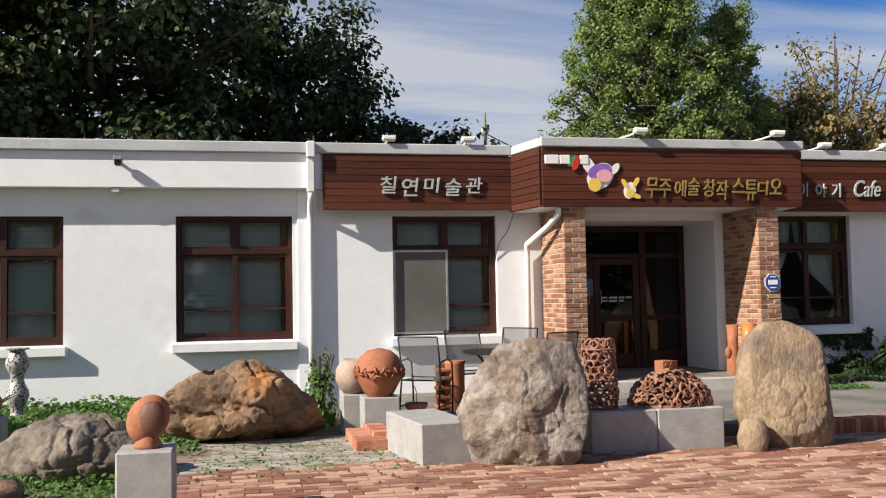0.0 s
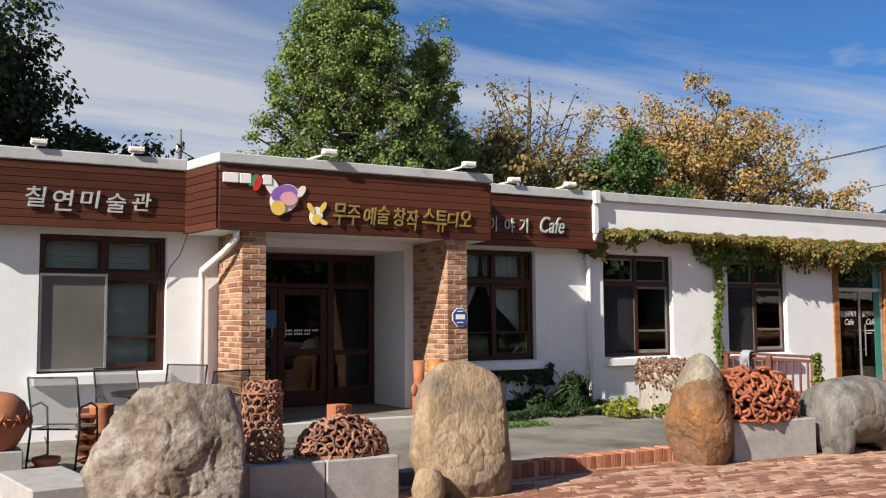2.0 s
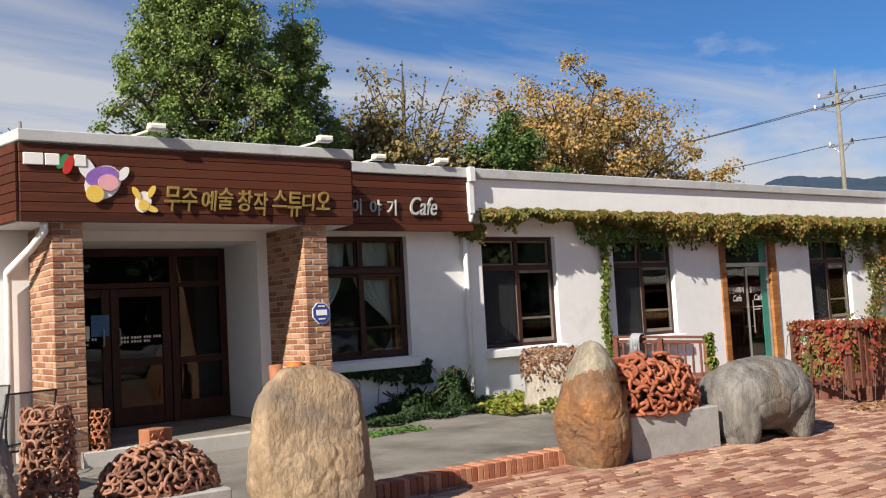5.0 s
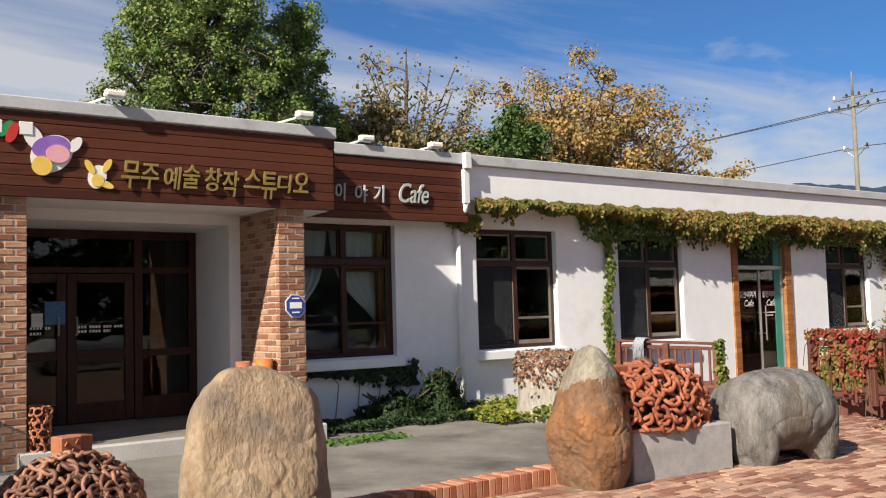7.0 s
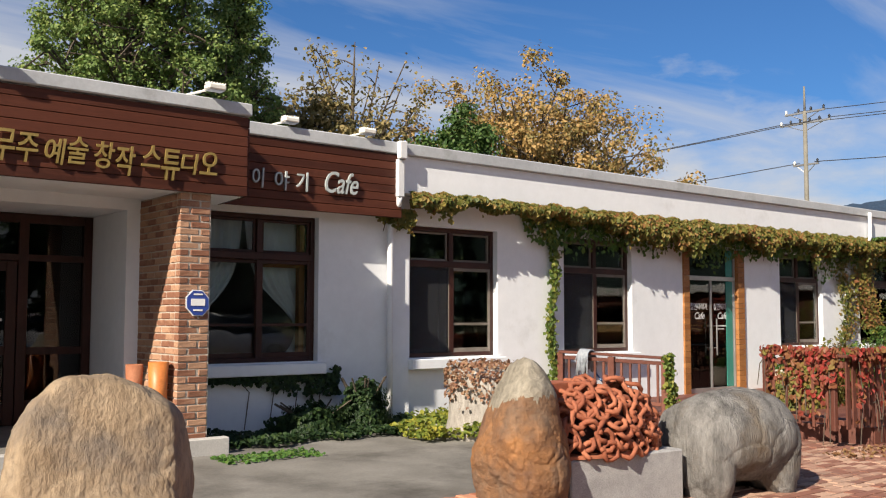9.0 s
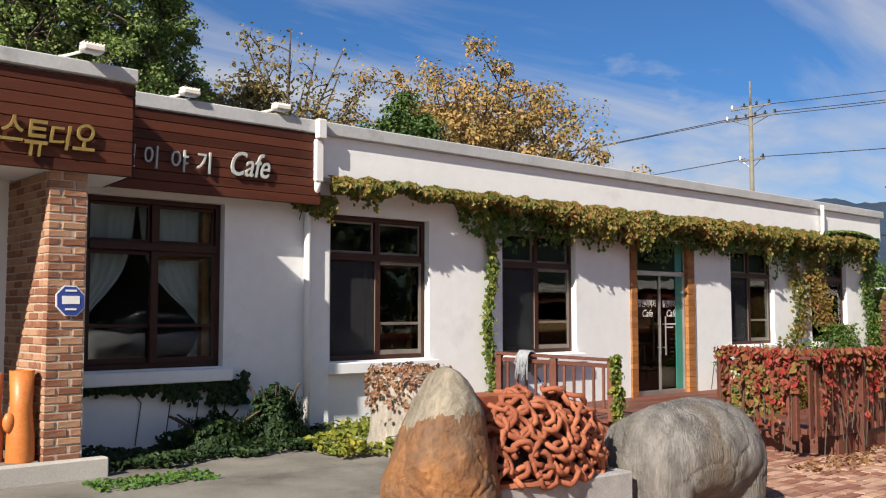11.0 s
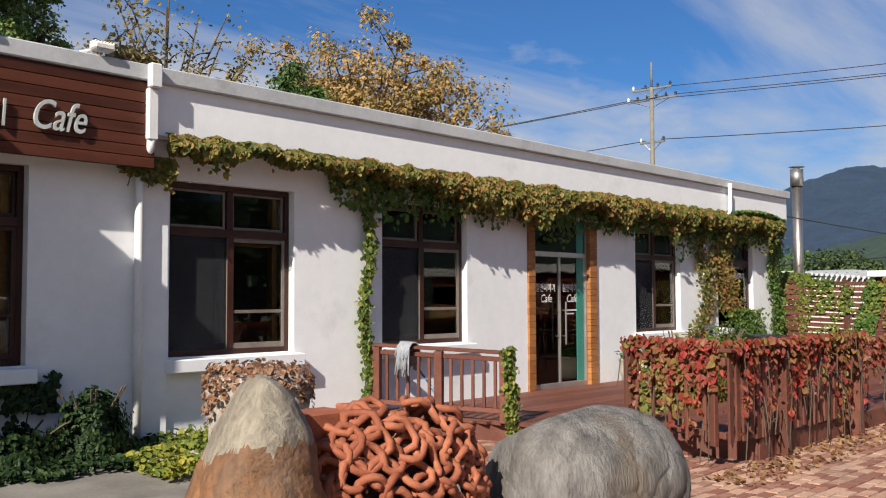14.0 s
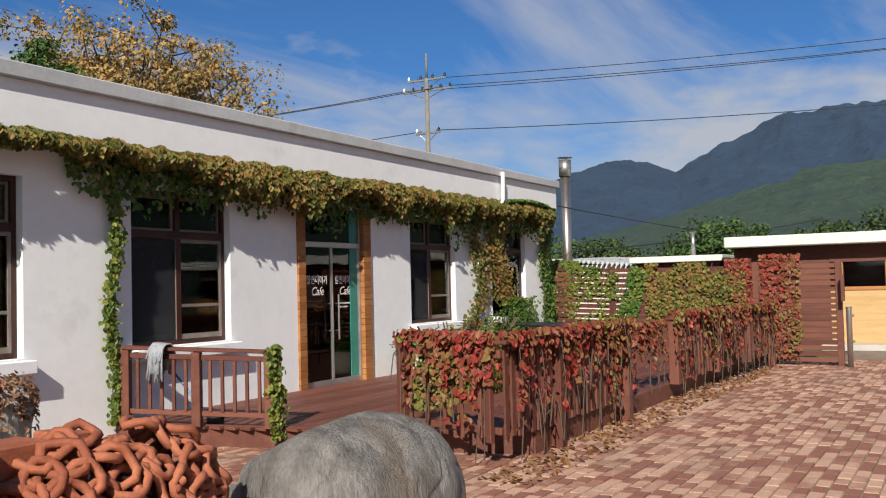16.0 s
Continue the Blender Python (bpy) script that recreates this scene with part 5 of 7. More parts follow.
part("body", bm, mat("pale_clay", (0.36, 0.26, 0.20), (0.48, 0.37, 0.30), 5, 0.8, 0.2, 40), pot2, smooth=True)
pot3 = thing("round_pot", "low brown pot on a granite pedestal", "pot", at=(-2.84, 10.75, 0.50))
bm = bmesh.new()
lathe(bm, [(0.12, 0.0), (0.20, 0.07), (0.215, 0.15), (0.17, 0.23), (0.14, 0.24), (0.004, 0.22)], (0, 0, 0), 28)
part("body", bm, M_TERRA, pot3, smooth=True)
fp = thing("flower_pot", "small pale terracotta flower pot with a wavy rim", "flower pot", at=(1.42, 12.05, PATIO))
bm = bmesh.new()
lathe(bm, [(0.075, 0.0), (0.085, 0.01), (0.11, 0.14), (0.125, 0.145), (0.128, 0.19), (0.112, 0.19), (0.10, 0.15), (0.004, 0.14)], (0, 0, 0), 24)
part("body", bm, M_TERRAR, fp, smooth=True)
bm = bmesh.new()
tube(bm, [(0, 0, 0.13), (0.01, 0.01, 0.3), (-0.02, 0, 0.38)], 0.005, 5)
part("dry_stalk", bm, M_BARK, fp)

tall = thing("slotted_clay_column", "terracotta column with slots and a plain half", "sculpture", at=(1.98, 12.75, PATIO))
bm = bmesh.new()
lathe(bm, [(0.125, 0.0), (0.13, 0.01), (0.115, 0.3), (0.12, 0.56), (0.13, 0.60), (0.11, 0.60), (0.004, 0.58)], (0.05, 0, 0), 28)
part("column", bm, M_TERRA, tall, smooth=True)
for k in range(5):
    part("ledge", boxed(-0.19, -0.03, -0.10, 0.10, 0.03 + k * 0.11, 0.07 + k * 0.11, 0.008), M_TERRA, tall)
part("back_plate", boxed(-0.17, -0.03, 0.05, 0.095, 0.0, 0.56, 0.006), M_TERRAD, tall, "dark clay back plate")


def links_on(name, label, surf, rows, maj, mn, material, parent, seed, arc=2 * math.pi):
    """Many clay loops laid over a surface given as surf(u, v) -> point, normal."""
    rng = random.Random(seed)
    for j, (v, count) in enumerate(rows):
        for i in range(count):
            u = (i + 0.5 * (j % 2) + rng.uniform(-0.12, 0.12)) / count
            p, nn = surf(u, v + rng.uniform(-0.01, 0.01))
            t = nn.orthogonal().normalized()
            ang = rng.uniform(0, 6.28)
            a = (t * math.cos(ang) + nn.cross(t) * math.sin(ang)).normalized()
            b = (nn.cross(a) + nn * rng.uniform(-0.5, 0.5)).normalized()
            el = rng.uniform(0.85, 1.3)
            span = arc if rng.random() < 0.6 else 4.2
            n = 10
            pts = [p + a * maj * el * math.cos(span * k / n) + b * maj * math.sin(span * k / n) + nn * mn * math.sin(3 * span * k / n + ang) * 0.7 for k in range(n if span > 6 else n + 1)]
            bm = bmesh.new()
            tube(bm, pts, mn, 6, closed=span > 6)
            part(name, bm, material, parent, label, smooth=True)


cyl = thing("lattice_column", "brown clay openwork column of looped coils", "sculpture", at=(2.92, 10.34, 0.395))
surf = lambda u, v: (Vector(((0.165 - 0.02 * v) * math.cos(6.2832 * u), (0.165 - 0.02 * v) * math.sin(6.2832 * u), 0.06 + v * 0.58)), Vector((math.cos(6.2832 * u), math.sin(6.2832 * u), 0.05)).normalized())
links_on("coil", "", surf, [(k / 9.0, 13) for k in range(10)], 0.042, 0.0115, M_TERRAD, cyl, 5)
bm = bmesh.new()
for z in (0.012, 0.585):
    tube(bm, [(0.165 * math.cos(a), 0.165 * math.sin(a), z) for a in np.linspace(0, 6.2832, 25)[:-1]], 0.012, 6, closed=True)
part("rim", bm, M_TERRAD, cyl, smooth=True)


lat = thing("lattice_column", "small pale-brown clay openwork piece beside the porch pier", "sculpture", at=(4.22, 13.72, 0.29))
surf = lambda u, v: (Vector((0.085 * math.cos(6.2832 * u), 0.085 * math.sin(6.2832 * u), 0.04 + v * 0.34)), Vector((math.cos(6.2832 * u), math.sin(6.2832 * u), 0.05)).normalized())
links_on("coil", "", surf, [(k / 5.0, 8) for k in range(6)], 0.036, 0.011, M_TERRA, lat, 15)


def mound(t, hx, hy, hz, rows, maj, mn, material, seed, power=1.25):
    def surf(u, v):
        a = 6.2832 * u
        f = v * 1.45
        p = Vector((hx * math.cos(f) ** power * math.cos(a), hy * math.cos(f) ** power * math.sin(a), 0.03 + hz * math.sin(f) * (1 + 0.10 * math.sin(2 * a + 1))))
        nn = Vector((p.x / hx ** 2, p.y / hy ** 2, p.z / hz ** 2)).normalized()
        return p, nn
    links_on("coil", "", surf, rows, maj, mn, material, t, seed)
    bm = bmesh.new()
    lathe(bm, [(1.0, 0.0), (1.0, 0.025), (0.9, 0.03), (0.004, 0.03)], (0, 0, 0), 28)
    for v in bm.verts:
        v.co.x *= hx * 1.04; v.co.y *= hy * 1.04
    part("base_plate", bm, material, t)
    # A solid dark core, added to give the gaps between coils their shade.
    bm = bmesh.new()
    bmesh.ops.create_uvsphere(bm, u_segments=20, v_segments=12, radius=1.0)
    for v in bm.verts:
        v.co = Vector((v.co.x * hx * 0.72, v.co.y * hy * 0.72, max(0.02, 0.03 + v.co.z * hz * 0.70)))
    part("shade_core", bm, M_FRAMEW, t, "dark solid core standing for the shade inside", smooth=True)


md = thing("clay_coil_mound", "low mound of dark looped clay coils, clay box on top", "sculpture", at=(3.66, 10.33, 0.395))
mound(md, 0.42, 0.21, 0.30, [(0.02, 26), (0.14, 26), (0.27, 24), (0.40, 21), (0.54, 17), (0.68, 12), (0.84, 7), (0.97, 3)], 0.048, 0.0135, M_TERRAD, 8)
cb = part("clay_box", boxed(-0.03, 0.10, 0.06, 0.20, 0.22, 0.44, 0.006, pose(0, 0, 0, 0, 0, 12)), M_TERRA, md, "plain clay box with studs")
part("clay_flap", boxed(0.11, 0.22, 0.07, 0.19, 0.22, 0.45, 0.006, pose(0, 0, 0, 0, 5, 30)), M_TERRA, md)
for k, (sx, sz) in enumerate(((0.0, 0.40), (0.04, 0.36), (0.07, 0.41), (0.02, 0.32), (0.08, 0.33))):
    bm = bmesh.new()
    tube(bm, [pose(0, 0, 0, 0, 0, 12) @ Vector((sx - 0.006, 0.058, sz - 0.012)), pose(0, 0, 0, 0, 0, 12) @ Vector((sx + 0.006, 0.054, sz + 0.012))], 0.007, 5)
    part("stud", bm, M_TERRAR, cb)
md = thing("clay_coil_mound", "tall mound of thick orange clay coils, clay box behind", "sculpture", at=(8.87, 10.36, 0.43))
mound(md, 0.63, 0.25, 0.52, [(0.03, 21), (0.14, 21), (0.25, 20), (0.36, 17), (0.47, 16), (0.58, 13), (0.70, 10), (0.82, 7), (0.95, 4)], 0.072, 0.021, M_TERRAR, 12, 0.85)
cb = part("clay_box", boxed(-0.56, -0.27, 0.02, 0.22, 0.05, 0.575, 0.008), M_TERRAR, md, "plain orange clay box")
part("clay_flap", boxed(-0.265, -0.13, 0.0, 0.18, 0.1, 0.58, 0.008, pose(0, 0, 0, 0, 3, 0)), M_TERRAR, md)

cy = thing("clay_cylinders", "two tall orange clay cylinders leaning in the porch", "sculpture", at=(6.32, 13.62, 0.18))
for (dx, dy, h, r, m_) in ((-0.09, 0.10, 0.80, 0.085, M_TERRA), (0.10, 0.0, 0.82, 0.10, M_TERRAOR)):
    bm = bmesh.new()
    lathe(bm, [(r * 0.95, 0.0), (r * 1.1, 0.04), (r * 1.05, 0.30), (r * 0.82, 0.52), (r * 0.95, h), (r * 0.80, h), (r * 0.78, h - 0.12), (0.004, h - 0.13)], (dx, dy, 0.0), 24)
    cyo = part("cylinder", bm, m_, cy, smooth=True)
    bm = bmesh.new()
    bmesh.ops.create_uvsphere(bm, u_segments=12, v_segments=8, radius=1.0)
    for v in bm.verts:
        v.co = Vector((v.co.x * 0.05 + dx - r, v.co.y * 0.04 + dy - 0.03, v.co.z * 0.08 + 0.42))
    part("knob", bm, m_, cyo, smooth=True)
spotted = thing("spotted_column", "white bulging ceramic column dotted with black holes", "sculpture", at=(-2.98, 13.2, 0.0))
bm = bmesh.new()
prof = [(0.10 + 0.03 * math.sin(z * 17), z) for z in np.linspace(0, 0.98, 30)] + [(0.12, 0.985), (0.14, 1.0), (0.11, 1.0), (0.004, 0.99)]
lathe(bm, prof, (0, 0, 0), 24)
m_spot = bpy.data.materials.new("spotted_glaze")
m_spot.use_nodes = True
nn_, ll_ = m_spot.node_tree.nodes, m_spot.node_tree.links
vo, rr_, tcs = nn_.new("ShaderNodeTexVoronoi"), nn_.new("ShaderNodeValToRGB"), nn_.new("ShaderNodeTexCoord")
vo.inputs["Scale"].default_value = 30
rr_.color_ramp.elements[0].position, rr_.color_ramp.elements[1].position = 0.34, 0.42
rr_.color_ramp.elements[0].color, rr_.color_ramp.elements[1].color = (0.02, 0.02, 0.02, 1), (0.36, 0.35, 0.33, 1)
ll_.new(tcs.outputs["Object"], vo.inputs[0]); ll_.new(vo.outputs[0], rr_.inputs[0]); ll_.new(rr_.outputs[0], nn_["Principled BSDF"].inputs["Base Color"])
part("column", bm, m_spot, spotted, smooth=True)

# ---- patio chairs and table ----
def chair(x, y, rot):
    t = thing("patio_chair", "dark metal patio chair with a grey mesh seat and back", "chair", "patio chairs", at=(x, y, PATIO))
    t.rotation_euler = (0, 0, radians(rot))
    for s in (-1, 1):
        bm = bmesh.new()
        tube(bm, [(s * 0.24, -0.22, 0.0), (s * 0.25, -0.23, 0.35), (s * 0.25, -0.20, 0.60), (s * 0.25, -0.05, 0.655), (s * 0.25, 0.15, 0.64), (s * 0.235, 0.21, 0.62)], 0.011, 7)
        part("arm", bm, M_METAL, t, smooth=True)
        bm = bmesh.new()
        tube(bm, [(s * 0.235, 0.30, 0.0), (s * 0.235, 0.20, 0.42), (s * 0.235, 0.21, 0.62), (s * 0.235, 0.30, 0.93)], 0.011, 7)
        part("rear_leg", bm, M_METAL, t, smooth=True)
    bm = bmesh.new()
    for p, q in (((-0.235, 0.30, 0.93), (0.235, 0.30, 0.93)), ((-0.235, 0.20, 0.42), (0.235, 0.20, 0.42)), ((-0.25, -0.23, 0.42), (0.25, -0.23, 0.42)), ((-0.24, -0.2, 0.12), (-0.235, 0.27, 0.12)), ((0.24, -0.2, 0.12), (0.235, 0.27, 0.12)), ((-0.24, -0.22, 0.40), (-0.235, 0.2, 0.42)), ((0.24, -0.22, 0.40), (0.235, 0.2, 0.42))):
        bm = tube(bmesh.new(), [p, q], 0.010, 6)
        part("frame_bar", bm, M_METAL, t)
    part("seat", boxed(-0.225, 0.225, -0.22, 0.19, 0.415, 0.422), M_MESHSEAT, t)
    bm = bmesh.new()
    v = [bm.verts.new(p) for p in ((-0.225, 0.202, 0.46), (0.225, 0.202, 0.46), (0.225, 0.295, 0.92), (-0.225, 0.295, 0.92), (-0.225, 0.207, 0.46), (0.225, 0.207, 0.46), (0.225, 0.30, 0.92), (-0.225, 0.30, 0.92))]
    for q in ((0, 1, 2, 3), (7, 6, 5, 4), (0, 4, 5, 1), (1, 5, 6, 2), (2, 6, 7, 3), (3, 7, 4, 0)):
        bm.faces.new([v[i] for i in q])
    part("backrest", bm, M_MESHSEAT, t)
    return t


chair(1.62, 12.45, 150)
chair(2.32, 13.1, 8)
chair(3.18, 12.65, -160)
chair(2.95, 13.35, -35)
tb = thing("patio_table", "small round dark metal patio table with curved legs", "table", at=(2.48, 12.5, PATIO))
bm = bmesh.new()
lathe(bm, [(0.40, 0.70), (0.41, 0.71), (0.41, 0.725), (0.40, 0.73)], (0, 0, 0), 32)
part("tabletop", bm, M_METAL, tb)
for k in range(4):
    a = 0.6 + k * math.pi / 2
    bm = bmesh.new()
    tube(bm, [(r * math.cos(a), r * math.sin(a), z) for r, z in ((0.36, 0.0), (0.30, 0.12), (0.16, 0.3), (0.14, 0.45), (0.22, 0.6), (0.33, 0.70))], 0.012, 7)
    part("leg", bm, M_METAL, tb, smooth=True)

# ---- cafe deck, railing and fences ----
DECK = 0.20
deck = thing("deck", "reddish-brown boarded timber deck before the cafe", "deck", kind="structure")
edge_l = lambda y: 12.52 + (WALL - y) * 0.44
y = 10.82
rk = random.Random(12)
while y < WALL - 0.05:
    part("deck_board", boxed(edge_l(y), 23.4, y + 0.002, y + 0.138, DECK - 0.03, DECK + rk.uniform(-0.001, 0.001), 0.003), M_DECK, deck)
    y += 0.142
bm = bmesh.new()
q = [bm.verts.new(p) for p in ((edge_l(14.48) - 0.03, 14.48, -0.03), (edge_l(10.8) - 0.03, 10.78, -0.03), (edge_l(10.8) - 0.03, 10.78, DECK + 0.006), (edge_l(14.48) - 0.03, 14.48, DECK + 0.006), (edge_l(14.48) + 0.0, 14.48, -0.03), (edge_l(10.8) + 0.0, 10.815, -0.03), (edge_l(10.8) + 0.0, 10.815, DECK + 0.006), (edge_l(14.48) + 0.0, 14.48, DECK + 0.006))]
for f in ((0, 1, 2, 3), (7, 6, 5, 4), (0, 3, 7, 4), (1, 5, 6, 2), (3, 2, 6, 7), (4, 5, 1, 0)):
    bm.faces.new([q[i] for i in f])
part("skirt_board", bm, M_DECK, deck)
part("skirt_board", boxed(edge_l(10.8), 23.4, 10.775, 10.812, -0.03, DECK + 0.006, 0.004), M_DECK, deck)


def railing(name, label, a, b, z0, ztop, pitch, posts, low=0.12):
    t = thing(name, label, "fence")
    a, b = Vector((*a, 0)), Vector((*b, 0))
    d = b - a
    L = d.length
    d.normalize()
    n = Vector((-d.y, d.x, 0))
    m = Matrix(((d.x, n.x, 0, a.x), (d.y, n.y, 0, a.y), (0, 0, 1, 0), (0, 0, 0, 1)))
    for k in range(posts + 1):
        u = L * k / posts
        part("post", boxed(u - 0.045, u + 0.045, -0.045, 0.045, z0, ztop + 0.03, 0.006, m), M_DECK, t)
    part("top_rail", boxed(-0.02, L + 0.02, -0.055, 0.055, ztop + 0.031, ztop + 0.066, 0.006, m), M_DECK, t)
    part("upper_rail", boxed(0.046, L - 0.046, -0.018, 0.018, ztop - 0.05, ztop + 0.0, 0.004, m), M_DECK, t)
    part("lower_rail", boxed(0.046, L - 0.046, -0.018, 0.018, z0 + low, z0 + low + 0.05, 0.004, m), M_DECK, t)
    k, u = 0, pitch
    while u < L - 0.05:
        near = min(abs(u - L * q / posts) for q in range(posts + 1))
        if near > 0.06:
            part("baluster", boxed(u - 0.016, u + 0.016, -0.016, 0.016, z0 + low + 0.051, ztop - 0.051, 0.003, m), M_DECK, t)
        u += pitch
    return t


railing("deck_railing", "open reddish-brown timber railing at the deck side", (edge_l(14.40), 14.40), (edge_l(13.05), 13.05), DECK, 0.90, 0.125, 2, 0.10)
def picket_fence(label, a, b, z0, ztop, posts, pitch, wide):
    """Boards between two rails; posts are given by their distance along it."""
    t = thing("deck_fence", label, "fence")
    a, b = Vector((*a, 0)), Vector((*b, 0))
    d = b - a
    L = d.length
    d.normalize()
    n = Vector((-d.y, d.x, 0))
    m = Matrix(((d.x, n.x, 0, a.x), (d.y, n.y, 0, a.y), (0, 0, 1, 0), (0, 0, 0, 1)))
    rk = random.Random(int(L * 100))
    for u, w, foot in posts:
        part("post", boxed(u - w / 2, u + w / 2, -w / 2 - 0.02, w / 2 - 0.02, foot, ztop + 0.03, 0.006, m), M_DECK, t)
    part("top_rail", boxed(-0.03, L + 0.03, -0.055, 0.05, ztop + 0.031, ztop + 0.066, 0.006, m), M_DECK, t)
    part("upper_rail", boxed(0.0, L, 0.018, 0.05, ztop - 0.09, ztop - 0.02, 0.004, m), M_DECK, t)
    part("lower_rail", boxed(0.0, L, 0.018, 0.05, z0 + 0.07, z0 + 0.13, 0.004, m), M_DECK, t)
    u = pitch * 0.6
    while u < L - 0.04:
        if min(abs(u - q[0]) - q[1] / 2 for q in posts) > wide / 2:
            part("picket", boxed(u - wide / 2, u + wide / 2, -0.004, 0.017, z0 + rk.uniform(0.01, 0.04), ztop + 0.03, 0.003, m), M_DECK, t)
        u += pitch
    return t


picket_fence("short vine-covered timber fence at the deck corner", (13.70, 11.90), (13.47, 10.83), DECK, 1.02, [(0.045, 0.09, DECK), (1.04, 0.06, DECK)], 0.20, 0.034)
picket_fence("vine-covered timber fence of upright boards along the deck front", (13.47, 10.765), (16.60, 10.72), DECK, 1.02, [(1.13, 0.11, -0.03), (3.06, 0.12, -0.03)], 0.135, 0.082)
picket_fence("vine-covered timber fence of upright boards by the tall fence", (18.50, 10.72), (23.9, 10.45), DECK, 1.02, [(0.06, 0.12, DECK), (1.9, 0.11, DECK), (3.7, 0.11, DECK), (5.3, 0.11, -0.03)], 0.14, 0.085)

far = thing("slatted_fence", "tall reddish-brown fence of horizontal slats with vines", "fence")
FX = 24.3
for k, y in enumerate((9.40, 10.75, 12.1, 13.45, 14.8)):
    part("post", boxed(FX - 0.05, FX + 0.05, y - 0.05, y + 0.05, -0.03, 1.86, 0.005), M_SLAT, far)
rk = random.Random(14)
for k in range(17):
    z = 0.06 + k * 0.105
    for a, b in ((9.45, 10.70), (10.80, 12.05), (12.15, 13.40), (13.50, 14.75)):
        part("slat", boxed(FX - 0.035, FX - 0.012, a - 0.04, b + 0.04, z + rk.uniform(-0.003, 0.003), z + 0.079, 0.003), M_SLAT, far)
far2 = thing("gate_post", "round galvanised steel gate post", "post", at=(24.1, 9.24, -0.03))
bm = bmesh.new()
tube(bm, [(0, 0, 0), (0, 0, 1.05), (0, 0, 1.06)], 0.045, 14)
part("pipe", bm, M_STEEL, far2, smooth=True)
part("cap", boxed(-0.05, 0.05, -0.05, 0.05, 1.061, 1.075, 0.004), M_STEEL, far2)
for z in (0.45, 0.9):
    part("lug", boxed(-0.02, 0.06, -0.075, -0.04, z, z + 0.04, 0.003), M_STEEL, far2)
tagged(link("gate_board", boxed(24.02, 24.12, 9.29, 9.345, 1.15, 1.62, 0.006), M_SLAT), "narrow dark board fixed at the gate", "board")

mop = thing("drying_mop", "grey cloth mop strands drying over the deck railing", "mop", at=(edge_l(14.05), 14.05, 0.985))
bm = bmesh.new()
rm = random.Random(2)
for k in range(46):
    u = rm.uniform(-0.09, 0.09)
    L1, L2 = rm.uniform(0.10, 0.30), rm.uniform(0.12, 0.36)
    tube(bm, [(0.085 + rm.uniform(0, 0.03), u * 0.9, -L1), (0.075, u, -0.02), (0.03, u, 0.02), (-0.04, u * 1.0, 0.018), (-0.085, u * 1.02, -0.03), (-0.09 - rm.uniform(0, 0.03), u * 1.1 + rm.uniform(-0.03, 0.03), -L2)], 0.010, 5)
part("mop_head", bm, M_MOP, mop, smooth=True)
stick = thing("broom", "blue broom handle leaning behind the railing", "broom")
bm = bmesh.new()
tube(bm, [(13.1, 13.75, DECK), (12.85, 14.30, 0.95)], 0.012, 8)
part("handle", bm, M_POSTER, stick)
part("broom_head", boxed(13.02, 13.2, 13.68, 13.76, DECK, DECK + 0.06, 0.005), M_METAL, stick)
urn = thing("plant_pot", "cream glazed plant pot with a low shrub beside the cafe door", "plant pot", at=(17.62, 14.15, DECK))
bm = bmesh.new()
lathe(bm, [(0.15, 0), (0.20, 0.06), (0.23, 0.2), (0.215, 0.34), (0.235, 0.36), (0.22, 0.37), (0.19, 0.33), (0.004, 0.32)], (0, 0, 0), 28)
part("pot", bm, mat("cream_glaze", (0.52, 0.47, 0.38), (0.62, 0.57, 0.47), 5, 0.4, 0.05, 40), urn, smooth=True)
rng = np.random.default_rng(5)
pp = rng.normal(0, 1, (160, 3)) * (0.11, 0.11, 0.05) + (0, 0, 0.42)
part_l = leaves("shrub", pp, np.tile((0, -0.4, 1.0), (160, 1)), 0.06, L_GROUND, urn, 0.2, 6)
ts = thing("garden_table", "small dark metal table with a glass top on the deck", "table", at=(19.6, 12.9, DECK))
bm = bmesh.new()
lathe(bm, [(0.45, 0.70), (0.46, 0.71), (0.46, 0.72), (0.45, 0.73)], (0, 0, 0), 28)
part("tabletop", bm, M_METAL, ts)
for k in range(4):
    a = 0.5 + k * math.pi / 2
    bm = bmesh.new()
    tube(bm, [(0.36 * math.cos(a), 0.36 * math.sin(a), 0), (0.30 * math.cos(a), 0.30 * math.sin(a), 0.7)], 0.014, 6)
    part("leg", bm, M_METAL, ts)

# ---- stump planter and low kerb by the wall ----
st = thing("stump_planter", "old pale tree stump crowned with reddish creeper", "tree stump", at=(10.08, 13.15, PATIO))
bm = bmesh.new()
prof = [(0.46, 0.0), (0.42, 0.2), (0.41, 0.48), (0.43, 0.66), (0.36, 0.77), (0.004, 0.81)]
lathe(bm, prof, (0, 0, 0), 30)
bmesh.ops.subdivide_edges(bm, edges=bm.edges, cuts=1)
for v in bm.verts:
    n = noise.noise((v.co.x * 6, v.co.y * 6, v.co.z * 1.5))
    v.co.x *= 1 + 0.12 * n; v.co.y *= 1 + 0.12 * n
part("stump", bm, mat("weathered_stump", (0.28, 0.25, 0.22), (0.52, 0.48, 0.43), 4, 0.95, 0.9, 20, stretch=(2, 2, 0.5), bdist=0.03), st, smooth=True)
rng = np.random.default_rng(8)
a = rng.uniform(0, 6.28, 1200)
zz = 0.81 - np.abs(rng.normal(0, 0.17, 1200))
rr = 0.43 * np.sqrt(rng.uniform(0, 1, 1200)) * (zz > 0.72) + (zz <= 0.72) * 0.45
pp = np.stack([rr * np.cos(a), rr * np.sin(a), zz + 0.05], 1)
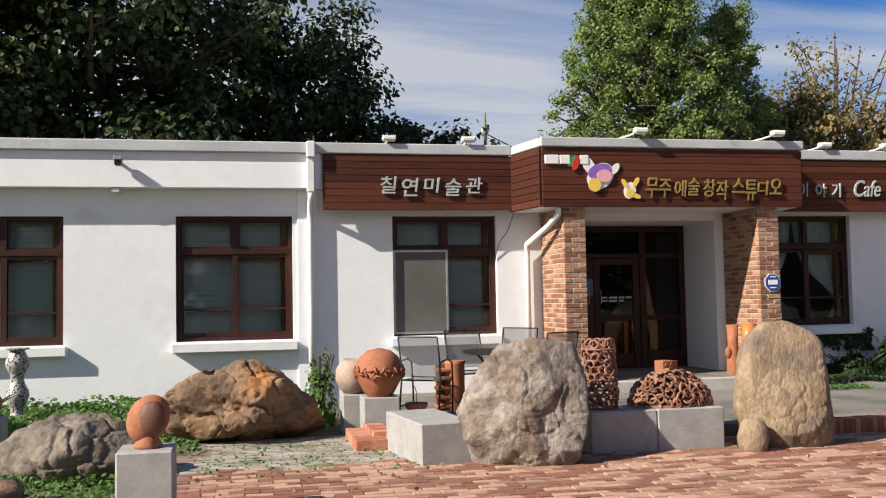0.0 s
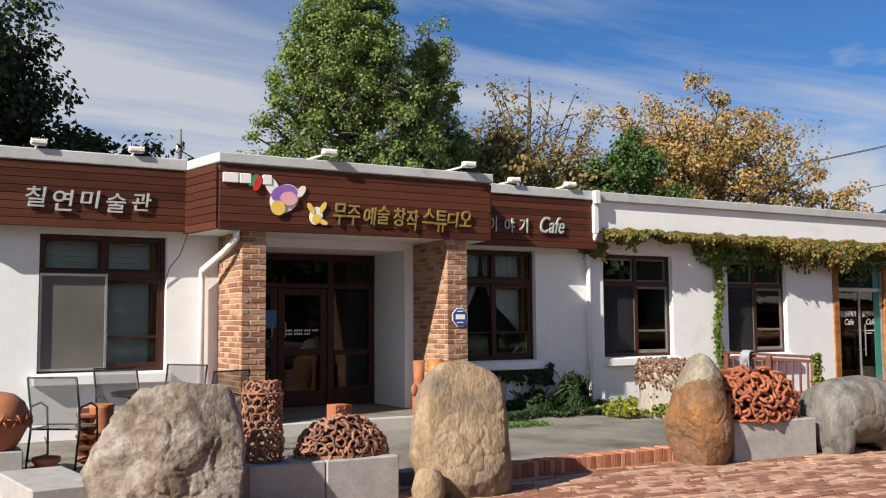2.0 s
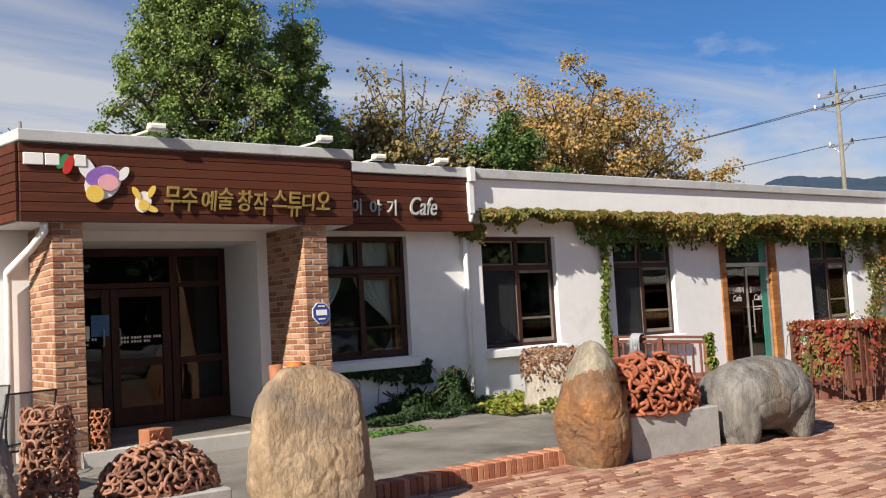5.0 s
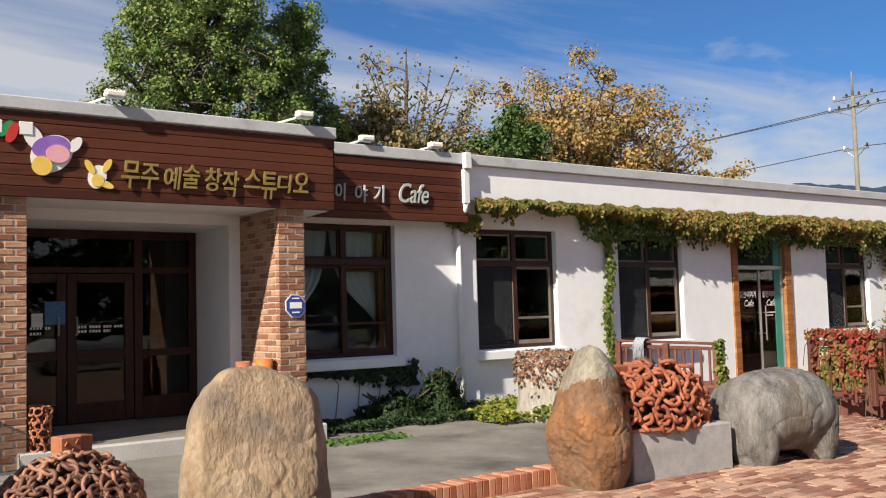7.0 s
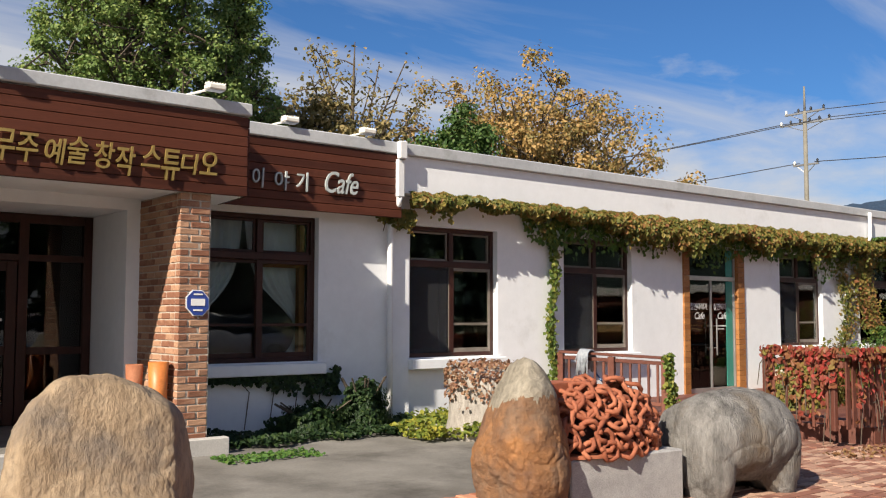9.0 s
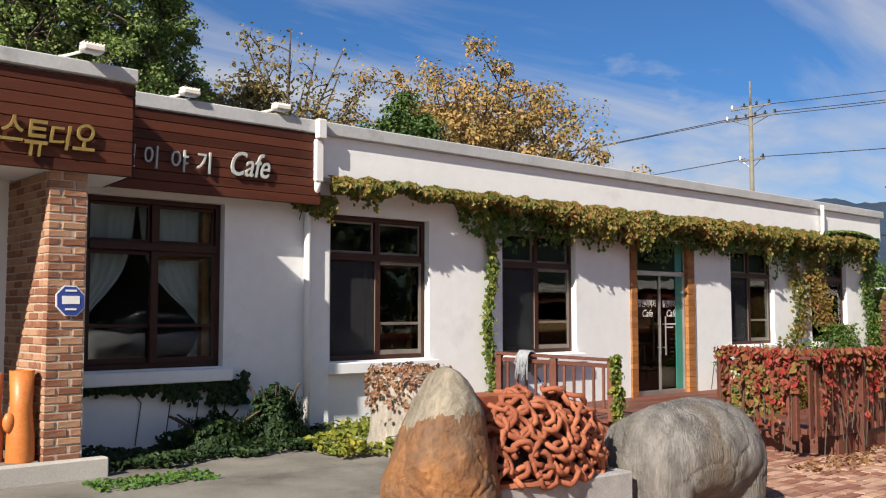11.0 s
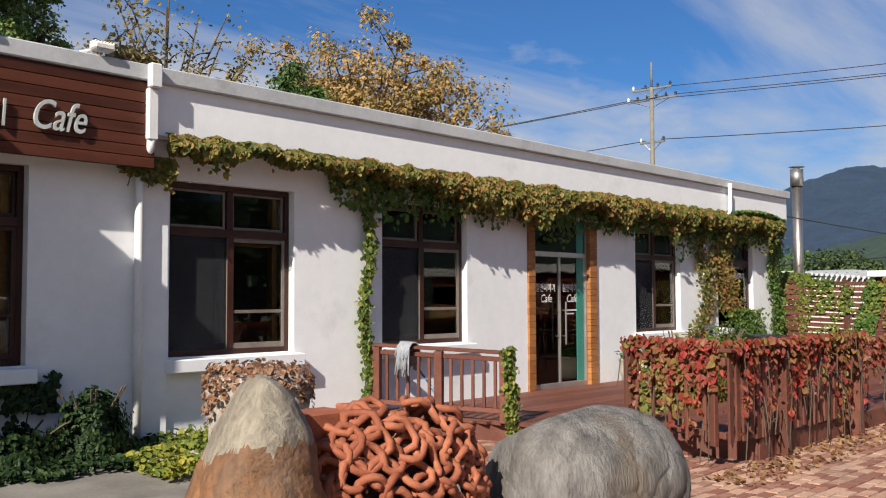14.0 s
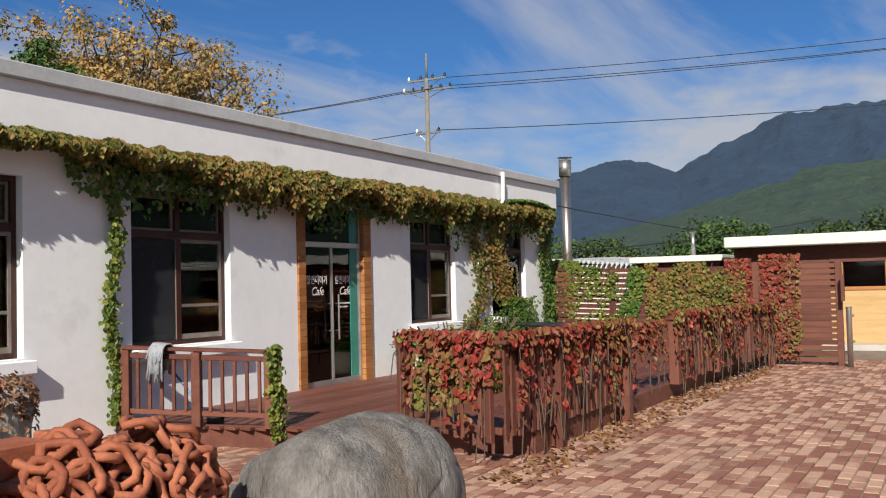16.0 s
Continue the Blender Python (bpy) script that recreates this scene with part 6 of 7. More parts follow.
leaves("creeper", pp, np.stack([np.cos(a), np.sin(a), np.ones(1200)], 1), 0.045, leaf_mat("dry_creeper", [(0, (0.16, 0.085, 0.05)), (0.5, (0.26, 0.12, 0.07)), (1, (0.34, 0.23, 0.14))]), st, 0.6, 9, label="dry reddish creeper")
block("concrete_kerb", "short pale concrete kerb at the planting bed", 9.3, 10.0, 13.55, 13.72, PATIO - 0.02, PATIO + 0.10, M_STEP, 0, "kerb")

# ---- vines and planting ----
def vine_thing(name, label, pts, nrm, size, material, seed, droop=0.7, stems=(), jitter=0.45, category="vine"):
    t = thing(name, label, category)
    ob = leaves("foliage", pts, nrm, size, material, t, droop, seed, jitter)
    ob["kind"] = "stuff"
    if stems:
        bm = bmesh.new()
        for s in stems:
            tube(bm, s, 0.006, 4)
        part("stemwork", bm, M_BARK, t)
    return t


rng = np.random.default_rng(21)
# the long hanging band under the frieze
n = 22000
x = rng.uniform(9.85, 23.2, n)
depth_low = np.interp(x, [9.7, 10.2, 12.2, 13.0, 13.6, 14.4, 14.9, 15.3, 16.0, 16.8, 17.4, 17.9, 18.6, 19.6, 20.3, 22.9], [0.14, 0.20, 0.20, 0.25, 0.34, 0.55, 0.36, 0.75, 0.28, 0.26, 0.55, 0.30, 0.32, 0.4, 0.42, 0.34])
depth_low *= 0.78 + 0.5 * np.array([noise.noise((q * 3.1, 0.3, 7.0)) for q in x])
top = 2.95 + 0.05 * np.array([noise.noise((q * 6.0, 1.3, 2.0)) for q in x])
f = rng.uniform(0, 1, n) ** 1.25
z = top - f * depth_low
z -= (rng.uniform(0, 1, n) < 0.10) * rng.uniform(0, 0.30, n) * np.array([max(0.0, noise.noise((q * 1.7, 4.0, 1.0))) for q in x]) * 2.2
yy = FRIEZE - 0.03 - 0.15 * np.sin(np.clip(f, 0, 1) * 2.6) * rng.uniform(0.2, 1, n) + 0.10 * f * (rng.uniform(0, 1, n) > 0.45)
pts = np.stack([x, yy, z], 1)
nrm = np.stack([np.full(n, -0.15), -0.9 + 0 * x, 0.55 - 0.6 * f], 1)
vine_thing("climbing_vine", "long hanging band of yellow-green creeper under the frieze", pts, nrm, rng.uniform(0.045, 0.085, n), L_VINE, 22, 0.9,
           [[(xx, FRIEZE - 0.02, 2.95), (xx + 1.2, FRIEZE - 0.05, 2.90), (xx + 2.6, FRIEZE - 0.03, 2.94)] for xx in np.arange(9.8, 20.5, 1.6)])
n = 4600
x = rng.uniform(11.9, 23.0, n); f = rng.uniform(0, 1, n)
low = 0.45 + 0.65 * np.array([max(0.0, noise.noise((q * 1.15, 2.0, 5.0)) + 0.15) for q in x])
pts = np.stack([x, FRIEZE + 0.06 + 0.13 * rng.uniform(0, 1, n), 2.86 - low * f * rng.uniform(0.4, 1, n)], 1)
vine_thing("climbing_vine", "dark green creeper strands hanging below the soffit", pts, np.tile((-0.1, -1, 0.1), (n, 1)), rng.uniform(0.045, 0.08, n), L_VINEG, 24, 1.0,
           [[(q, FRIEZE + 0.10, 2.90), (q + 0.05, FRIEZE + 0.12, 2.62), (q + 0.02, FRIEZE + 0.13, 2.40)] for q in np.arange(12.2, 22.9, 0.9)])
n = 900
x = rng.uniform(9.4, 9.95, n); f = rng.uniform(0, 1, n)
pts = np.stack([x, FRIEZE + 0.02 + 0.1 * rng.uniform(0, 1, n), 2.72 - 0.35 * f * rng.uniform(0, 1, n) * (x - 9.0)], 1)
vine_thing("climbing_vine", "sparse creeper tips behind the cafe sign board", pts, np.tile((0, -1, 0.1), (n, 1)), 0.055, L_VINE, 23, stems=[[(q, FRIEZE + 0.05, 2.80), (q + 0.03, FRIEZE + 0.07, 2.60), (q - 0.02, FRIEZE + 0.06, 2.45)] for q in (9.5, 9.7, 9.88)])


def wall_strip(name, label, x, z0, z1, halfw, n, material, seed, y=WALL - 0.05, wob=0.05):
    rg = np.random.default_rng(seed)
    z = rg.uniform(z0, z1, n)
    xx = x + wob * np.sin(z * 4 + seed) + rg.normal(0, halfw * 0.5, n)
    pts = np.stack([xx, y - rg.uniform(0, 0.07, n), z], 1)
    return vine_thing(name, label, pts, np.tile((-0.1, -1, 0.25), (n, 1)), rg.uniform(0.045, 0.08, n), material, seed, 0.8, [[(x, y, z0), (x + wob * 0.6, y, (z0 + z1) / 2), (x, y, z1)]])


wall_strip("climbing_vine", "narrow upright strip of green creeper on the wall", 12.43, 0.2, 2.75, 0.085, 1000, L_VINEY, 31)
wall_strip("railing_vine", "green creeper on the railing end post", edge_l(13.05) + 0.02, 0.1, 1.0, 0.095, 520, L_VINEY, 32, 13.02, 0.02)
wall_strip("climbing_vine", "loose creeper trailing beside the downpipe", 20.35, 0.7, 2.8, 0.30, 900, L_VINE, 33, WALL - 0.06, 0.12)
wall_strip("climbing_vine", "thick creeper clump hanging by the end window", 21.1, 1.2, 2.6, 0.40, 1500, L_VINE, 34, WALL - 0.10, 0.15)
wall_strip("climbing_vine", "creeper on the building corner", 23.35, 0.3, 2.75, 0.26, 1500, L_VINEG, 35, WALL - 0.05, 0.1)
wall_strip("climbing_vine", "creeper over the end window sill", 21.8, 0.6, 1.25, 0.75, 1300, L_VINEG, 36, WALL - 0.12, 0.1)
n = 1500
x = rng.uniform(21.0, 23.3, n); a = rng.uniform(0, 1, n)
pts = np.stack([x, FRIEZE - 0.10 + 0.2 * a, 2.95 - 0.28 * a * rng.uniform(0.2, 1, n) + 0.08 * np.sin((x - 21) * 1.4)], 1)
vine_thing("climbing_vine", "rounded creeper clump at the roof end", pts, np.tile((0, -0.8, 0.6), (n, 1)), 0.08, L_VINEG, 37, stems=[[(21.0, FRIEZE - 0.02, 2.90), (22.0, FRIEZE - 0.04, 2.95), (23.2, FRIEZE - 0.02, 2.88)]])


def fence_vine(label, a, b, n, seed, material, z0=0.18, z1=1.10, bias=1.6, side=0.08):
    rg = np.random.default_rng(seed)
    length = float(np.hypot(b[0] - a[0], b[1] - a[1]))
    n = int(n * 1.0)
    count = max(5, int(length * 7.5))
    at, reach, w = rg.uniform(0, 1, count), rg.uniform(0.15, 1.0, count) ** 0.8, rg.uniform(0.3, 1.0, count)
    which = rg.choice(count, n, p=w / w.sum())
    top_band = rg.uniform(0, 1, n) < 0.30
    u = np.where(top_band, rg.uniform(0, 1, n), at[which] + rg.normal(0, 0.045, n) / length)
    u = np.clip(u, 0, 1)
    f = np.where(top_band, np.abs(rg.normal(0, 0.07, n)), rg.uniform(0, 1, n) ** (bias * 0.75) * reach[which])
    z = z1 + 0.05 - f * (z1 - z0)
    d = np.array([b[0] - a[0], b[1] - a[1]])
    nn = np.array([d[1], -d[0]]) / np.linalg.norm(d)
    off = side * rg.uniform(0.3, 1.2, n) * np.where(rg.uniform(0, 1, n) < 0.75, 1, -1)
    pts = np.stack([a[0] + d[0] * u + nn[0] * off, a[1] + d[1] * u + nn[1] * off, z], 1)
    nr = np.tile((nn[0], nn[1], 0.35), (n, 1))
    stems = [[(a[0] + d[0] * q + nn[0] * 0.06, a[1] + d[1] * q + nn[1] * 0.06, 0.05), (a[0] + d[0] * (q + 0.02) + nn[0] * 0.07, a[1] + d[1] * (q + 0.02) + nn[1] * 0.07, 0.6), (a[0] + d[0] * q + nn[0] * 0.06, a[1] + d[1] * q + nn[1] * 0.06, 1.05)] for q in np.linspace(0.05, 0.92, max(3, int(np.linalg.norm(d) * 2.2)))]
    for _ in range(int(length * 7)):
        q, zt = rg.uniform(0, 1), rg.uniform(0.35, z1 + 0.06)
        p = np.array([a[0] + d[0] * q, a[1] + d[1] * q]) + nn * side * rg.uniform(0.7, 1.4)
        e = p + d / length * rg.normal(0, 0.10) + nn * rg.uniform(0, 0.05)
        stems.append([(p[0], p[1], zt), (p[0] * 0.5 + e[0] * 0.5, p[1] * 0.5 + e[1] * 0.5 , zt + rg.uniform(-0.15, 0.05)), (e[0], e[1], max(0.02, zt - rg.uniform(0.15, 0.5)))])
    return vine_thing("fence_vine", label, pts, nr, rg.uniform(0.045, 0.095, n), material, seed, 1.0, stems)


fence_vine("green and red creeper over the corner fence", (13.70, 11.92), (13.47, 10.83), 560, 41, L_VINER, 0.24)
fence_vine("scarlet creeper draped over the deck fence", (13.47, 10.74), (16.7, 10.70), 1450, 42, L_VINER, 0.05)
fence_vine("red and yellow creeper over the far deck fence", (18.45, 10.70), (23.95, 10.43), 1750, 43, L_VINER, 0.05)
fence_vine("trailing creeper in the fence gap", (16.6, 10.9), (18.5, 10.85), 620, 46, L_VINER, 0.25, 1.0, 1.1)


def slat_vine(label, y0, y1, z0, z1, n, material, seed, lean=0.0):
    """Creeper on the face of the tall slatted fence, in one ragged patch."""
    rg = np.random.default_rng(seed)
    y, z = rg.uniform(min(y0, y1), max(y0, y1), n), z1 - rg.uniform(0, 1, n) ** 1.2 * (z1 - z0)
    keep = np.array([noise.noise((a * 2.1, b * 2.4, seed)) + 0.30 - 0.25 * abs(2 * (a - min(y0, y1)) / abs(y1 - y0) - 1) > rg.uniform(-0.25, 0.25) for a, b in zip(y, z)])
    y, z = y[keep], z[keep]
    pts = np.stack([FX - 0.05 - rg.uniform(0, 0.07, len(y)), y + lean * (z - z0), z], 1)
    stems = [[(FX - 0.045, q, 0.05), (FX - 0.05, q + 0.06, (z0 + z1) / 2), (FX - 0.045, q - 0.04, z1)] for q in np.linspace(min(y0, y1) + 0.05, max(y0, y1) - 0.05, 4)]
    return vine_thing("fence_vine", label, pts, np.tile((-1, -0.15, 0.3), (len(y), 1)), rg.uniform(0.05, 0.09, len(y)), material, seed, 0.9, stems)


slat_vine("thick yellow-green creeper where the tall fence meets the building", 14.9, 14.1, 0.2, 1.95, 2000, L_VINEY, 44)
slat_vine("thin yellow-green creeper on the tall slatted fence", 14.2, 13.3, 0.5, 1.85, 620, L_VINEY, 45)
slat_vine("slanting green creeper strand on the tall slatted fence", 13.35, 12.95, 0.8, 1.85, 500, L_VINEG, 47, -0.3)
slat_vine("dense olive and yellow creeper over the tall slatted fence", 12.75, 10.9, 0.7, 1.9, 2900, L_VINE, 48)
slat_vine("reddish creeper on the tall slatted fence", 11.25, 10.8, 0.9, 1.95, 600, L_VINER, 49)
slat_vine("red and yellow creeper column on the tall slatted fence", 10.65, 10.0, 0.1, 2.0, 1000, L_VINER, 50)
# shrubs seen over the deck fence
def bush(name, label, c, r, n, size, material, seed, category="shrub", flat=1.0):
    rg = np.random.default_rng(seed)
    d = rg.normal(0, 1, (n, 3))
    d /= np.linalg.norm(d, axis=1, keepdims=True)
    d[:, 2] = np.abs(d[:, 2]) * flat
    bump = 0.75 + 0.35 * np.array([noise.noise((p[0] * 2.2 + seed, p[1] * 2.2, p[2] * 2.2)) for p in d])
    rad = (bump * rg.uniform(0.72, 1.0, n))[:, None]
    pts = np.array(c) + d * rad * np.array(r)
    t = thing(name, label, category)
    ob = leaves("foliage", pts, d, size, material, t, 0.4, seed, 0.6)
    ob["kind"] = "stuff"
    bm = bmesh.new()
    rr = random.Random(seed)
    for k in range(7):
        a = rr.uniform(0, 6.28)
        tube(bm, [(c[0], c[1], c[2]), (c[0] + 0.3 * r[0] * math.cos(a), c[1] + 0.3 * r[1] * math.sin(a), c[2] + 0.5 * r[2]), (c[0] + 0.6 * r[0] * math.cos(a), c[1] + 0.6 * r[1] * math.sin(a), c[2] + 0.8 * r[2])], 0.010, 5)
    part("stemwork", bm, M_BARK, t)
    return t


bush("shrub", "green and yellowing low hedge behind the deck fence", (15.9, 12.5, DECK), (1.7, 0.3, 1.15), 2600, 0.075, L_VINE, 51)
bush("shrub", "green and yellowing low hedge behind the deck fence", (19.8, 13.9, DECK), (1.3, 0.4, 0.95), 1800, 0.075, L_VINEG, 52)
bush("shrub", "dark rounded ivy bush against the wall", (9.12, 14.2, PATIO), (0.50, 0.27, 0.78), 2300, 0.055, L_IVY, 53)
bush("shrub", "low dark ivy against the wall", (8.45, 14.18, PATIO), (0.80, 0.30, 0.46), 2400, 0.055, L_IVY, 54)
bush("shrub", "thin leafy weeds beside the brown boulder", (0.42, 12.9, 0.0), (0.30, 0.3, 1.05), 420, 0.06, L_GROUND, 55)
n = 1300
knots = rng.uniform(0, 1, 26)
which = rng.integers(0, 26, n)
u = np.clip(knots[which] + rng.normal(0, 0.018, n), 0, 1)
hang = np.array([0.06, 0.10, 0.16, 0.34, 0.55])[np.minimum(4, (knots[which] * 5.2).astype(int))] * rng.uniform(0.3, 1.0, 26)[which]
line = rng.uniform(0, 1, n) < 0.30
x = 7.15 + 1.72 * np.where(line, rng.uniform(0, 1, n), u)
z = 0.765 - np.where(line, np.abs(rng.normal(0, 0.025, n)), rng.uniform(0, 1, n) * hang)
pts = np.stack([x + rng.normal(0, 0.02, n), WALL - 0.045 - rng.uniform(0, 0.05, n), z], 1)
vine_thing("climbing_ivy", "dark ivy strands hanging below the window sill", pts, np.tile((0, -1, 0.2), (n, 1)), rng.uniform(0.04, 0.07, n), L_IVY, 56,
           stems=[[(7.15 + q, WALL - 0.03, 0.76), (7.3 + q, WALL - 0.035, 0.60), (7.25 + q, WALL - 0.03, 0.2)] for q in (0.5, 0.8, 1.1, 1.4)])
tuft = np.stack([8.88 + rng.normal(0, 0.03, 90), WALL - 0.05 - rng.uniform(0, 0.05, 90), 0.86 - rng.uniform(0, 0.32, 90)], 1)
vine_thing("climbing_ivy", "small drooping ivy tuft at the sill end", tuft, np.tile((0, -1, 0.2), (90, 1)), 0.055, L_IVY, 57)


def ground_cover(label, x0, x1, y0, y1, n, h, size, material, seed, base=0.0, shape=None):
    rg = np.random.default_rng(seed)
    x, y = rg.uniform(x0, x1, n), rg.uniform(y0, y1, n)
    if shape:
        keep = np.array([shape(a, b) for a, b in zip(x, y)])
        x, y = x[keep], y[keep]
    hh = h * (0.6 + 0.6 * np.array([noise.noise((a * 1.6, b * 1.6, seed)) for a, b in zip(x, y)]))
    z = base + np.clip(hh, 0.02, None) * rg.uniform(0.3, 1.0, len(x))
    ob = leaves("ground_plants", np.stack([x, y, z], 1), np.tile((0, -0.3, 1.0), (len(x), 1)), size * rg.uniform(0.7, 1.3, len(x)), material, None, 0.3, seed, 0.5)
    return tagged(ob, label, "ground cover", kind="stuff")


ground_cover("dense green leafy ground cover against the left wall", -9.0, 0.45, 12.2, 14.4, 16000, 0.42, 0.065, L_GROUND, 61)
ground_cover("patch of grass and weeds before the low rock", -5.0, -0.95, 8.6, 12.3, 6500, 0.14, 0.05, L_GROUND, 62, shape=lambda a, b: a < -1.32 or b > 11.2)
ground_cover("low ivy along the wall right of the entrance", 7.0, 9.9, 13.55, 14.4, 3600, 0.16, 0.055, L_IVY, 63, PATIO, lambda a, b: b > 13.7 + 0.25 * noise.noise((a * 2, 0, 0)))
ground_cover("yellowing ivy around the stump", 9.2, 10.75, 12.55, 14.4, 4200, 0.26, 0.06, L_YELLOW, 64, PATIO, lambda a, b: b > 12.7 + 0.30 * noise.noise((a * 1.5, 0, 3)) + (0.35 if a < 9.6 else 0))
ground_cover("small green weed patch at the pier foot", 6.9, 7.9, 13.0, 13.4, 420, 0.07, 0.045, L_GROUND, 65, PATIO)
ground_cover("fallen dry leaves below the deck fence", 12.9, 23.8, 10.25, 10.76, 900, 0.02, 0.055, L_LITTER, 66, 0.004)
ground_cover("scattered dry leaves and moss on the paving", -1.0, 9.0, 8.8, 11.4, 260, 0.012, 0.04, L_LITTER, 67, 0.004)
ground_cover("weeds in the joints of the grey paving", -0.9, 1.1, 9.8, 11.6, 220, 0.05, 0.035, L_GROUND, 68, 0.0)
yucca = thing("yucca", "spiky green yucca clump in the bed", "plant", at=(-3.35, 12.1, 0.0))
rg = random.Random(77)
for k in range(34):
    a, e, L = rg.uniform(0, 6.28), rg.uniform(0.5, 1.45), rg.uniform(0.45, 0.75)
    d = Vector((math.cos(a) * math.cos(e), math.sin(a) * math.cos(e), math.sin(e)))
    s = d.cross(Vector((0, 0, 1))).normalized() * 0.018
    bm = bmesh.new()
    p0, p1, p2 = Vector((0, 0, 0.25)), Vector((0, 0, 0.25)) + d * L * 0.55, Vector((0, 0, 0.25)) + d * L + Vector((0, 0, -0.06))
    v = [bm.verts.new(q) for q in (p0 - s * 0.7, p0 + s * 0.7, p1 + s, p2, p1 - s)]
    bm.faces.new(v)
    part("blade", bm, L_GREEN, yucca)
bm = bmesh.new()
tube(bm, [(0, 0, -0.03), (0, 0, 0.28)], 0.05, 8)
part("stalk", bm, M_BARK, yucca)

# ---- trees ----
def tree(label, base, height, crown, n_limb, n_leaf, leaf, material, seed, style="round", trunk_r=0.22, crown_z0=0.25, clump=0.55, bare=0):
    """A tapered trunk with limbs and twigs, and many small leaves gathered in clumps round the twig ends."""
    t = thing("tree", label, "tree", at=base)
    height *= 1.045
    rr, rg = random.Random(seed), np.random.default_rng(seed)
    bm = bmesh.new()
    top = Vector((rr.uniform(-0.3, 0.3), rr.uniform(-0.3, 0.3), height * 0.93))
    trunk = [Vector((0, 0, -0.05)), Vector((0.08, 0.05, height * 0.25)), Vector((-0.05, 0.1, height * 0.55)), top]
    tube(bm, trunk, [trunk_r, trunk_r * 0.8, trunk_r * 0.5, trunk_r * 0.10], 9)
    ends = []
    rx, ry = crown
    for k in range(n_limb):
        f = (k + 0.5) / n_limb
        z0 = height * (crown_z0 * 0.8 + (0.88 - crown_z0 * 0.8) * f)
        a = k * 2.4 + rr.uniform(-0.4, 0.4)
        if style == "cone":
            reach = (1.0 - f) ** 0.75 * rr.uniform(0.75, 1.1)
            rise = 0.35 + 0.3 * f
        elif style == "spread":
            reach = rr.uniform(0.55, 1.05) * (0.75 + 0.4 * math.sin(math.pi * f))
            rise = 0.55
        else:
            reach = math.sqrt(max(0.06, 1 - (1.7 * f - 0.75) ** 2)) * rr.uniform(0.75, 1.08)
            rise = 0.25
        L = reach * (rx + ry) / 2
        p0 = Vector((0, 0, z0 * (0.62 if style == "spread" else 0.9)))
        e = Vector((math.cos(a) * reach * rx, math.sin(a) * reach * ry, z0 + rise * L * 0.5))
        e.z = min(e.z, height * rr.uniform(0.93, 1.02))
        if style == "spread":
            e.z = min(e.z, height * (1.02 - 0.26 * min(1.1, reach) ** 2))
        mid = p0.lerp(e, 0.5) + Vector((rr.uniform(-0.3, 0.3), rr.uniform(-0.3, 0.3), -0.08 * L))
        tube(bm, [p0, mid, e], [trunk_r * 0.38 * (1 - 0.5 * f), trunk_r * 0.2, 0.02], 6)
        for q in range(5):
            s = p0.lerp(e, rr.uniform(0.35, 0.95))
            tw = s + Vector((rr.gauss(0, 0.22) * rx * 0.7, rr.gauss(0, 0.22) * ry * 0.7, rr.gauss(0.12, 0.25) * rx * 0.45))
            if style == "cone":
                lim = max(0.15, 1.15 * rx * (1 - tw.z / height) + 0.2)
                far_out = math.hypot(tw.x, tw.y)
                if far_out > lim:
                    tw = Vector((tw.x * lim / far_out, tw.y * lim / far_out, tw.z))
                tw.z = min(tw.z, height)
            tube(bm, [s, s.lerp(tw, 0.5) + Vector((0, 0, 0.05)), tw], [0.03, 0.02, 0.008], 4)
            ends.append(tw)
        ends += [e, p0.lerp(e, 0.75)]
    part("trunk", bm, M_BARK, t)
    if style == "cone":
        ends += [top + Vector((rr.gauss(0, 0.15), rr.gauss(0, 0.15), -rr.uniform(0, height * 0.12))) for _ in range(8)]
    ends = np.array([list(e) for e in ends])
    w = rg.uniform(0.4, 1.6, len(ends)); w /= w.sum()
    idx = rg.choice(len(ends), n_leaf, p=w)
    sc = (clump * rg.uniform(0.5, 1.3, len(ends)))[idx][:, None]
    d = rg.normal(0, 1, (n_leaf, 3))
    d /= np.linalg.norm(d, axis=1, keepdims=True)
    off = d * (rg.uniform(0, 1, n_leaf) ** 0.45)[:, None] * sc * np.array([1, 1, 0.75])
    ob = leaves("crown", ends[idx] + off, d + np.array([0, 0, 0.5]), leaf * rg.uniform(0.7, 1.3, n_leaf), material, t, 0.4, seed, 0.5)
    ob["kind"] = "stuff"
    return t


tree("tall conical bright green ginkgo tree behind the building", (11.85, 29.0, 0), 13.2, (4.9, 3.9), 150, 105000, 0.085, L_GINKGO, 3, "cone", 0.28, 0.10, 0.40)
tree("short conical green ginkgo beside the tall one", (15.1, 29.6, 0), 11.7, (2.7, 2.1), 76, 36000, 0.085, L_GINKGO, 4, "cone", 0.18, 0.10, 0.36)
tree("large dark broad-leaved tree behind the building", (-3.6, 26.5, 0), 12.5, (5.6, 4.5), 46, 46000, 0.165, L_DARK, 5, "round", 0.40, 0.2, 1.05)
tree("large dark broad-leaved tree behind the building", (-9.5, 24.5, 0), 13.5, (6.0, 4.5), 46, 40000, 0.18, L_DARK, 6, "round", 0.40, 0.15, 1.15)
tree("large dark broad-leaved tree behind the building", (0.6, 30.0, 0), 10.2, (4.2, 3.6), 38, 30000, 0.15, L_DARK, 7, "round", 0.32, 0.2, 0.95)
tree("small dark tree at the edge of the wood", (4.9, 31.0, 0), 7.4, (1.9, 1.8), 18, 6000, 0.19, L_DARK, 8, "round", 0.2, 0.2, 0.7)
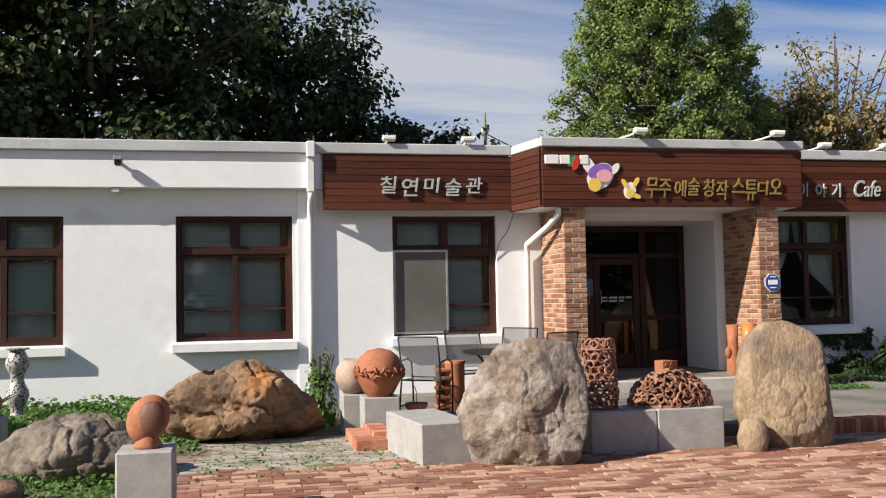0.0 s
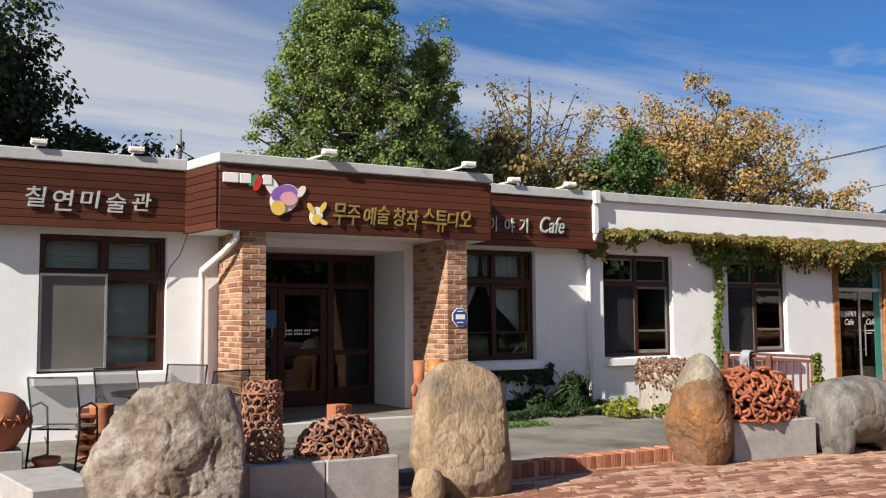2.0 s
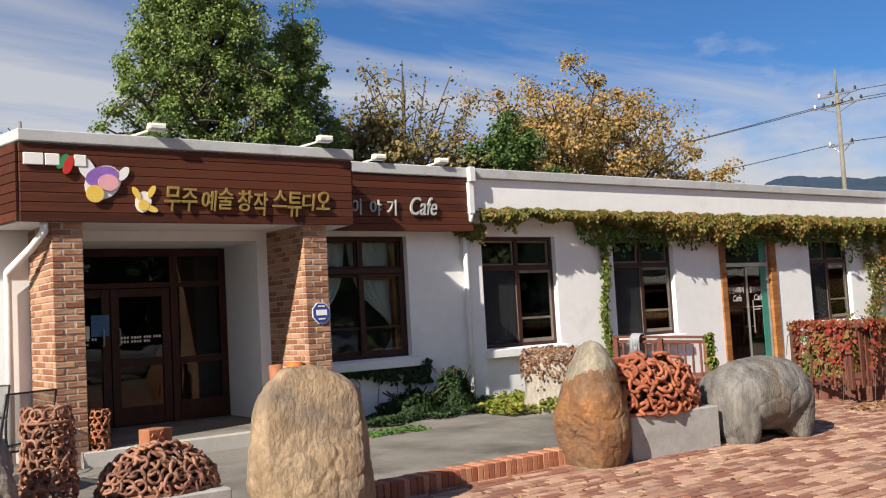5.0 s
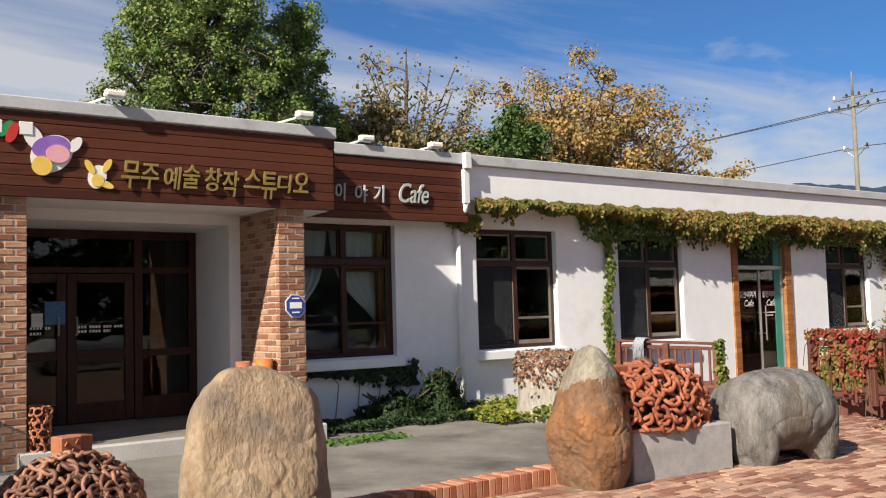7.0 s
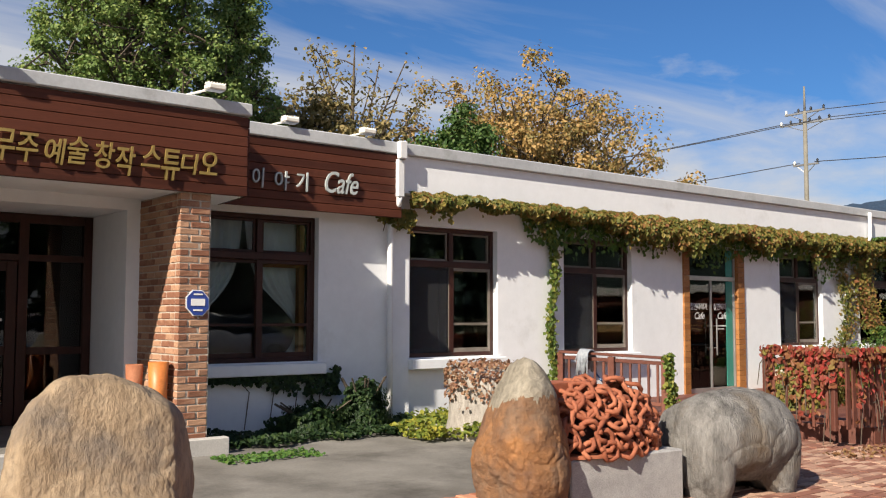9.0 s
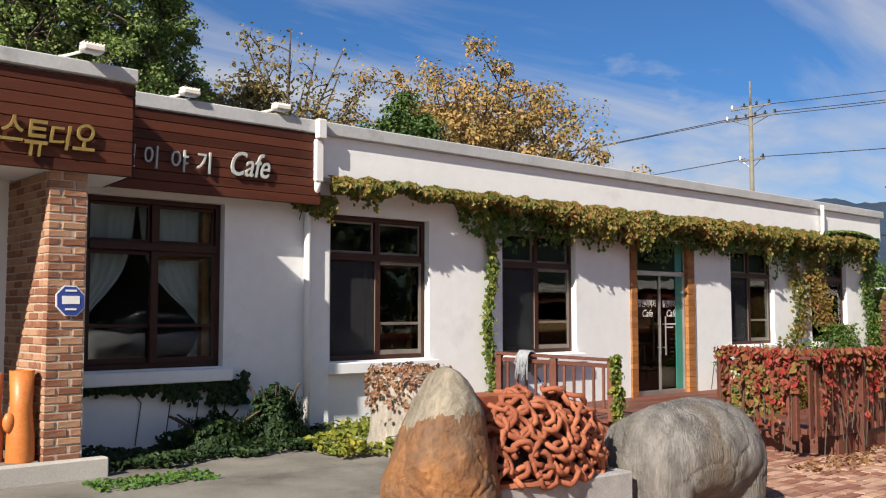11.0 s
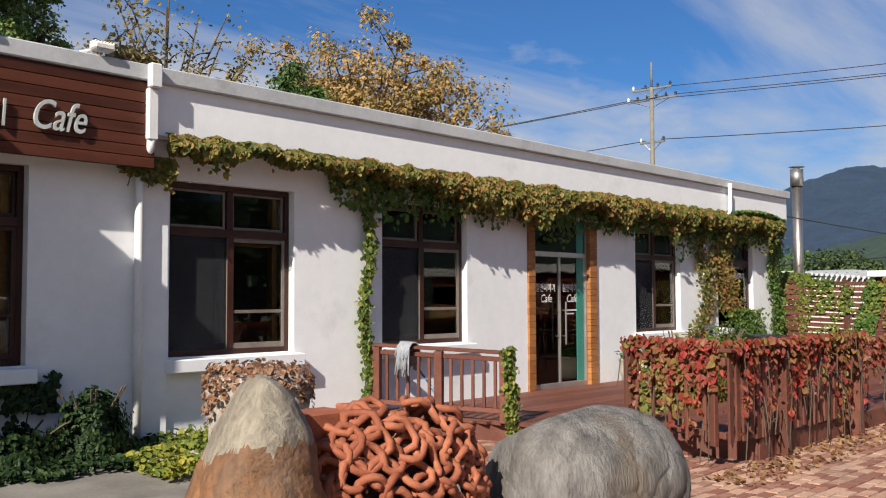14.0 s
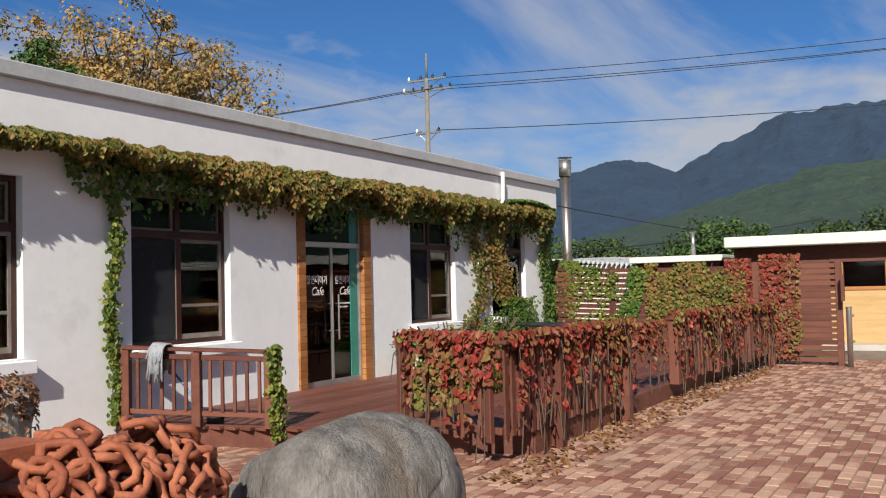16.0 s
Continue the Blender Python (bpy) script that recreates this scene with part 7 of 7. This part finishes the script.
tree("olive-brown autumn tree behind the roof", (18.6, 31.0, 0), 8.9, (2.7, 2.4), 30, 11000, 0.15, L_OLIVE, 9, "round", 0.22, 0.2, 0.62)
tree("thin half-bare olive autumn tree behind the roof", (21.0, 32.5, 0), 11.3, (2.7, 2.2), 44, 3600, 0.13, L_OLIVE, 10, "spread", 0.18, 0.3, 0.55)
tree("olive-brown autumn tree behind the roof", (22.3, 31.5, 0), 8.2, (2.2, 2.0), 26, 9000, 0.15, L_OLIVE, 15, "round", 0.2, 0.2, 0.6)
tree("olive-brown autumn tree behind the ginkgo", (16.9, 32.0, 0), 9.2, (2.6, 2.3), 28, 10000, 0.16, L_OLIVE, 16, "round", 0.22, 0.15, 0.65)
tree("compact dark green tree behind the roof", (23.6, 29.6, 0), 8.7, (2.1, 2.0), 26, 20000, 0.12, L_GREEN, 11, "round", 0.2, 0.15, 0.6)
tree("spreading orange autumn tree with open branches", (29.0, 32.0, 0), 10.6, (5.4, 4.2), 72, 46000, 0.125, L_ORANGE, 12, "spread", 0.26, 0.36, 0.75)
tree("low orange-olive autumn tree at the wood's edge", (36.0, 31.0, 0), 7.6, (2.6, 2.2), 24, 12000, 0.13, L_ORANGE, 13, "spread", 0.2, 0.35, 0.7)
for k, (x, y, h, r) in enumerate(((7.0, 36.0, 7.3, 1.8), (9.6, 38.0, 7.5, 2.0))):
    tree("pine tree far behind the building", (x, y, 0), h, (r, r), 16, 3500, 0.2, L_PINE, 60 + k, "spread", 0.18, 0.5, 0.6)
for k in range(11):
    rr = random.Random(200 + k)
    x, y = 78 + rr.uniform(-5, 9), 6 + k * 5.2 + rr.uniform(-1.5, 1.5)
    tree("green pine in the tree line beyond the sheds", (x, y, -0.03), max(2.6, 6.4 - 0.42 * k) + rr.uniform(-0.6, 0.6), (3.8, 3.4), 22, 9000, 0.24, L_PINE if k % 3 else L_GREEN, 80 + k, "round", 0.25, 0.1, 0.9)

for k in range(9):
    rr = random.Random(300 + k)
    tree("dark roadside tree beyond the near side of the yard", (-14 + k * 6.2 + rr.uniform(-1.5, 1.5), -19 + rr.uniform(-2, 2), -0.03), rr.uniform(6.5, 9.5), (3.6, 3.0), 22, 3600, 0.40, L_GREEN if k % 2 else L_DARK, 120 + k, "round", 0.25, 0.1, 1.1)

# ---- utility poles and wires ----
def utility_pole(x, y, h, label, arms):
    t = thing("utility_pole", label, "utility pole", at=(x, y, -0.03))
    bm = bmesh.new()
    tube(bm, [(0, 0, 0), (0, 0, h - 1.1)], [0.12, 0.085], 12)
    tube(bm, [(0, 0, h - 1.1), (0, 0, h)], [0.05, 0.04], 10)
    part("pole", bm, M_CONCPOLE, t, smooth=True)
    for z, L, ins in arms:
        ax = part("crossarm", boxed(-0.04, 0.04, -L / 2, L / 2, z, z + 0.08, 0.004), M_STEEL, t)
        for q in np.linspace(-L / 2 + 0.06, L / 2 - 0.06, ins):
            bm = bmesh.new()
            lathe(bm, [(0.02, 0), (0.065, 0.03), (0.03, 0.06), (0.065, 0.10), (0.02, 0.18)], (0, q, z + 0.081), 10)
            part("insulator", bm, M_METAL if q < L * 0.3 else M_LAMPW, ax, smooth=True)
        for sgn in (-1, 1):
            bm = bmesh.new()
            tube(bm, [(0, sgn * L * 0.35, z - 0.001), (0, sgn * 0.10, z - 0.28)], 0.018, 6)
            part("brace", bm, M_STEEL, ax)
    return t


utility_pole(41.4, 27.4, 11.62, "tall concrete utility pole with crossarms", [(9.95, 2.4, 6), (10.42, 1.9, 4), (8.10, 1.2, 3)])
utility_pole(7.55, 32.0, 7.6, "concrete utility pole behind the building", [(6.9, 0.8, 2)])


def wire(a, b, sag, r, n=14):
    t = thing("overhead_wire", "thin black overhead wire", "wire", "overhead wires")
    bm = bmesh.new()
    A, B = Vector(a), Vector(b)
    tube(bm, [A.lerp(B, k / n) - Vector((0, 0, sag * 4 * (k / n) * (1 - k / n))) for k in range(n + 1)], r, 5)
    part("strand", bm, M_WIRE, t)
    return t


for dz, dy in ((10.05, -1.1), (10.05, 1.0), (10.52, 0.5)):
    wire((41.4, 27.4 + dy, dz), (58.5, -3.0 + dy, dz + 2.8), 0.35, 0.018)
wire((41.4, 27.0, 8.2), (58.5, -3.0, 10.0), 0.35, 0.020)
for dz, dy in ((10.05, 1.0), (10.05, -0.8), (8.2, 0.3)):
    wire((41.4, 27.4 + dy, dz), (34.5, 80.0 + dy, dz + 0.5), 1.1, 0.020)
wire((24.6, 15.4, 3.3), (52.0, 8.0, 2.6), 0.4, 0.014)
wire((24.8, 20.0, 2.0), (60.0, 14.0, 4.6), 0.3, 0.018)
wire((7.55, 32.0, 6.9), (13.0, 31.0, 5.6), 0.5, 0.02)
wire((7.55, 32.0, 6.6), (5.6, 30.0, 4.6), 0.2, 0.02)

# ---- parked car ----
def parked_car(x, y, rot):
    t = thing("car", "white parked hatchback with dark windows at the yard edge", "car", at=(x, y, -0.012))
    t.rotation_euler = (0, 0, radians(rot))
    paint = mat("white_car_paint", (0.74, 0.74, 0.74), (0.80, 0.80, 0.80), 2, 0.2, 0.0, 40, fine=0.03)
    dark = mat("car_glass", (0.015, 0.017, 0.02), (0.025, 0.028, 0.03), 2, 0.06, 0.0, 40, fine=0.0)
    def loft(sections):
        bm = bmesh.new()
        rings = [[bm.verts.new(p) for p in sec] for sec in sections]
        for a, b in zip(rings, rings[1:]):
            for k in range(len(a)):
                bm.faces.new((a[k], a[(k + 1) % len(a)], b[(k + 1) % len(a)], b[k]))
        bm.faces.new(list(reversed(rings[0]))); bm.faces.new(rings[-1])
        bmesh.ops.bevel(bm, geom=list(bm.edges), offset=0.03, segments=2, affect="EDGES")
        return bm
    body = [(-2.1, 0.30, 0.62, 0.74), (-2.0, 0.22, 0.80, 0.82), (-1.0, 0.20, 0.92, 0.86), (0.6, 0.20, 0.94, 0.86), (1.6, 0.20, 0.92, 0.85), (2.0, 0.25, 0.80, 0.78)]
    part("body", loft([[(u, -w, z0), (u, w, z0), (u, w, z1), (u, -w, z1)] for u, z0, z1, w in body]), paint, t, smooth=True)
    cabin = [(-1.15, 0.93, 0.95, 0.74), (-0.45, 0.93, 1.42, 0.66), (0.7, 0.93, 1.46, 0.66), (1.65, 0.93, 1.02, 0.72)]
    part("cabin", loft([[(u, -w, z0), (u, w, z0), (u, w * 0.9, z1), (u, -w * 0.9, z1)] for u, z0, z1, w in cabin]), dark, t, "dark windows", smooth=True)
    part("roof", boxed(-0.42, 0.75, -0.60, 0.60, 1.43, 1.475, 0.015), paint, t)
    for u in (-1.3, 1.25):
        for w in (-0.80, 0.80):
            bm = bmesh.new()
            tube(bm, [(u, w - 0.10, 0.31), (u, w + 0.10, 0.31)], 0.31, 22)
            wh = part("wheel", bm, M_METAL, t, "dark tyre")
            bm = bmesh.new()
            tube(bm, [(u, w - 0.105, 0.31), (u, w + 0.105, 0.31)], 0.19, 18)
            part("rim", bm, M_STEEL, wh)
    for w in (-0.58, 0.58):
        part("headlight", boxed(-2.08, -1.98, w - 0.14, w + 0.14, 0.60, 0.72, 0.01), M_ALU, t)
        part("tail_light", boxed(1.97, 2.03, w - 0.14, w + 0.14, 0.62, 0.76, 0.01), M_RED, t)
    return t


parked_car(10.5, -3.2, 4)
parked_car(16.5, -3.6, -3)

# ---- flue and outbuildings ----
flue = thing("flue_pipe", "tall round metal flue with a cap at the building end", "flue", at=(27.4, 15.58, 0.08))
bm = bmesh.new()
tube(bm, [(0, 0, 0), (0, 0, 4.02)], 0.115, 18)
part("pipe", bm, M_FLUE, flue, smooth=True)
bm = bmesh.new()
lathe(bm, [(0.15, 3.98), (0.15, 4.38), (0.135, 4.38), (0.135, 3.98)], (0, 0, 0), 20)
part("collar", bm, M_STEEL, flue, smooth=True)
bm = bmesh.new()
lathe(bm, [(0.175, 4.43), (0.18, 4.445), (0.004, 4.47)], (0, 0, 0), 20)
for k in range(3):
    a = 2.1 * k
    tube(bm, [(0.125 * math.cos(a), 0.125 * math.sin(a), 4.32), (0.125 * math.cos(a), 0.125 * math.sin(a), 4.44)], 0.008, 5)
part("cap", bm, M_STEEL, flue)
shed = thing("shed", "brown timber shed with a white flat roof edge and a plywood wall", "shed", kind="structure")
part("wall", boxed(27.2, 27.35, 9.66, 11.6, -0.03, 2.30), M_SLAT, shed, "dark brown boarded wall")
part("panel", boxed(27.2, 27.35, 2.0, 9.655, -0.03, 1.28), M_YELWOOD, shed, "pale plywood wall")
part("lintel", boxed(27.19, 27.36, 2.0, 9.655, 1.92, 2.30), M_SLAT, shed)
wfr = part("window_frame", boxed(27.18, 27.37, 2.0, 9.655, 1.281, 1.36, 0.004), M_OAK, shed)
for y in (9.45, 8.55, 8.35, 7.4, 6.4, 5.4):
    part("mullion", boxed(27.19, 27.36, y - 0.05, y + 0.05, 1.361, 1.919, 0.004), M_OAK, shed)
part("pane", boxed(27.26, 27.27, 2.0, 9.655, 1.361, 1.919), M_GLASS, shed)
part("roof", boxed(26.75, 34.0, 1.5, 11.72, 2.31, 2.56, 0.02), M_ROOFW, shed, "white flat roof edge")
part("back_wall", boxed(33.0, 33.15, 2.0, 11.6, -0.03, 2.30), M_SLAT, shed)
part("end_wall", boxed(27.351, 33.0, 11.45, 11.6, -0.03, 2.30), M_SLAT, shed)
part("plinth", boxed(26.6, 27.19, 2.0, 9.8, -0.03, 0.10, 0.01), M_STEP, shed, "pale concrete step")
shed.scale = (1.0, 1.0, 0.93)
lowr = thing("outbuilding", "low white outbuilding with a sloping corrugated metal roof", "outbuilding", kind="structure")
part("wall", boxed(28.0, 31.0, 14.3, 17.2, -0.03, 1.92), M_ROOFW, lowr)
bm = bmesh.new()
for k in range(30):
    y = 14.0 + k * 0.12
    z = 2.02 - 0.09 * max(0, 15.6 - y)
    tube(bm, [(27.8, y, z), (31.2, y, z + 0.12)], 0.045, 6)
part("corrugated_roof", bm, M_COPING, lowr)
tagged(link("roof_slab", boxed(27.4, 30.5, 11.9, 14.05, 1.90, 2.04, 0.01), M_ROOFW), "low white roof slab beyond the fence", "roof", kind="structure")
tagged(link("wall_slab_support", boxed(27.6, 30.3, 12.0, 13.95, -0.03, 1.899), M_SLAT), "brown wall under the low roof slab", "wall", kind="structure")
pv = thing("vent_pipe", "short grey vent pipe on the low roof", "vent pipe", at=(28.2, 12.75, 2.04))
bm = bmesh.new()
tube(bm, [(0, 0, 0), (0, 0, 0.55)], 0.05, 12)
part("pipe", bm, M_STEEL, pv, smooth=True)
part("cap", boxed(-0.06, 0.06, -0.06, 0.06, 0.551, 0.57), M_STEEL, pv)

# ---- bricks of the piers ----
def brick_mesh(name, dx, dy, dz, seed, material):
    rr = random.Random(seed)
    bm = boxed(0, dx, 0, dy, 0, dz, 0.006)
    for v in bm.verts:
        v.co += Vector((rr.uniform(-0.002, 0.002), rr.uniform(-0.003, 0.003), rr.uniform(-0.002, 0.002)))
    me = bpy.data.meshes.new(name)
    bm.to_mesh(me); bm.free()
    me.materials.append(material)
    return me


BH, BJ = 0.056, 0.0665
heads = [brick_mesh("brick", 0.09, 0.088, BH, k, M_BRICK) for k in range(2)]
fulls = [brick_mesh("brick", 0.19, 0.088, BH, 10 + k, M_BRICK) for k in range(3)]
sides = [brick_mesh("brick", 0.088, 0.19, BH, 20 + k, M_BRICK) for k in range(3)]
halfs = [brick_mesh("brick", 0.088, 0.09, BH, 30 + k, M_BRICK) for k in range(2)]
rb = random.Random(99)


def lay(me, p, x, y, z):
    o = new("brick", me)
    o.parent = p
    o.matrix_basis = pose(x + rb.uniform(-0.002, 0.002), y + rb.uniform(-0.004, 0.003), z, 0, 0, rb.uniform(-0.6, 0.6))


for p, (a, b) in zip(piers, PIERS):
    course, z = 0, PATIO + 0.005
    while z + BH < 2.60:
        if course % 2:
            lay(rb.choice(fulls), p, a, 13.50, z); lay(rb.choice(heads), p, a + 0.212, 13.50, z)
        else:
            lay(rb.choice(heads), p, a, 13.50, z); lay(rb.choice(fulls), p, a + 0.111, 13.50, z)
        y = 13.50 + 0.098
        if course % 2:
            lay(rb.choice(halfs), p, a, y, z); y += 0.10
        while y + 0.19 < WALL - 0.004:
            lay(rb.choice(sides), p, a, y, z); y += 0.20
        if y + 0.09 < WALL - 0.004:
            lay(rb.choice(halfs), p, a, y, z)
        z += BJ
        course += 1

# ---- single paving bricks ----
pm = [brick_mesh("brick", 0.207, 0.100, 0.035, 50 + k, M_PAVER_ONE) for k in range(4)]
for j in range(int((10.35 - 2.0) / 0.108) + 1):
    off = (j % 2) * 0.1075
    for i in range(130):
        x, y = -1.3 + i * 0.215 - off, 2.0 + j * 0.108
        if single_zone(x + 0.1075, y + 0.054) and not no_paving(x + 0.1075, y + 0.054):
            o = new("brick", rb.choice(pm))
            o.parent = paving
            o.matrix_basis = pose(x + 0.004, y + 0.004, -0.035 + rb.uniform(-0.004, 0.004) + 0.012 * noise.noise((x * 0.6, y * 0.6, 0)), rb.uniform(-1, 1), rb.uniform(-1, 1), rb.uniform(-0.8, 0.8))

# ---- set out the forecourt ----
FORECOURT = {"boulder", "granite_bench", "granite_kerb_block", "granite_pedestal", "brick_steps", "clay_sculpture", "round_pot", "flower_pot", "slotted_clay_column",
             "lattice_column", "clay_coil_mound", "spotted_column", "patio_chair", "patio_table", "patio", "deck", "deck_railing", "deck_fence", "slatted_fence", "gate_post",
             "gate_board", "drying_mop", "broom", "plant_pot", "garden_table", "stump_planter", "concrete_kerb", "fence_vine", "railing_vine", "shrub", "yucca", "ground_plants"}


def set_out(p):
    """The yard's plan drawn in towards the walker, less and less towards the facade."""
    q = np.array(p, float)
    u = np.clip(WALL - q[:, 1], 0.0, None)
    q[:, 0] -= (0.07 * p[:, 0] - 0.04) * (1 - np.exp(-u / 2.6))
    q[:, 1] -= 0.42 * (1 - np.exp(-u / 1.3))
    q[:, 2] *= 1 - 0.063 * (1 - np.exp(-u))
    return q


bpy.context.view_layer.update()
for ob in list(scene.collection.all_objects):
    top = ob
    while top.parent:
        top = top.parent
    if ob.type != "MESH" or top.name.split(".")[0] not in FORECOURT:
        continue
    mw = np.array(ob.matrix_world)
    if ob.data.users > 1:
        at = mw[None, :3, 3]
        ob.matrix_basis = Matrix.Translation(Vector(set_out(at)[0] - at[0])) @ ob.matrix_basis
        continue
    co = np.empty(len(ob.data.vertices) * 3)
    ob.data.vertices.foreach_get("co", co)
    moved = set_out(co.reshape(-1, 3) @ mw[:3, :3].T + mw[:3, 3])
    inv = np.linalg.inv(mw)
    ob.data.vertices.foreach_set("co", (moved @ inv[:3, :3].T + inv[:3, 3]).reshape(-1))
    ob.data.update()
